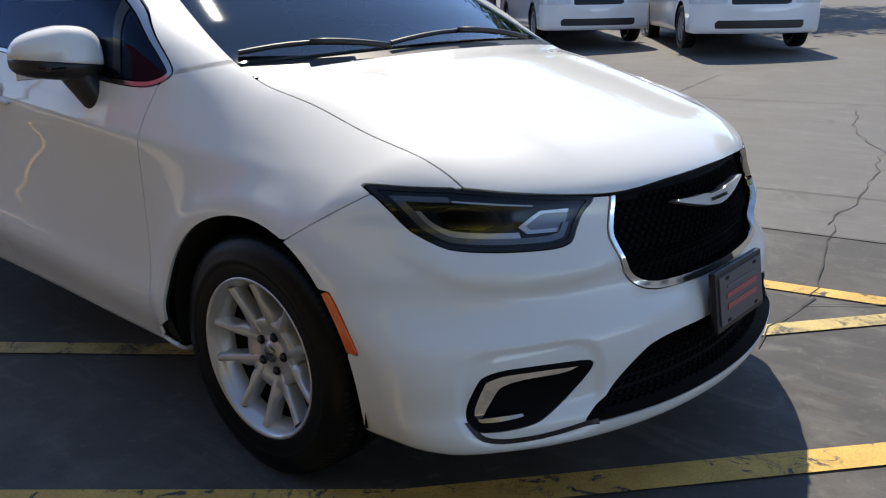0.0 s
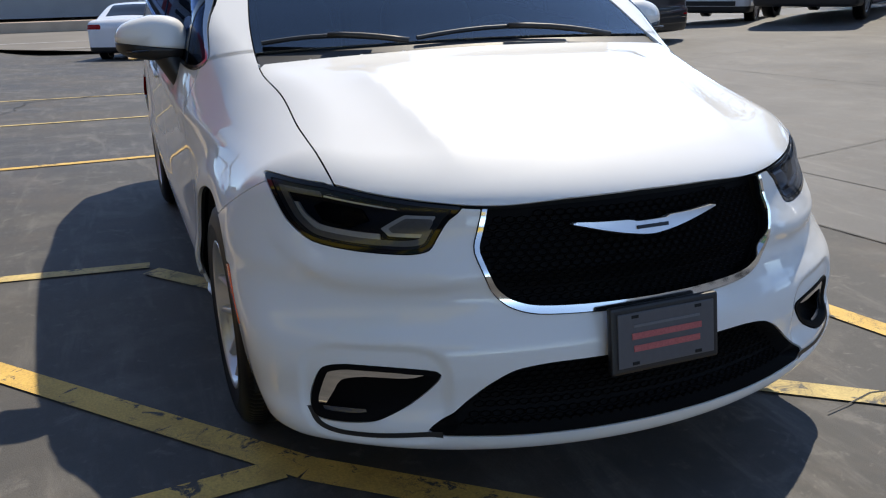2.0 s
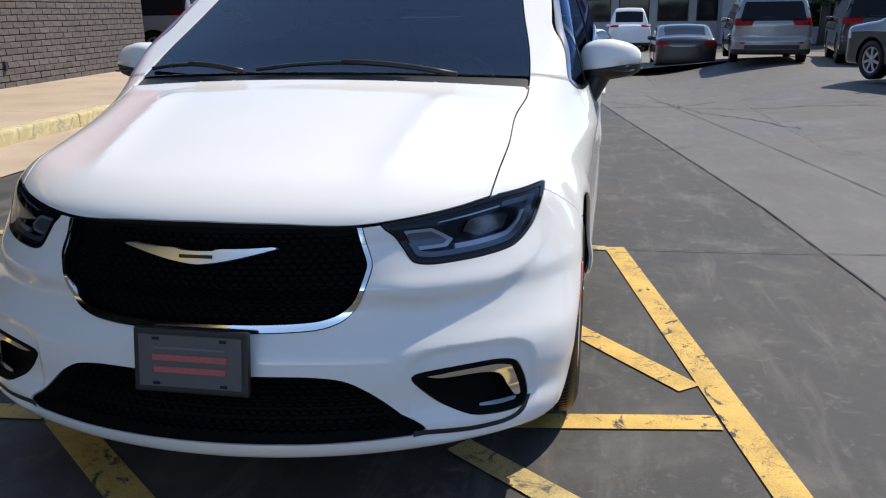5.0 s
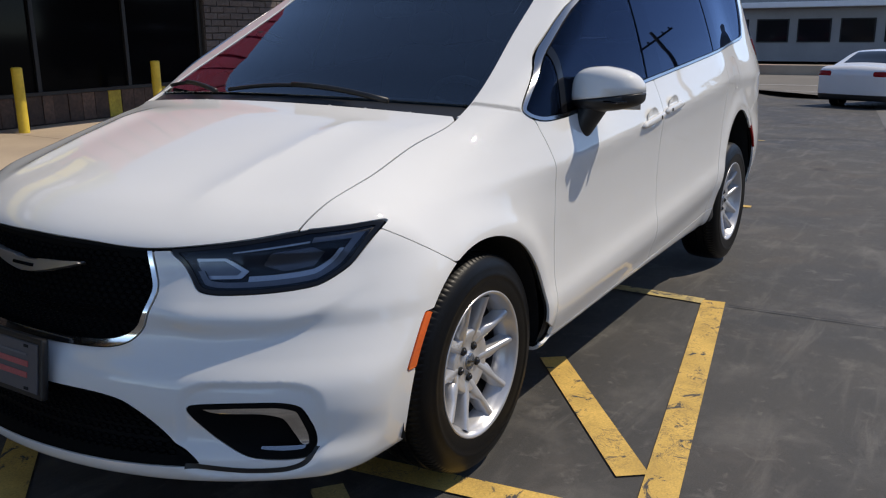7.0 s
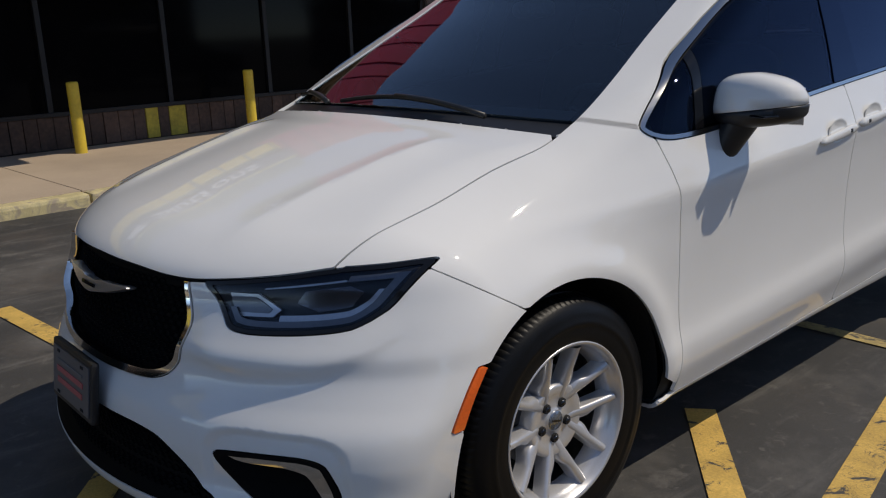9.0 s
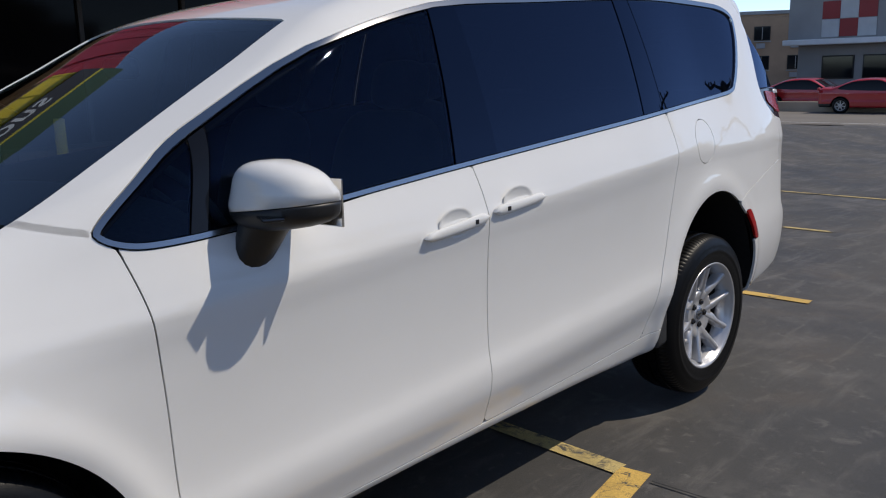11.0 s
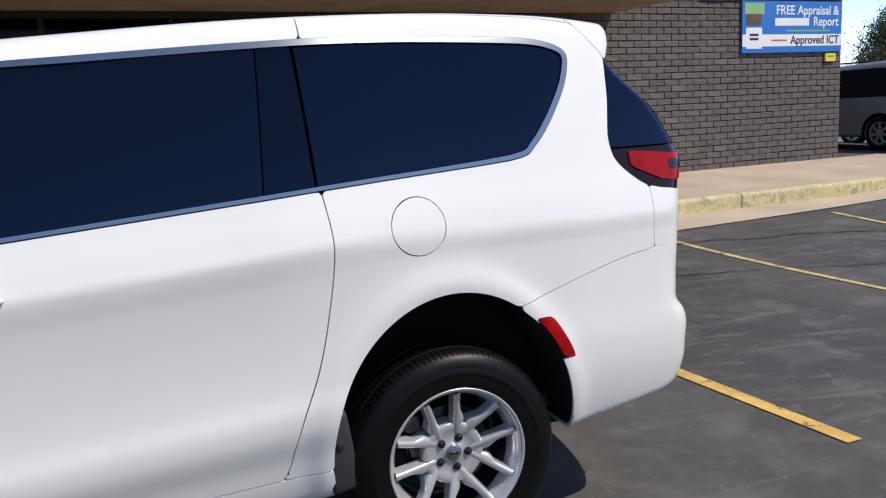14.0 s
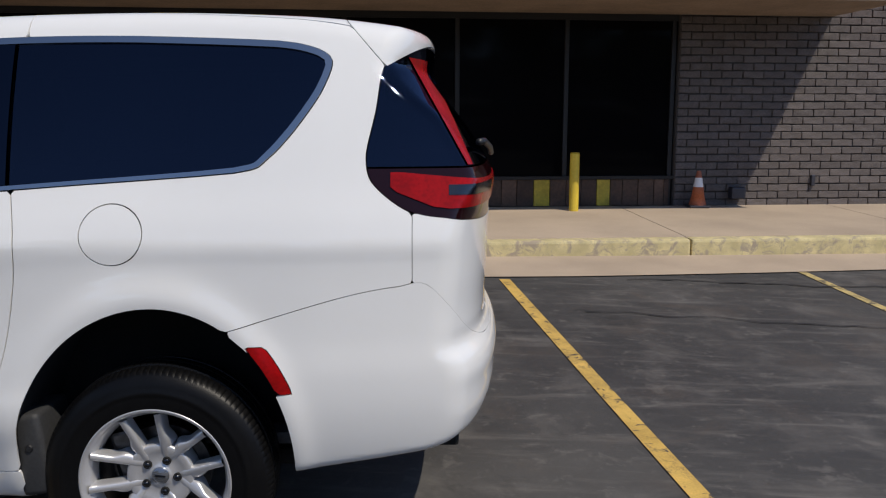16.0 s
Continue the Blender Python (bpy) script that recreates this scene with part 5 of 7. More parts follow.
for x0, y0, x1, y1, wd, paint in ((-3.05, -4.12, -3.59, 0.66, 0.10, YELLOW), (-6.03, -4.72, -6.50, -0.25, 0.085, OLDLINE), (-0.33, -3.3, -0.20, -1.15, 0.09, OLDLINE), (-9.0, -5.0, -9.5, -0.5, 0.085, OLDLINE)):
    stripe(x0, y0, x1, y1, wd, paint, "long yellow parking bay line on asphalt", "parking bay lines")


def wander(x0, y0, x1, y1, w, jag, seed, material, name, label):
    """A thin ragged strip along the ground."""
    rnd = random.Random(seed)
    n = max(4, int(math.hypot(x1 - x0, y1 - y0) / 0.12))
    d = Vector((x1 - x0, y1 - y0)).normalized()
    nn = Vector((-d.y, d.x))
    off, vs, fs = 0.0, [], []
    for i in range(n + 1):
        s = i / n
        off += rnd.uniform(-jag, jag)
        off *= 0.93
        cx, cy = x0 + (x1 - x0) * s + nn.x * off, y0 + (y1 - y0) * s + nn.y * off
        h = w * rnd.uniform(0.4, 1.2) / 2
        for q in (-h, h):
            x, y = cx + nn.x * q, cy + nn.y * q
            vs.append((x, y, lift(x, y) + 0.009))
    for i in range(n):
        fs.append((2 * i, 2 * i + 1, 2 * i + 3, 2 * i + 2))
    return tagged(part(name, mesh_of(name, vs, fs), material), label, "crack", "cracks and joints in the lot", "structure")


for x0, y0, x1, y1 in ((-14.0, 0.66, 9.0, 3.65), (-14.0, 1.88, 9.0, 4.64), (-14.0, 5.6, 9.0, 8.4), (-0.66, 1.22, -1.45, 9.0), (-6.0, 2.84, -6.9, 10.0), (-9.6, 1.3, -10.5, 9.0), (3.6, 3.0, 2.9, 10.0), (7.8, 3.5, 7.1, 10.0)):
    wander(x0, y0, x1, y1, 0.011, 0.003, int(x0 * 10 + y1 * 7) + 300, CRACK, "slab_joint", "dark straight joint between concrete slabs")
for k, (x0, y0, x1, y1, w, j) in enumerate(((2.28, 0.85, 2.22, 1.60, 0.010, 0.03), (2.22, 1.60, 1.92, 3.0, 0.010, 0.035), (1.92, 3.0, 1.62, 5.2, 0.010, 0.05), (1.62, 5.2, 0.8, 7.0, 0.010, 0.05),
                                            (2.26, 1.46, 2.9, 1.95, 0.012, 0.03), (-3.6, -3.0, -9.0, -2.2, 0.02, 0.05), (-8.2, -3.5, -12.0, 3.0, 0.03, 0.06), (-9.0, 5.0, -13.5, -1.0, 0.03, 0.08),
                                            (-7.2, 3.5, -12.5, 2.0, 0.025, 0.07), (-4.2, -4.2, -9.5, -4.0, 0.03, 0.05), (2.6, -3.6, 4.4, -3.4, 0.03, 0.06))):
    wander(x0, y0, x1, y1, w, j, 200 + k, CRACK, "crack", "thin dark crack in the paving")

# gutter, kerb and sidewalk
def slab(name, u0, u1, v0, v1, z00, z01, thick, material, bevel=0.01, label="", category="", group="", kind="structure", parent=None):
    """A slab in the building's frame, its top falling from z00 at v0 to z01 at v1."""
    bm = box(u1 - u0, v1 - v0, thick, ((u0 + u1) / 2, (v0 + v1) / 2, 0), bevel)
    for q in bm.verts:
        q.co.z += z00 + (z01 - z00) * (q.co.y - v0) / (v1 - v0) - thick / 2
    ob = part(name, bm, material, parent)
    ob.matrix_world = SITE
    return tagged(ob, label, category, group, kind) if label else ob


R3 = Matrix((U, V, Vector((0, 0, 1)))).transposed()
SITE = Matrix.Translation(O) @ R3.to_4x4()
q = [O + U * a + V * b for a, b in ((-1.9, 1.20), (1.0, 0.97), (9.2, 0.66), (10.2, -0.02), (-3.4, -0.02))]
tagged(drape([(p.x, p.y) for p in q], WALKWAY, "gutter", 0.012, 0.3), "pale tan concrete gutter strip beside the kerb", "gutter", kind="structure")
u = -18.55
while u < 10.0:
    slab("kerb", u + 0.006, u + 2.994, -0.18, 0.0, 0.221, 0.214, 0.24, KERB, 0.03, "concrete kerb with flaking yellow paint", "kerb", "kerb stones")
    slab("sidewalk", u + 0.004, u + 2.996, -2.66, -0.183, 0.292, 0.222, 0.18, WALKWAY, 0.006, "tan concrete sidewalk slab", "sidewalk", "sidewalk slabs")
    u += 3.0

# ---------------------------------------------------------------- building
WALL_V, SOFFIT_Z, WALL_U0, WALL_U1 = -2.66, 2.85, 3.23, 10.40
building = thing("shop_building", "grey brick shop with a red metal canopy and dark shop windows", "building", kind="structure")


def sitebox(name, u0, u1, v0, v1, z0, z1, material, parent, bevel=0.0, label=""):
    ob = part(name, box(u1 - u0, v1 - v0, z1 - z0, ((u0 + u1) / 2, (v0 + v1) / 2, (z0 + z1) / 2), bevel), material, parent, label)
    ob.matrix_world = SITE
    return ob


sitebox("brick_backing", WALL_U0, WALL_U1, WALL_V - 0.35, WALL_V - 0.026, 0.05, 4.55, MORTAR, building, label="grey painted brick wall")
sitebox("side_wall", WALL_U1 - 0.21, WALL_U1, WALL_V - 9, WALL_V - 0.36, 0.0, 4.55, MORTAR, building)
sitebox("roof_slab", -19, WALL_U1 + 0.04, WALL_V - 9, WALL_V - 0.36, 4.30, 4.60, DARKWALL, building)
sitebox("back_wall", -19, WALL_U1 - 0.21, WALL_V - 9.2, WALL_V - 9.0, 0.0, 4.55, DARKWALL, building)
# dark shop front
# the pane's colour carries the dark inside; floor and backdrop stay unseen behind it
sitebox("shop_glass", -18.9, WALL_U0, WALL_V - 0.12, WALL_V - 0.10, 0.70, 2.79, SHOPGLASS, building, label="opaque shop window pane coloured near black for the dim inside")
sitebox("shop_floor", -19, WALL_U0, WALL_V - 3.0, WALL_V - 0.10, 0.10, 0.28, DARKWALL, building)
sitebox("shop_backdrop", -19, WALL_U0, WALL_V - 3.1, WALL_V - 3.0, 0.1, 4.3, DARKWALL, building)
u = WALL_U0 - 0.02
while u > -18.5:
    sitebox("mullion", u - 0.06, u, WALL_V - 0.14, WALL_V - 0.06, 0.27, 2.83, FRAME, building, 0.006, "dark metal window post")
    u -= 1.47
sitebox("window_head", -18.9, WALL_U0, WALL_V - 0.16, WALL_V - 0.05, 2.77, 2.85, FRAME, building)
sitebox("window_sill", -18.9, WALL_U0, WALL_V - 0.14, WALL_V - 0.03, 0.655, 0.70, FRAME, building)
rnd = random.Random(5)
u = -18.8
PLANKY = mat("yellow_plank", (0.55, 0.42, 0.05), 0.7, grain=0.2, scale=25, stain=0.25, stain_scale=4)
YELLOW_AT = (1.45, 2.34, -1.55, -1.22, -4.4, -7.3)
while u < WALL_U0 - 0.05:
    w = rnd.uniform(0.14, 0.24)
    near = any(abs(u + w / 2 - q) < w / 2 for q in YELLOW_AT)
    sitebox("plank", u, min(u + w - 0.008, WALL_U0 - 0.05), WALL_V - 0.09 + rnd.uniform(0, 0.01), WALL_V - 0.05 + rnd.uniform(-0.006, 0.006), 0.295, 0.652, PLANKY if near else WOOD, building, 0.004)
    u += w
# canopy
CAN_U, CAN_V = 5.38, -1.05
sitebox("canopy_soffit", -19, CAN_U - 0.02, WALL_V - 0.02, CAN_V + 0.05, SOFFIT_Z, SOFFIT_Z + 0.045, SOFFIT, building, label="brown boarded canopy underside")
sitebox("canopy_core", -18.98, CAN_U - 0.08, WALL_V - 0.35, CAN_V, SOFFIT_Z + 0.05, 4.50, DARKWALL, building)
sitebox("fascia_trim", -19, CAN_U, CAN_V + 0.02, CAN_V + 0.08, SOFFIT_Z - 0.02, SOFFIT_Z + 0.035, SOFFIT, building, 0.008)
YEL_U, YEL_V = -1.72, CAN_V + 0.45
u = CAN_U - 0.005
while u > -18:
    y = u < YEL_U + 0.05
    c, v = (YELLOWMETAL, YEL_V) if y else (REDMETAL, CAN_V)
    sitebox("fascia_panel", u - 0.380, u - 0.006, v + 0.005, v + 0.045, SOFFIT_Z + 0.045, 4.50, c, building, 0.004, "yellow metal fascia panel" if y else "red metal fascia panel")
    sitebox("seam_rib", u - 0.020, u + 0.012, v + 0.04, v + 0.075, SOFFIT_Z + 0.045, 4.50, c, building, 0.004)
    if not y:
        yellow_end = u - 0.39
    u -= 0.39
sitebox("fascia_panel", CAN_U - 0.035, CAN_U, WALL_V - 0.02, CAN_V + 0.04, SOFFIT_Z + 0.045, 4.50, REDMETAL, building, 0.004)
sitebox("fascia_end", yellow_end - 0.03, yellow_end + 0.02, CAN_V + 0.08, YEL_V + 0.004, SOFFIT_Z + 0.045, 4.50, YELLOWMETAL, building, 0.004, "yellow metal end of the forward canopy")
sitebox("canopy_soffit", -19, yellow_end - 0.035, CAN_V + 0.085, YEL_V + 0.05, SOFFIT_Z, SOFFIT_Z + 0.042, SOFFIT, building)

# signs on the brick wall
SIGNRED = mat("sign_red", (0.62, 0.10, 0.06), 0.45, stain=0.06, stain_scale=3)
SIGNBLUE = mat("sign_blue", (0.02, 0.16, 0.50), 0.4, stain=0.05, stain_scale=3)
SIGNWHITE = mat("sign_white", (0.78, 0.78, 0.78), 0.5, stain=0.04, stain_scale=3)
SIGNDARK = mat("sign_dark", (0.03, 0.03, 0.04), 0.5, grain=0.05, scale=60)
SIGNGREEN = mat("sign_green", (0.25, 0.45, 0.20), 0.5, grain=0.05, scale=60)
SIGNYELLOW = mat("sign_yellow", (0.75, 0.62, 0.05), 0.5, grain=0.05, scale=60)
def wall_pose(u, z, out=0.03):
    p = O + U * u + V * (WALL_V + out)
    return Matrix.Translation((p.x, p.y, z)) @ Matrix((U, Vector((0, 0, 1)), V)).transposed().to_4x4()


def sign(name, label, u0, u1, z0, z1, material):
    s = part(name, box(u1 - u0, z1 - z0, 0.03, (0, 0, 0), 0.003), material, None, m=wall_pose((u0 + u1) / 2, (z0 + z1) / 2))
    return tagged(s, label, "sign")


def flat(name, w, h, x, y, material, parent, out=0.0165):
    return part(name, box(w, h, 0.003, (x, y, out)), material, parent)


g = sign("wall_sign", "red sign board reading Guaranteed in white letters", 7.10, 10.38, 3.09, 3.58, SIGNRED)
flat("sign_band", 3.30, 0.76, 0, 0.63, SIGNWHITE, g)
words("Guaranteed", 0.53, SIGNWHITE, pose(0.04, -0.02, 0.016), "lettering", g, 0.004, 0.012)
b = sign("wall_sign", "blue and white appraisal sign board on brick", 7.98, 10.32, 2.200, 3.060, SIGNBLUE)
flat("sign_band", 2.33, 0.20, 0, -0.225, SIGNWHITE, b)
words("FREE Appraisal &", 0.215, SIGNWHITE, pose(0.34, 0.275, 0.018), "lettering", b, 0.002, 0.003)
words("Report", 0.215, SIGNWHITE, pose(0.78, 0.085, 0.018), "lettering", b, 0.002, 0.003)
flat("word_bar", 0.80, 0.13, -0.03, 0.085, SIGNWHITE, b, 0.0175)
flat("word_bar", 1.05, 0.025, 0.36, -0.065, SIGNGREEN, b, 0.0175)
words("Approved ICT", 0.20, SIGNDARK, pose(0.52, -0.225, 0.020), "lettering", b, 0.002, 0.003)
flat("word_bar", 0.36, 0.028, -0.33, -0.225, SIGNRED, b, 0.0185)
flat("sign_figure", 0.44, 0.19, -0.90, 0.300, SIGNGREEN, b, 0.0175)
flat("sign_figure", 0.33, 0.18, -0.91, 0.125, WOOD, b, 0.018)
flat("sign_figure", 0.36, 0.35, -0.91, -0.185, SIGNWHITE, b, 0.0195)
flat("word_bar", 0.20, 0.04, -0.91, -0.13, SIGNDARK, b, 0.0215)
flat("word_bar", 0.20, 0.04, -0.91, -0.20, SIGNDARK, b, 0.0215)
yl = sign("notice_plate", "small yellow notice plate on brick", 9.95, 10.20, 2.03, 2.17, SIGNYELLOW)
flat("word_bar", 0.16, 0.015, 0, 0.02, SIGNDARK, yl)
sc = part("wall_camera", lathe([(0.0, 0.05), (0.03, 0.045), (0.035, 0.0), (0.02, -0.04), (0.0, -0.045)], 20), SIGNDARK, None, "", True, wall_pose(10.42, 3.30, 0.10))
tagged(sc, "small dark camera dome at the wall corner", "camera")
vent = part("wall_outlet", box(0.055, 0.15, 0.05, (0, 0, 0), 0.01), SIGNDARK, None, m=wall_pose(5.22, 0.63, 0.02))
tagged(vent, "small dark outlet box on the brick wall", "outlet")
vent2 = part("floor_box", box(0.20, 0.16, 0.14, (0, 0, 0), 0.02), SIGNDARK, None, m=wall_pose(4.10, 0.47, 0.09))
tagged(vent2, "small dark box against the wall", "box")

# green sign over the yellow part of the canopy
SIGNDEEP = mat("sign_deep_green", (0.035, 0.10, 0.05), 0.45, stain=0.06, stain_scale=2)
ys = part("fascia_sign", box(8.0, 1.05, 0.05, (0, 0, 0), 0.004), SIGNDEEP, None, m=wall_pose(-6.0, 3.96, 2.17))
tagged(ys, "green fascia sign with white lettering on yellow panels", "sign")
flat("sign_band", 8.0, 0.44, 0, -0.30, SIGNDARK, ys, 0.0265)
flat("sign_band", 8.0, 0.06, 0, -0.03, SIGNYELLOW, ys, 0.0265)
words("Solutions", 0.50, SIGNWHITE, pose(2.55, -0.31, 0.030), "lettering", ys, 0.003, 0.004)
flat("word_bar", 0.95, 0.24, 0.55, -0.30, SIGNWHITE, ys, 0.030)


def bollard(u, v, h, r):
    z = 0.283
    p = O + U * u + V * v
    bm = lathe([(r, 0.0), (r, h - 0.012), (r - 0.010, h), (0.0, h + 0.004)], 28)
    return tagged(part("bollard", bm, POSTPAINT, None, "", False, pose(p.x, p.y, z - 0.01)), "yellow painted steel bollard on the sidewalk", "bollard", "bollards")


for u in (1.73, -0.42, -2.63, -4.8, -7.0):
    bollard(u, -2.24, 0.768, 0.062)
CONE = mat("cone_orange", (0.45, 0.13, 0.06), 0.6, grain=0.2, scale=40, stain=0.2, stain_scale=6)
p = O + U * 3.51 + V * -2.48
cone = thing("traffic_cone", "faded orange traffic cone with a white band", "traffic cone", pose(p.x, p.y, 0.289))
part("base", box(0.27, 0.27, 0.03, (0, 0, 0.015), 0.008), SIGNDARK, cone)
part("cone_body", lathe([(0.115, 0.03), (0.085, 0.16), (0.0855, 0.16), (0.062, 0.30), (0.030, 0.48), (0.022, 0.49), (0.0, 0.49)], 28), CONE, cone, "", True)
part("white_band", lathe([(0.068, 0.275), (0.046, 0.40)], 28), SIGNWHITE, cone, "", True)

# ---------------------------------------------------------------- other vehicles
VGLASS = mat("vehicle_glass", (0.008, 0.009, 0.011), 0.06, spec=0.25)
WHITECAR = mat("white_car_paint", (0.72, 0.73, 0.74), 0.3, coat=1.0, stain=0.03, stain_scale=2)
SILVERCAR = mat("silver_car_paint", (0.24, 0.245, 0.25), 0.35, metal=0.3, coat=1.0, stain=0.03, stain_scale=2)
GREYCAR = mat("charcoal_car_paint", (0.030, 0.032, 0.036), 0.3, metal=0.3, coat=1.0, stain=0.05, stain_scale=2)
REDCAR = mat("red_car_paint", (0.13, 0.010, 0.018), 0.3, metal=0.2, coat=1.0, stain=0.05, stain_scale=2)
BRIGHTRED = mat("bright_red_car_paint", (0.45, 0.015, 0.02), 0.3, coat=1.0, stain=0.05, stain_scale=2)
MAROON = mat("maroon_car_paint", (0.06, 0.006, 0.009), 0.3, metal=0.2, coat=1.0, stain=0.05, stain_scale=2)
BLACKCAR = mat("black_car_paint", (0.010, 0.010, 0.012), 0.3, coat=1.0, stain=0.05, stain_scale=2)
GOLDCAR = mat("pewter_car_paint", (0.27, 0.26, 0.25), 0.3, metal=0.4, coat=1.0, stain=0.05, stain_scale=2)


def vehicle_kind(kind):
    """Side profile, widths and window outline of a kind of vehicle: a rounded solid meshed coarsely, then cut into parts."""
    k = {
        "van": dict(L=2.56, W=0.99, wb=1.52, r=0.345, prof=((-2.6, 1.30), (-2.45, 1.66), (-2.1, 1.74), (-0.5, 1.755), (0.35, 1.66), (0.75, 1.46), (1.45, 1.10), (1.9, 1.03), (2.35, 0.92), (2.6, 0.70)),
                    win=((-2.25, 1.10), (-2.2, 1.58), (-0.4, 1.62), (0.35, 1.54), (1.05, 1.10), (0.6, 1.04), (-1.5, 1.06)), shield=(0.40, 1.38), back=(1.12, 1.60), lampz=0.72),
        "suv": dict(L=2.35, W=0.95, wb=1.38, r=0.37, prof=((-2.4, 1.30), (-2.3, 1.66), (-1.9, 1.76), (-0.4, 1.78), (0.15, 1.72), (0.5, 1.52), (0.95, 1.16), (1.6, 1.10), (2.1, 1.04), (2.4, 0.80)),
                    win=((-2.1, 1.16), (-2.02, 1.60), (-0.4, 1.65), (0.15, 1.58), (0.72, 1.16), (0.3, 1.12), (-1.5, 1.12)), shield=(0.25, 0.90), back=(1.16, 1.60), lampz=0.85),
        "sedan": dict(L=2.35, W=0.91, wb=1.35, r=0.33, prof=((-2.4, 0.90), (-2.25, 1.04), (-1.75, 1.10), (-1.45, 1.20), (-0.85, 1.41), (-0.2, 1.45), (0.25, 1.40), (0.65, 1.18), (1.05, 0.96), (1.7, 0.88), (2.15, 0.78), (2.4, 0.60)),
                      win=((-1.5, 1.02), (-1.0, 1.28), (-0.3, 1.36), (0.2, 1.33), (0.85, 0.96), (0.3, 0.93), (-1.0, 0.96)), shield=(0.30, 1.00), back=None, lampz=0.68),
        "pickup": dict(L=2.85, W=0.98, wb=1.75, r=0.39, prof=((-2.9, 1.10), (-2.8, 1.18), (-0.95, 1.18), (-0.85, 1.50), (-0.70, 1.82), (-0.1, 1.88), (0.35, 1.80), (0.95, 1.26), (1.6, 1.20), (2.5, 1.12), (2.9, 0.85)),
                       win=((-0.75, 1.30), (-0.62, 1.70), (-0.1, 1.75), (0.3, 1.68), (0.80, 1.28), (0.3, 1.22)), shield=(0.42, 0.92), back=None, lampz=0.95),
    }[kind]
    L, W, wb, r = k["L"], k["W"], k["wb"], k["r"]

    def inside(p):
        x, y, z = p[:, 0], np.abs(p[:, 1]), p[:, 2]
        w = W - 0.10 * np.maximum(0, z - 0.85) ** 1.5 * 2.6 - 0.05 * np.maximum(0, 0.5 - z) + 0.012 * np.exp(-((z - 0.82) / 0.05) ** 2)
        f = smax(y - w, (z - cub(x, *k["prof"]) + 0.07 * y * y) * 0.85, 0.12)
        f = smax(f, x - (L - 0.22 * y**2 - 0.10 * y**6 - 0.12 * np.maximum(0, 0.38 - z)), 0.10)
        f = smax(f, -x - (L + (0.05 * (1 - sstep(z, 0.62, 0.70)) if k["back"] else 0) - 0.07 * y**2 - 0.10 * y**6 - 0.35 * np.maximum(0, z - 1.05) * (k["back"] is not None) - 0.12 * np.maximum(0, 0.45 - z)), 0.10)
        return smax(f, 0.26 - z, 0.05)
    c = 0.05
    xs, ys, zs = np.arange(-L - 0.2, L + 0.25, c), np.arange(-W - 0.15, W + 0.2, c), np.arange(0.1, 2.05, c)
    X, Y, Z = np.meshgrid(xs, ys, zs, indexing="ij")
    ins = inside(np.stack([X.ravel(), Y.ravel(), Z.ravel()], 1)).reshape(X.shape) < 0
    n = [s - 1 for s in ins.shape]
    tot = sum(ins[a:n[0] + a, b:n[1] + b, d:n[2] + d].astype(int) for a in (0, 1) for b in (0, 1) for d in (0, 1))
    act = (tot > 0) & (tot < 8)
    idx = -np.ones(act.shape, int)
    I, J, K = np.nonzero(act)
    idx[I, J, K] = np.arange(len(I))
    p = np.stack([xs[I], ys[J], zs[K]], 1) + c / 2
    def grad(q, e=2e-3):
        return np.stack([(inside(q + d) - inside(q - d)) / (2 * e) for d in np.eye(3) * e], 1)
    for _ in range(5):
        g = grad(p)
        s = (inside(p) / np.maximum((g * g).sum(1), 0.2))[:, None] * g
        p = p - s * np.minimum(1, c / np.maximum(np.linalg.norm(s, axis=1, keepdims=True), 1e-9))
    tris = []
    for ax in range(3):
        sl0 = [slice(1, -1)] * 3
        sl0[ax] = slice(0, -1)
        sl1 = list(sl0)
        sl1[ax] = slice(1, None)
        q = np.nonzero(ins[tuple(sl0)] != ins[tuple(sl1)])
        o = [q[d] + (0 if d == ax else 1) for d in range(3)]
        u, w = [d for d in range(3) if d != ax]
        def at(du, dw):
            z = [v.copy() for v in o]
            z[u] -= du
            z[w] -= dw
            return idx[z[0], z[1], z[2]]
        a, b, cc, d = at(0, 0), at(1, 0), at(1, 1), at(0, 1)
        tris += [np.stack([a, b, cc], 1), np.stack([a, cc, d], 1)]
    t = np.concatenate(tris)
    nn = np.cross(p[t[:, 1]] - p[t[:, 0]], p[t[:, 2]] - p[t[:, 0]])
    fl = (nn * grad(p[t].mean(1))).sum(1) < 0
    t[fl] = t[fl][:, ::-1]
    win = rounded(list(k["win"]), 3)
    z_top = lambda x: cub(x, *k["prof"])

    def side(q):
        return np.where(np.abs(q[:, 1]) > 0.55, within(q[:, [0, 2]], win), -0.3)

    def shield(q):
        return np.minimum.reduce([q[:, 0] - k["shield"][0], k["shield"][1] - q[:, 0], 0.74 - 0.10 * (q[:, 2] - 1.0) * 2 - np.abs(q[:, 1]), q[:, 2] - 0.9, (q[:, 2] - z_top(q[:, 0]) + 0.16) * 2])

    def back(q):
        if k["back"]:
            return np.minimum.reduce([-q[:, 0] - (L - 0.62), q[:, 2] - k["back"][0], k["back"][1] - q[:, 2], 0.80 - 0.25 * (q[:, 2] - 1.2) - np.abs(q[:, 1])])
        if kind == "sedan":
            return np.minimum.reduce([-0.86 - q[:, 0], q[:, 0] + 1.60, 0.62 - np.abs(q[:, 1]), q[:, 2] - 1.08])
        return np.minimum.reduce([-0.70 - q[:, 0], q[:, 0] + 1.0, 0.66 - np.abs(q[:, 1]), q[:, 2] - 1.30])

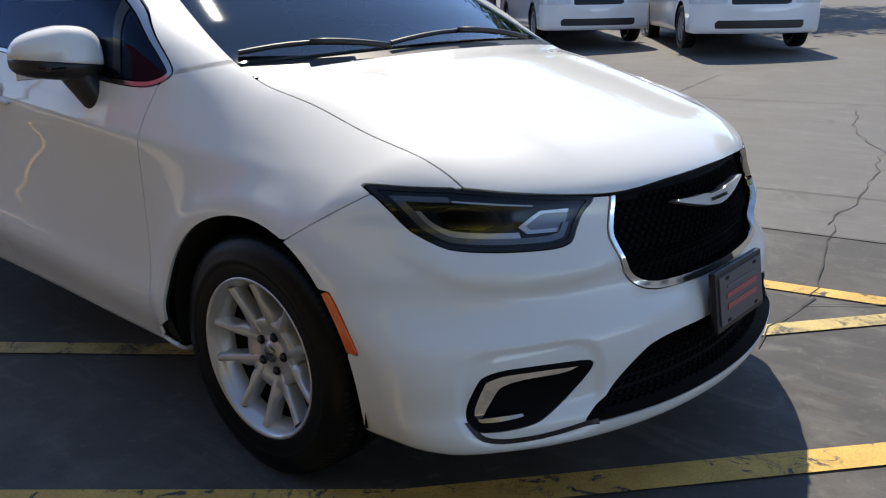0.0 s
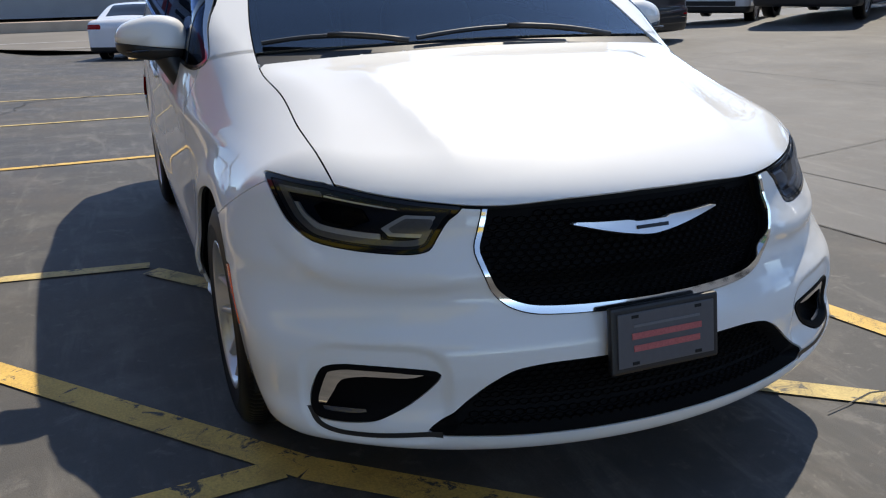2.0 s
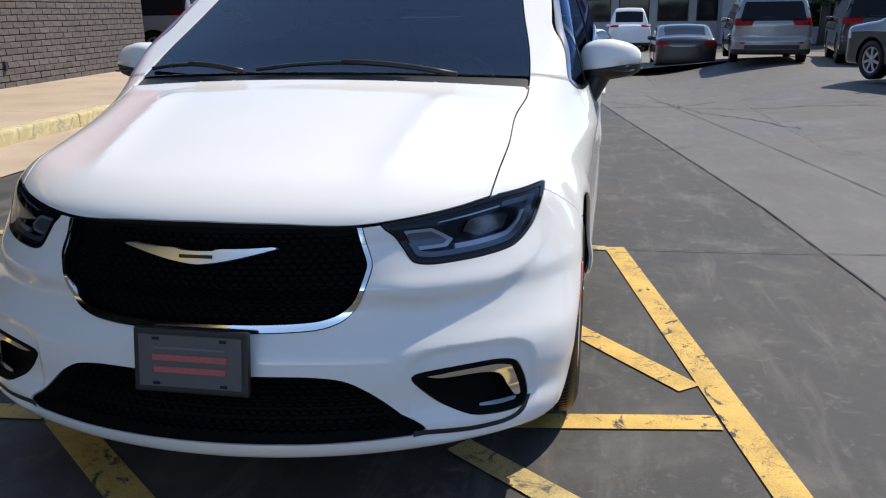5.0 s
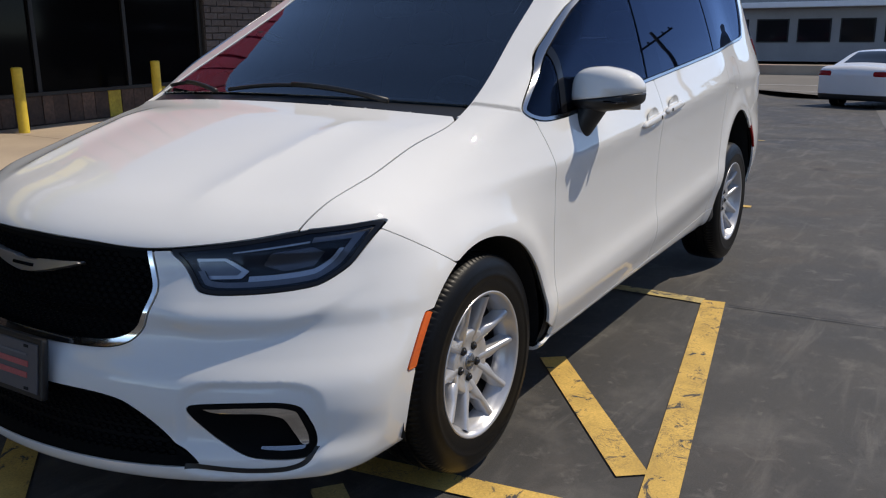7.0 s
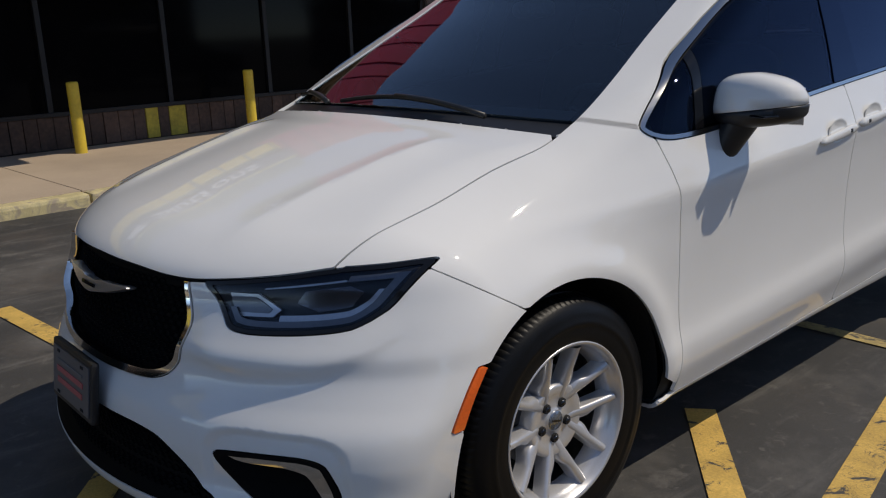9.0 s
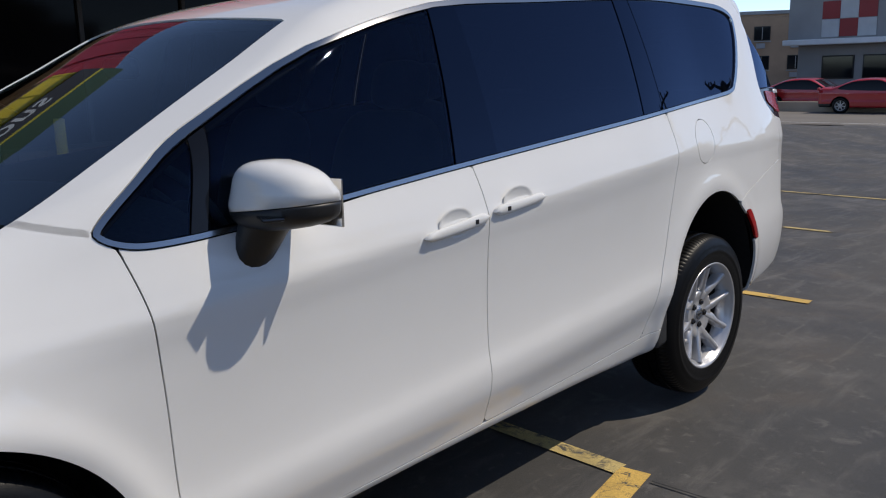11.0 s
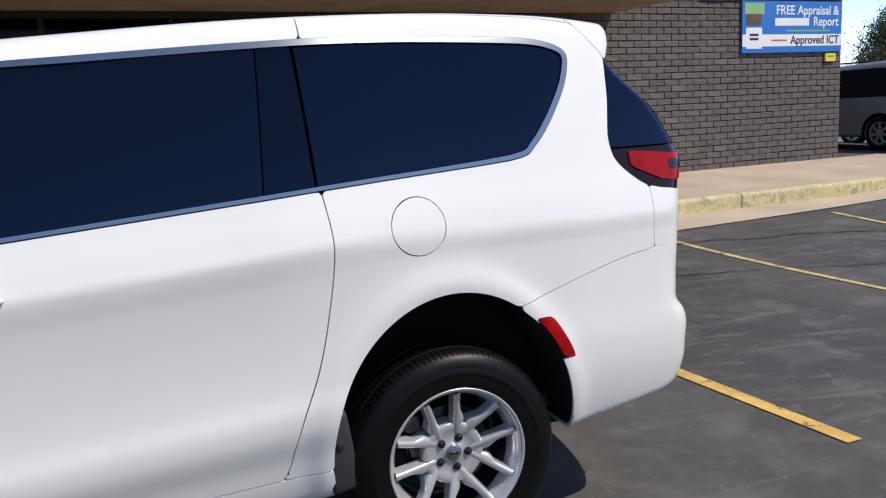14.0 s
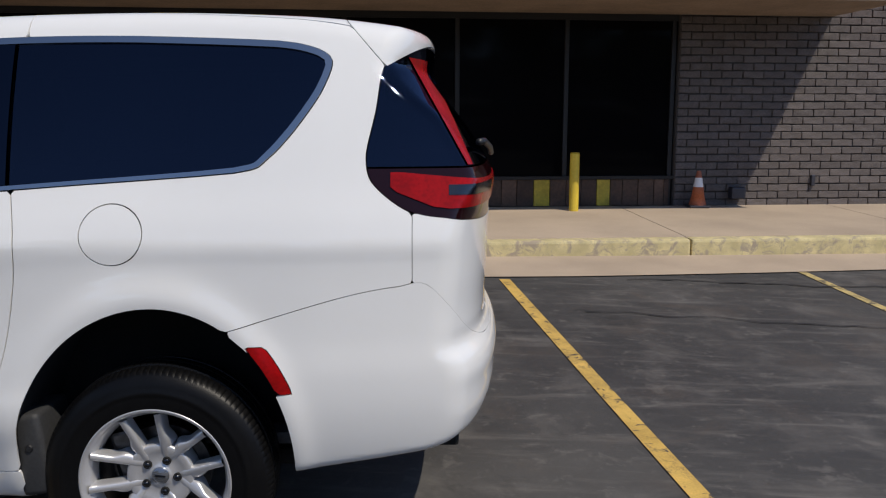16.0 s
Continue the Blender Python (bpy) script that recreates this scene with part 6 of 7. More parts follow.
    def arch(q):
        return np.maximum(r + 0.055 - np.hypot(q[:, 0] - wb, q[:, 2] - r), r + 0.055 - np.hypot(q[:, 0] + wb, q[:, 2] - r))

    def tails(q):
        z0 = k["lampz"] + 0.16
        if k["back"]:
            run = np.clip((q[:, 0] + L - 0.12) / 0.50, 0, 1)
            return np.minimum.reduce([-q[:, 0] - (L - 0.60), q[:, 2] - (1.00 + 0.09 * run), 1.185 - 0.02 * run - q[:, 2], np.abs(q[:, 1]) - (0.46 + 0.35 * np.maximum(0, 1.16 - q[:, 2]))])
        return np.minimum.reduce([-q[:, 0] - (L - 0.28), q[:, 2] - z0, z0 + (0.24 if kind != "sedan" else 0.12) - q[:, 2], np.abs(q[:, 1]) - 0.52])

    def heads(q):
        return np.minimum.reduce([q[:, 0] - (L - 0.45), q[:, 2] - (k["lampz"] - 0.02), k["lampz"] + 0.12 - q[:, 2], np.abs(q[:, 1]) - 0.50])

    def mouth(q):
        a = np.minimum.reduce([q[:, 0] - (L - 0.4), q[:, 2] - (k["lampz"] - 0.03), k["lampz"] + 0.10 - q[:, 2], 0.44 - np.abs(q[:, 1])])
        b2 = np.minimum.reduce([q[:, 0] - (L - 0.4), q[:, 2] - 0.34, 0.46 - q[:, 2], 0.66 - np.abs(q[:, 1])])
        return np.maximum(a, b2)

    def skirt(q):
        return np.minimum(0.40 - q[:, 2], -q[:, 0] - (L - 0.6))
    cuts = (side, shield, back, arch, tails, heads, mouth, skirt)
    out = {}

    def take(f):
        a, b2 = keep(p, t, f)
        return mesh_of(kind, a, b2, None, True)
    out["body"] = take(lambda q: np.minimum.reduce([-f(q) for f in cuts]))
    for nm, f in (("side_glass", lambda q: np.minimum(side(q), q[:, 1])), ("side_glass_right", lambda q: np.minimum(side(q), -q[:, 1])), ("windshield", shield), ("rear_glass", back), ("tail_lamp", lambda q: np.minimum(tails(q), q[:, 1])), ("tail_lamp_right", lambda q: np.minimum(tails(q), -q[:, 1])), ("headlight", lambda q: np.minimum(heads(q), q[:, 1])), ("headlight_right", lambda q: np.minimum(heads(q), -q[:, 1])), ("grille", mouth), ("rear_skirt", skirt)):
        out[nm] = take(lambda q, f=f: np.minimum(f(q), -arch(q)))
    out["dims"] = (L, W, wb, r)
    return out


KINDS = {k: vehicle_kind(k) for k in ("van", "suv", "sedan", "pickup")}
HEADLENS = mat("headlight_lens", (0.55, 0.57, 0.6), 0.1, coat=1.0, grain=0.1, scale=40)
FARRIM = mat("far_rim", (0.42, 0.42, 0.43), 0.35, metal=0.8, grain=0.1, scale=40)


def far_wheel_meshes(r):
    tyre = bpy.data.meshes.new("tyre")
    b = lathe([(r * 0.66, -0.09), (r * 0.72, -0.105), (r * 0.95, -0.105), (r, -0.08), (r, 0.08), (r * 0.95, 0.105), (r * 0.72, 0.105), (r * 0.66, 0.09)], 32, "y")
    b.to_mesh(tyre)
    b.free()
    tyre.materials.append(RUBBER)
    tyre.shade_smooth()
    b = lathe([(r * 0.68, 0.07), (r * 0.66, 0.095), (r * 0.60, 0.085), (r * 0.58, 0.02)], 32, "y")
    for i in range(7):
        s = box(r * 0.15, 0.025, r * 0.56, (0, 0.075, r * 0.36), 0.004)
        bmesh.ops.rotate(s, verts=s.verts[:], cent=(0, 0, 0), matrix=Matrix.Rotation(2 * math.pi * i / 7, 3, "Y"))
        tmp = bpy.data.meshes.new("tmp")
        s.to_mesh(tmp)
        s.free()
        b.from_mesh(tmp)
        bpy.data.meshes.remove(tmp)
    lathe([(0.0, 0.095), (r * 0.16, 0.09), (r * 0.18, 0.06)], 20, "y", b)
    rim = bpy.data.meshes.new("rim")
    b.to_mesh(rim)
    b.free()
    rim.materials.append(FARRIM)
    b = lathe([(0.0, 0.02), (r * 0.66, 0.02)], 24, "y")
    hub = bpy.data.meshes.new("drum")
    b.to_mesh(hub)
    b.free()
    hub.materials.append(LINER)
    return tyre, rim, hub


FARWHEEL = {k: far_wheel_meshes(v["dims"][3]) for k, v in KINDS.items()}


def vehicle(kind, name, x, y, heading, paint, label, category, group="parked vehicles", z=None, plate=None):
    """A parked vehicle at (x, y), its nose towards heading degrees."""
    d = KINDS[kind]
    L, W, wb, r = d["dims"]
    car = thing(name, label, category, pose(x, y, lift(x, y) + 0.008 if z is None else z, 0, 0, heading), group)
    for nm, m in (("body", paint), ("side_glass", VGLASS), ("side_glass_right", VGLASS), ("windshield", VGLASS), ("rear_glass", VGLASS), ("tail_lamp", RED), ("tail_lamp_right", RED), ("headlight", HEADLENS), ("headlight_right", HEADLENS), ("grille", BLACK), ("rear_skirt", BLACK)):
        me = d[nm].copy()
        me.materials.clear()
        me.materials.append(m)
        part(nm.replace("_right", ""), me, None, car)
    part("underside", box(2 * L - 0.9, 2 * W - 0.35, 0.25, (0, 0, 0.40), 0.05), LINER, car)
    for sx in (-1, 1):
        for sy in (-1, 1):
            w = part("wheel", FARWHEEL[kind][2], None, car, m=pose(sx * wb, sy * (W - 0.12), r, 0, 0, 0 if sy > 0 else 180))
            part("tyre", FARWHEEL[kind][0], None, w)
            part("rim", FARWHEEL[kind][1], None, w)
    for sy in (-1, 1):
        part("door_mirror", blob(0.06, 0.10, 0.07, (wb - 0.72 if kind != "sedan" else 0.62, sy * (W + 0.05), 1.10 if kind != "sedan" else 0.97), 0.7, 14, 8), paint, car, "", True)
        for hx in (0.05, -0.95 if kind != "pickup" else 0.0):
            part("door_handle", box(0.18, 0.03, 0.028, (hx, sy * (W + 0.005), 0.93 if kind != "sedan" else 0.80), 0.01), paint, car)
    if kind in ("van", "suv"):
        sp = box(0.30, 1.30, 0.045, (-L + 0.40, 0, 1.70 if kind == "van" else 1.71), 0.018, None)
        part("roof_spoiler", sp, paint, car, "", True)
        part("stop_lamp", box(0.02, 0.34, 0.025, (-L + 0.245, 0, 1.695), 0.006), RED, car)
        part("tailgate_handle", box(0.03, 0.62, 0.055, (-L + 0.055, 0, 0.955), 0.012), BLACK, car)
        part("plate_recess", box(0.02, 0.50, 0.17, (-L + 0.03, 0, 0.83), 0.012), paint, car)
        part("wiper", box(0.015, 0.42, 0.02, (-L + 0.06, 0.12, 1.21), 0.005), BLACK, car)
        part("badge", lathe([(0.0, 0.012), (0.035, 0.012), (0.042, 0.0)], 16, "x"), FARRIM, car, m=pose(-L + 0.045, 0, 1.06, 0, 0, 180))
        part("bumper_insert", box(0.03, 1.36, 0.10, (-L - 0.045, 0, 0.46), 0.015), BLACK, car)
        for sy in (-1, 1):
            part("reflector", box(0.03, 0.16, 0.035, (-L + 0.005, sy * 0.70, 0.56), 0.008), RED, car)
            part("roof_rail", tube([(-L + 0.75, sy * 0.66, 1.70), (-L + 0.95, sy * 0.655, 1.765), (0.1, sy * 0.65, 1.765), (0.3, sy * 0.65, 1.70)], 0.018, 8), BLACK, car, "", True)
    if plate:
        part("plate_blank", box(0.02, 0.56, 0.40, (-L - 0.075, 0, 0.42), 0.01), plate, car, "blank grey plate panel")
    return car


PLATEGREY = mat("plate_grey", (0.16, 0.16, 0.165), 0.6, grain=0.08, scale=30)
# row beyond the building's end, tails towards the lot
for x, y, h, c, kind, lb in ((-15.46, -11.11, 274, SILVERCAR, "van", "silver minivan parked tail out beside the shop"), (-18.25, -11.5, 272, REDCAR, "suv", "red minivan parked tail out in the row"),
                             (-20.25, -11.5, 271, GREYCAR, "van", "dark grey minivan parked tail out in the row"), (-22.45, -11.2, 270, MAROON, "suv", "maroon sport utility vehicle parked tail out in the row")):
    vehicle(kind, "parked_minivan" if kind == "van" else "parked_suv", x, y, h, c, lb, "car", plate=PLATEGREY)
vehicle("sedan", "parked_sedan", -21.5, 0.15, 160, WHITECAR, "white sedan parked at the edge of the street", "car")
vehicle("van", "parked_minivan", -11.05, 7.07, 200, GREYCAR, "charcoal minivan parked in the concrete lane", "minivan")
vehicle("van", "parked_minivan", -3.2, 12.8, 308, WHITECAR, "white minivan facing the lot", "minivan")
vehicle("van", "parked_minivan", -6.4, 12.8, 316, WHITECAR, "white minivan facing the lot in the shade", "minivan")
vehicle("sedan", "parked_sedan", 0.5, 14.6, 295, WHITECAR, "white car facing the lot", "car")
vehicle("pickup", "parked_pickup", -10.4, 13.7, 122, REDCAR, "dark red pickup truck parked tail out", "pickup truck")
vehicle("suv", "parked_suv", -12.8, 12.8, 128, WHITECAR, "white sport utility vehicle parked tail out", "car")
vehicle("van", "parked_minivan", -22.0, 5.4, 176, GOLDCAR, "pewter minivan parked tail towards the lot", "minivan")
vehicle("suv", "parked_suv", -21.0, 8.0, 172, BLACKCAR, "black off-road vehicle parked in the row", "car")
vehicle("sedan", "parked_sedan", -25.5, 3.4, 180, BLACKCAR, "black sedan parked in the row", "car")
vehicle("sedan", "parked_sedan", -36.0, -9.0, 90, BRIGHTRED, "red car parked across the street", "car")
vehicle("suv", "parked_suv", -37.0, -15.6, 45, GREYCAR, "dark sport utility vehicle across the street", "car")
vehicle("sedan", "parked_sedan", -37.5, -12.4, 90, BRIGHTRED, "bright red car across the street", "car")
vehicle("pickup", "parked_pickup", -40.5, 2.0, 180, WHITECAR, "white work truck across the street", "pickup truck")

# ---------------------------------------------------------------- street and far side
ROAD = mat("street", (0.17, 0.155, 0.135), 0.85, grain=0.15, scale=50, stain=0.15, stain_scale=0.4)
PALE = mat("pale_render", (0.34, 0.33, 0.32), 0.8, grain=0.08, scale=20, stain=0.12, stain_scale=0.6)
TILERED = mat("tile_red", (0.32, 0.025, 0.025), 0.5, stain=0.08, stain_scale=2)
TILEWHITE = mat("tile_white", (0.55, 0.55, 0.54), 0.5, stain=0.08, stain_scale=2)
GREYWALL = mat("grey_wall", (0.30, 0.30, 0.31), 0.8, grain=0.1, scale=20, stain=0.12, stain_scale=0.6)
TANWALL = mat("tan_brick_wall", (0.40, 0.26, 0.17), 0.85, grain=0.15, scale=30, stain=0.15, stain_scale=0.8)
BARK = mat("bark", (0.06, 0.045, 0.035), 0.9, grain=0.35, scale=25, bump=0.4, bump_scale=40)
STEELPOLE = mat("pole_wood", (0.09, 0.075, 0.065), 0.85, grain=0.25, scale=20)
road = tagged(drape([(-36, -300), (-22.8, -300), (-22.8, 300), (-36, 300)], ROAD, "road", 0.02, 6.0), "pale worn street beyond the lot", "road", kind="structure")
for x in (-25.2, -29.0):
    ob = drape([(x - 0.06, -120), (x + 0.06, -120), (x + 0.06, 120), (x - 0.06, 120)], TILEWHITE, "painted_line", 0.032, 6.0)
    tagged(ob, "pale lane line on the street", "road marking", "lane lines", "structure")
ob = part("kerb", box(0.6, 46, 0.45, (-36.4, -24, lift(-36, -24) + 0.22), 0.04), WALKWAY)
tagged(ob, "low tan kerb wall across the street", "kerb", kind="structure")


def diner():
    """A long flat-roofed eatery with a chequered fascia."""
    x, z0 = -47.0, lift(-47, -15) + 0.2
    b = thing("diner", "pale flat-roofed diner with red and white checks", "building", kind="structure")
    part("wall", box(8, 30, 3.0, (x - 4, -2, z0 + 1.5)), PALE, b)
    part("fascia", box(9, 31, 2.6, (x - 4.2, -2, z0 + 4.3), 0.03), PALE, b, "pale fascia")
    part("roof_edge", box(9.4, 31.4, 0.35, (x - 4.2, -2, z0 + 5.75), 0.04), GREYWALL, b)
    part("awning", box(1.0, 31, 0.30, (x + 0.55, -2, z0 + 3.0), 0.05), SIGNWHITE, b)
    for i in range(13):
        y0 = 11.0 - i * 2.15
        w = part("window", box(0.10, 1.7, 1.25, (x + 0.02, y0, z0 + 1.65), 0.02), FRAME, b, "dark window")
        part("pane", box(0.03, 1.56, 1.11, (x + 0.08, y0, z0 + 1.65)), VGLASS, w)
    for i in range(16):
        for j in range(2):
            m = TILERED if (i + j) % 2 else TILEWHITE
            part("tile", box(0.05, 0.92, 0.92, (x + 0.33, -15.2 + 0.94 * i + (0 if i < 3 else 5.2), z0 + 3.72 + 0.95 * j)), m, b)
    part("sign_shape", box(0.12, 3.2, 0.55, (x + 0.40, -9.6, z0 + 4.95), 0.08), FRAME, b, "dark sign shape")
    part("sign_shape", lathe([(0.0, 0.10), (0.55, 0.10), (0.60, 0.06), (0.60, 0.0)], 32, "x"), SIGNWHITE, b, "round clock sign", m=pose(x + 0.36, -9.6, z0 + 4.0))
    for s in (-1, 1):
        part("sign_wing", box(0.08, 0.9, 0.28, (x + 0.40, -9.6 + s * 1.05, z0 + 4.05), 0.05), FRAME, b)
    for y in (2,):
        part("roof_unit", box(1.2, 1.2, 0.8, (x - 3, y, z0 + 6.3), 0.05), GREYWALL, b)


diner()


def block(name, label, x, y, w, d, h, material, heading, rows, cols, z0=1.5, storey=2.9, coolers=False):
    b = thing(name, label, "building", pose(x, y, lift(x, y), 0, 0, heading), kind="structure")
    part("wall", box(d, w, h, (0, 0, h / 2), 0.02), material, b)
    part("roof_edge", box(d + 0.4, w + 0.4, 0.3, (0, 0, h + 0.15), 0.03), GREYWALL, b)
    for i in range(cols):
        for j in range(rows):
            yy, zz = -w / 2 + (i + 0.5) * w / cols, z0 + j * storey
            q = part("window", box(0.12, 1.35, 1.2, (d / 2, yy, zz), 0.02), FRAME, b, "dark window")
            part("pane", box(0.04, 1.2, 1.05, (d / 2 + 0.06, yy, zz)), VGLASS, q)
            part("sill", box(0.22, 1.5, 0.08, (d / 2 + 0.05, yy, zz - 0.68), 0.01), PALE, q)
            part("mullion", box(0.05, 0.05, 1.06, (d / 2 + 0.075, yy, zz)), PALE, q)
            if coolers:
                part("air_conditioner", box(0.30, 0.72, 0.44, (d / 2 + 0.1, yy - 0.1, zz - 1.06), 0.02), GREYWALL, b)


block("motel", "two-storey tan brick motel behind trees", -80, -28.1, 31, 12, 6.3, TANWALL, 27.6, 2, 11, 2.2, 2.5, True)
block("shop_row", "low grey commercial building across the street", -50, 22, 30, 10, 4.2, GREYWALL, 0, 1, 9)
block("shop_row", "low pale commercial building behind the lot", -14, 46, 44, 10, 4.5, PALE, 275, 1, 12)
block("shop_row", "low grey building behind the lot", 26, 30, 34, 10, 5.0, GREYWALL, 205, 1, 10)

# ---------------------------------------------------------------- trees and poles
def leaf_material(name, c):
    m = mat(name, c, 0.55, grain=0.3, scale=3, stain=0.4, stain_scale=0.9)
    nt = m.node_tree
    g = nt.nodes.new("ShaderNodeNewGeometry")
    r = nt.nodes.new("ShaderNodeMapRange")
    r.inputs[3].default_value, r.inputs[4].default_value = 0.55, 1.45
    nt.links.new(g.outputs["Random Per Island"], r.inputs[0])
    x = nt.nodes.new("ShaderNodeMix")
    x.data_type, x.blend_type = "RGBA", "MULTIPLY"
    x.inputs[0].default_value = 1
    b = nt.nodes["Principled BSDF"]
    src = b.inputs["Base Color"].links[0].from_socket
    nt.links.new(src, x.inputs[6])
    nt.links.new(r.outputs[0], x.inputs[7])
    nt.links.new(x.outputs[2], b.inputs["Base Color"])
    tl = nt.nodes.new("ShaderNodeBsdfTranslucent")
    nt.links.new(x.outputs[2], tl.inputs[0])
    mx = nt.nodes.new("ShaderNodeMixShader")
    mx.inputs[0].default_value = 0.3
    nt.links.new(b.outputs[0], mx.inputs[1])
    nt.links.new(tl.outputs[0], mx.inputs[2])
    nt.links.new(mx.outputs[0], nt.nodes["Material Output"].inputs[0])
    return m


LEAVES = leaf_material("green_leaves", (0.055, 0.095, 0.022))
DARKLEAVES = leaf_material("olive_leaves", (0.075, 0.068, 0.028))


def tree(x, y, h, spread, seed, leaves, label, count, low):
    """A tree whose crown starts at the share low of its height: clumps of small leaves round the limbs' ends."""
    rnd = random.Random(seed)
    gen = np.random.default_rng(seed)
    t = thing("tree", label, "tree", pose(x, y, lift(x, y)), "trees round the lot")
    trunk = tube([(0, 0, -0.1), (0.05, 0.02, h * 0.2), (0.0, 0.08, h * 0.42), (0.1, 0.0, h * 0.7)], h * 0.032, 10, (1.3, 1.0, 0.8, 0.35))
    part("trunk", trunk, BARK, t, "", True)
    mid_z, rz = h * (0.97 + low) / 2, h * (0.97 - low) / 2
    tips = []
    for i in range(10):
        a, s = 6.28 * (i + rnd.random()) / 10, rnd.uniform(0.6, 0.95)
        e = rnd.uniform(-0.6, 0.9)
        flat_r = spread * s * math.sqrt(1 - e * e)
        tip = Vector((math.cos(a) * flat_r, math.sin(a) * flat_r, mid_z + rz * e * s))
        z0 = min(h * rnd.uniform(0.2, 0.5), tip.z)
        part("limb", tube([(0.04, 0.03, z0), (tip.x * 0.5, tip.y * 0.5, (z0 + tip.z) / 2 + 0.15), tip], h * 0.011, 6, (1, 0.7, 0.3)), BARK, t, "", True)
        tips.append(tip)
    n = 90
    d = gen.normal(size=(n, 3))
    d /= np.linalg.norm(d, axis=1, keepdims=True)
    r = gen.uniform(0.25, 1.0, n) ** 0.5 * gen.uniform(0.80, 1.12, n)
    clumps = np.concatenate([d * r[:, None] * (spread, spread, rz) + (0, 0, mid_z), np.array([v[:] for v in tips])])
    size = gen.uniform(0.11, 0.21, len(clumps)) * spread
    pick = gen.integers(0, len(clumps), count)
    p = clumps[pick] + gen.normal(size=(count, 3)) * (1, 1, 0.75) * size[pick, None]
    half = gen.uniform(0.04, 0.085, count)[:, None] * (1 if count > 12000 else 1.9)
    a = gen.normal(size=(count, 3))
    a /= np.linalg.norm(a, axis=1, keepdims=True)
    b = np.cross(a, gen.normal(size=(count, 3)))
    b /= np.linalg.norm(b, axis=1, keepdims=True)
    v = np.stack([p - a * half, p + b * half * 0.6, p + a * half, p - b * half * 0.6], 1).reshape(-1, 3)
    tagged(part("crown", mesh_of("crown", v.tolist(), np.arange(4 * count).reshape(-1, 4).tolist()), leaves, t, "leafy crown"), kind="stuff")
    return t


# olive bushes and green trees across the street, then the trees farther round the lot
for i, (x, y, h, s, d, low) in enumerate(((-37.6, -29.6, 4.9, 2.3, 1, 0.1), (-37.9, -27.4, 5.6, 2.4, 1, 0.1), (-38.6, -25.4, 5.5, 2.3, 1, 0.1), (-40.0, -31.8, 6.6, 2.2, 0, 0.3), (-41.5, -29.4, 7.4, 2.2, 0, 0.3), (-42.5, -26.8, 6.6, 2.3, 0, 0.3),
                                          (-39.6, -23.0, 5.2, 2.0, 0, 0.12), (-38.6, -21.5, 6.3, 1.5, 0, 0.22), (-39.2, -20.4, 6.1, 1.6, 0, 0.25))):
    tree(x, y, h, s, 40 + i, DARKLEAVES if d else LEAVES, "olive brown leafy bush tree" if d else "dark green leafy tree", 22000, low)
for i, (x, y, h, s, d) in enumerate(((-44, 12, 7, 3, 0), (-43, 30, 8, 3.4, 1), (-22, 30, 7.5, 3.2, 0), (-6.5, 19.5, 7.5, 3.0, 0), (-12.5, 20.0, 8, 3.2, 1), (2.5, 21.5, 7.2, 3.0, 0), (14, 24, 8, 3.4, 1))):
    tree(x, y, h, s, 60 + i, DARKLEAVES if d else LEAVES, "olive green leafy tree" if d else "dark green leafy tree", 9000, 0.28)


def pole(x, y, h, arms, label):
    t = thing("utility_pole", label, "utility pole", pose(x, y, lift(x, y)), "utility poles")
    part("post", tube([(0, 0, -0.2), (0, 0, h)], 0.14, 12, (1.0, 0.7)), STEELPOLE, t, "", True)
    for z in arms:
        part("crossarm", box(0.1, 2.2, 0.12, (0, 0, z), 0.01), STEELPOLE, t)
        for y2 in (-0.95, -0.5, 0.5, 0.95):
            part("insulator", lathe([(0.05, 0.0), (0.06, 0.06), (0.03, 0.16), (0.0, 0.17)], 10), GREYWALL, t, m=pose(0, y2, z + 0.06))


pole(-37.3, -26.8, 11.5, (10.4, 7.7), "wooden utility pole with crossarms behind trees")
pole(-40.0, -20.5, 12.0, (10.8,), "tall wooden utility pole beside the motel")
pole(-48.5, -3.0, 9.5, (9.0,), "wooden utility pole behind the diner")
pole(-28.0, 10.0, 9.0, (8.4,), "wooden utility pole by the street")


def wire(a, b, sag):
    pts = [Vector(a).lerp(Vector(b), s) - Vector((0, 0, sag * 4 * s * (1 - s))) for s in np.linspace(0, 1, 14)]
    tagged(part("wire", tube(pts, 0.012, 5), BLACK), "thin black overhead wire", "wire", "overhead wires")


wire((-37.3, -26.8, 9.7), (-40.0, -20.5, 10.0), 0.2)
wire((-40.0, -20.5, 5.2), (-70.0, -16.0, 7.3), 0.4)
wire((-40.0, -20.5, 4.1), (-70.0, -16.0, 5.5), 0.4)

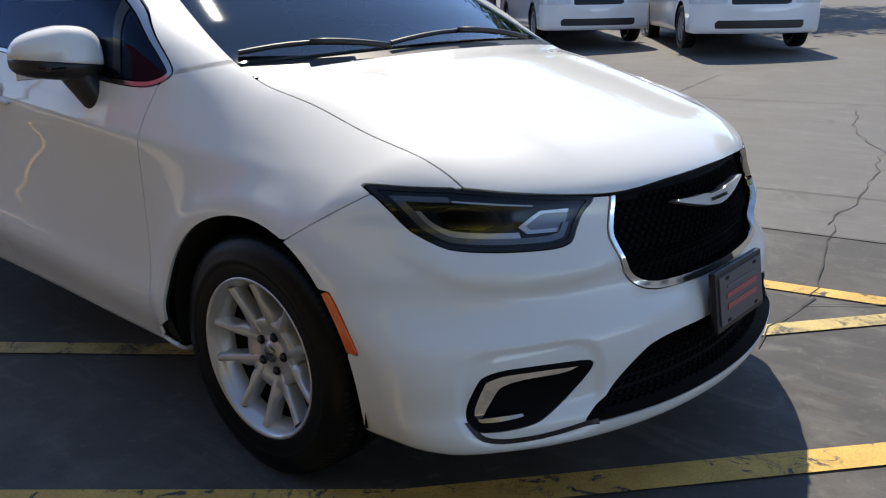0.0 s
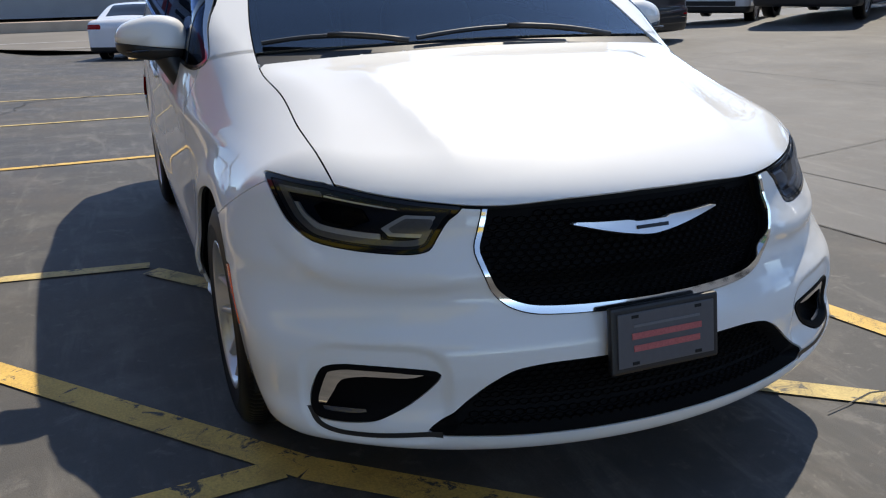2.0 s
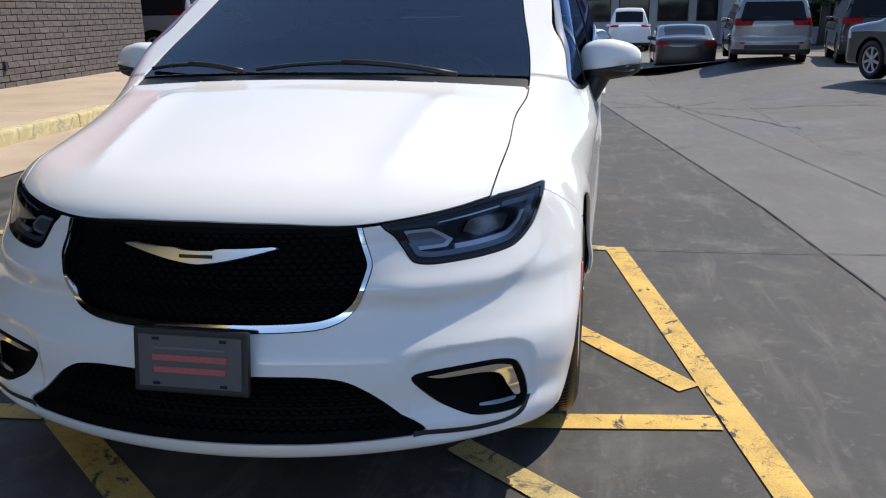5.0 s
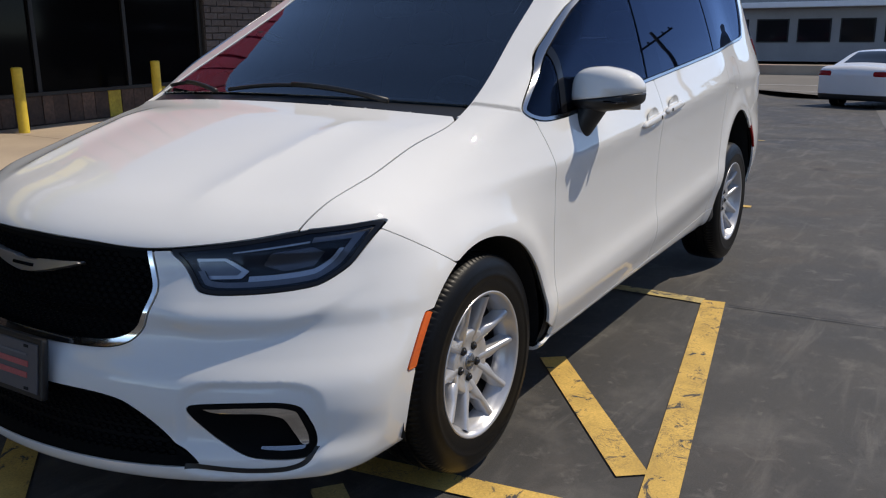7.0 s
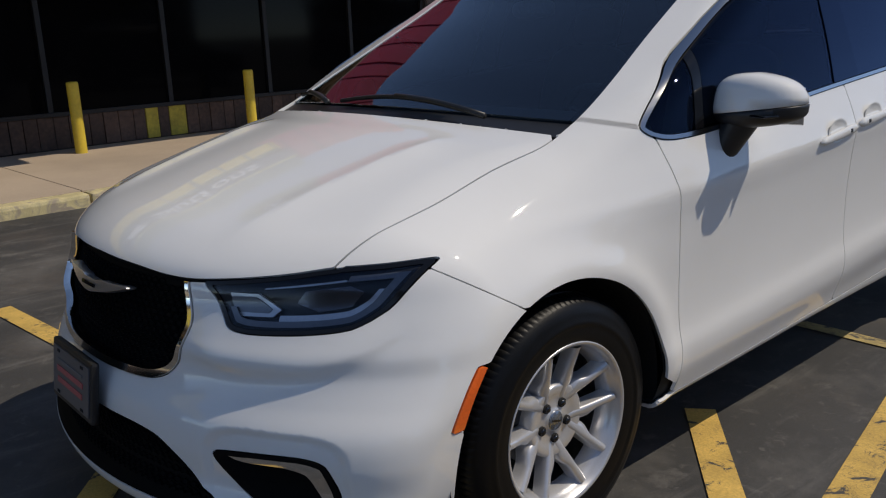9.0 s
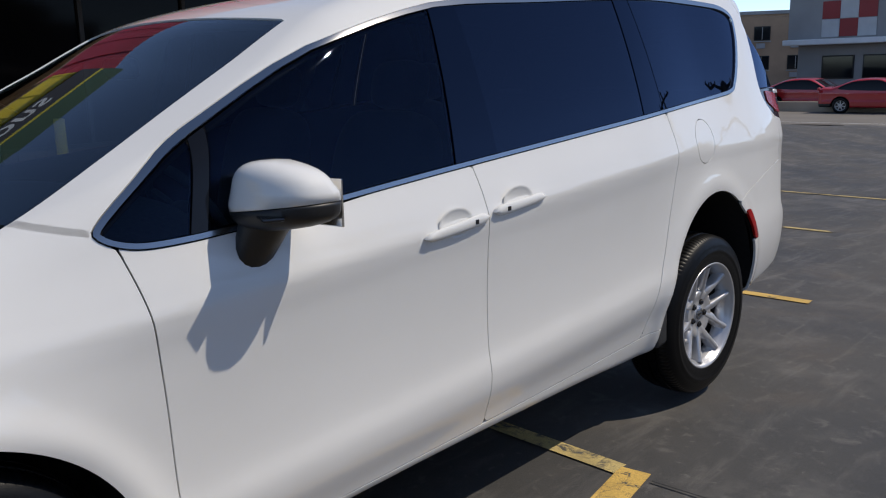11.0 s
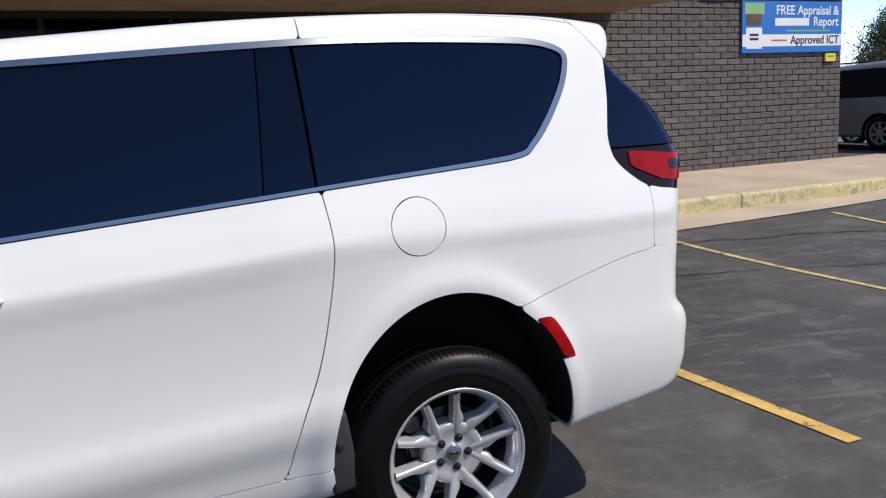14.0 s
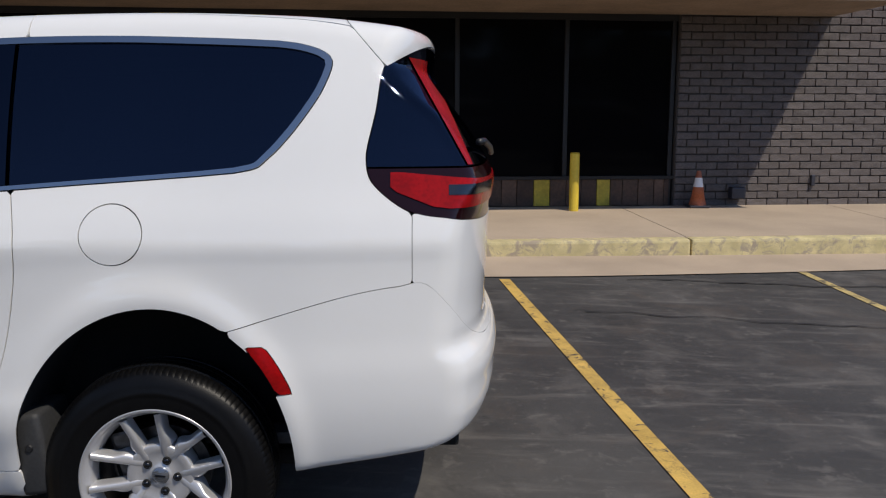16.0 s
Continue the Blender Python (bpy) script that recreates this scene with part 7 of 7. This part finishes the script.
# ---------------------------------------------------------------- bricks, last
def brick_mesh(w, h, d, rnd):
    """A rough-edged brick: no two sides quite straight, the lower edge overhanging a raked joint."""
    me = bpy.data.meshes.new("brick")
    b = bmesh.new()
    j = lambda a: rnd.uniform(-a, a)
    ring = []
    for i in range(4):
        ring.append((-w / 2 + w * i / 4, -h / 2))
    ring.append((w / 2, -h / 2))
    for i in range(4):
        ring.append((w / 2 - w * i / 4, h / 2))
    ring.append((-w / 2, h / 2))
    out = [(x + j(0.0025), y + j(0.0035)) for x, y in ring]
    f = [b.verts.new((x - math.copysign(0.005, x), y - math.copysign(0.006, y), j(0.0018))) for x, y in out]
    g = [b.verts.new((x, y, -0.005)) for x, y in out]
    k = [b.verts.new((x, y, -d)) for x, y in ring]
    mid = [b.verts.new((w * (i - 1) / 4, j(0.01), j(0.003))) for i in range(3)]
    m0, m1, m2 = mid
    for q in ((f[0], f[1], m0), (f[1], f[2], m1, m0), (f[2], f[3], m2, m1), (f[3], f[4], m2), (f[4], f[5], m2), (f[5], f[6], m2), (f[6], f[7], m1, m2), (f[7], f[8], m0, m1), (f[8], f[9], m0), (f[9], f[0], m0)):
        b.faces.new(q)
    for r, t in ((g, f), (k, g)):
        for i in range(10):
            b.faces.new((r[i], r[(i + 1) % 10], t[(i + 1) % 10], t[i]))
    b.to_mesh(me)
    b.free()
    me.materials.append(BRICK)
    return me


BW, BH = 0.298, 0.1025
rnd = random.Random(11)
whole = [brick_mesh(BW - 0.012, BH - 0.014, 0.05, rnd) for _ in range(8)]
halfb = [brick_mesh(BW / 2 - 0.012, BH - 0.014, 0.05, rnd) for _ in range(4)]
rest_v, rest_f = [], []
loose = 0
rowi = 0
z = 0.275
while z < 4.45:
    u = WALL_U0 + 0.01
    first = BW * (0.5, 1.0, 0.5, 1.0, 0.75, 1.0)[rowi % 6] < BW * 0.9
    sag, ph = rnd.uniform(0.001, 0.004), rnd.uniform(0, 6.28)
    while u < WALL_U1 - 0.02:
        w = BW / 2 if first else BW
        first = False
        if u + w > WALL_U1:
            w = BW / 2
            if u + w > WALL_U1 + 0.02:
                break
        uc, zc, out = u + w / 2, z + BH / 2 + sag * math.sin(u * 2.1 + ph), rnd.uniform(-0.003, 0.004)
        src = rnd.choice(whole) if w > BW * 0.75 else rnd.choice(halfb)
        m = wall_pose(uc, zc, out) @ Matrix.Rotation(rnd.uniform(-0.009, 0.009), 4, "Z") @ Matrix.Rotation(rnd.uniform(-0.05, 0.03), 4, "X")
        if loose < 300 and 4.2 < uc < 7.6 and 0.2 < zc < 2.5 and rnd.random() < 0.7:
            ob = new("brick", src)
            ob.parent = building
            ob.matrix_basis = m
            loose += 1
        else:
            k = len(rest_v)
            rest_v += [m @ v.co for v in src.vertices]
            rest_f += [[k + i for i in f.vertices] for f in src.polygons]
        u += w
    z += BH
    rowi += 1
tagged(part("brickwork", mesh_of("brickwork", rest_v, rest_f, BRICK), None, building, "grey painted bricks"), kind="stuff")
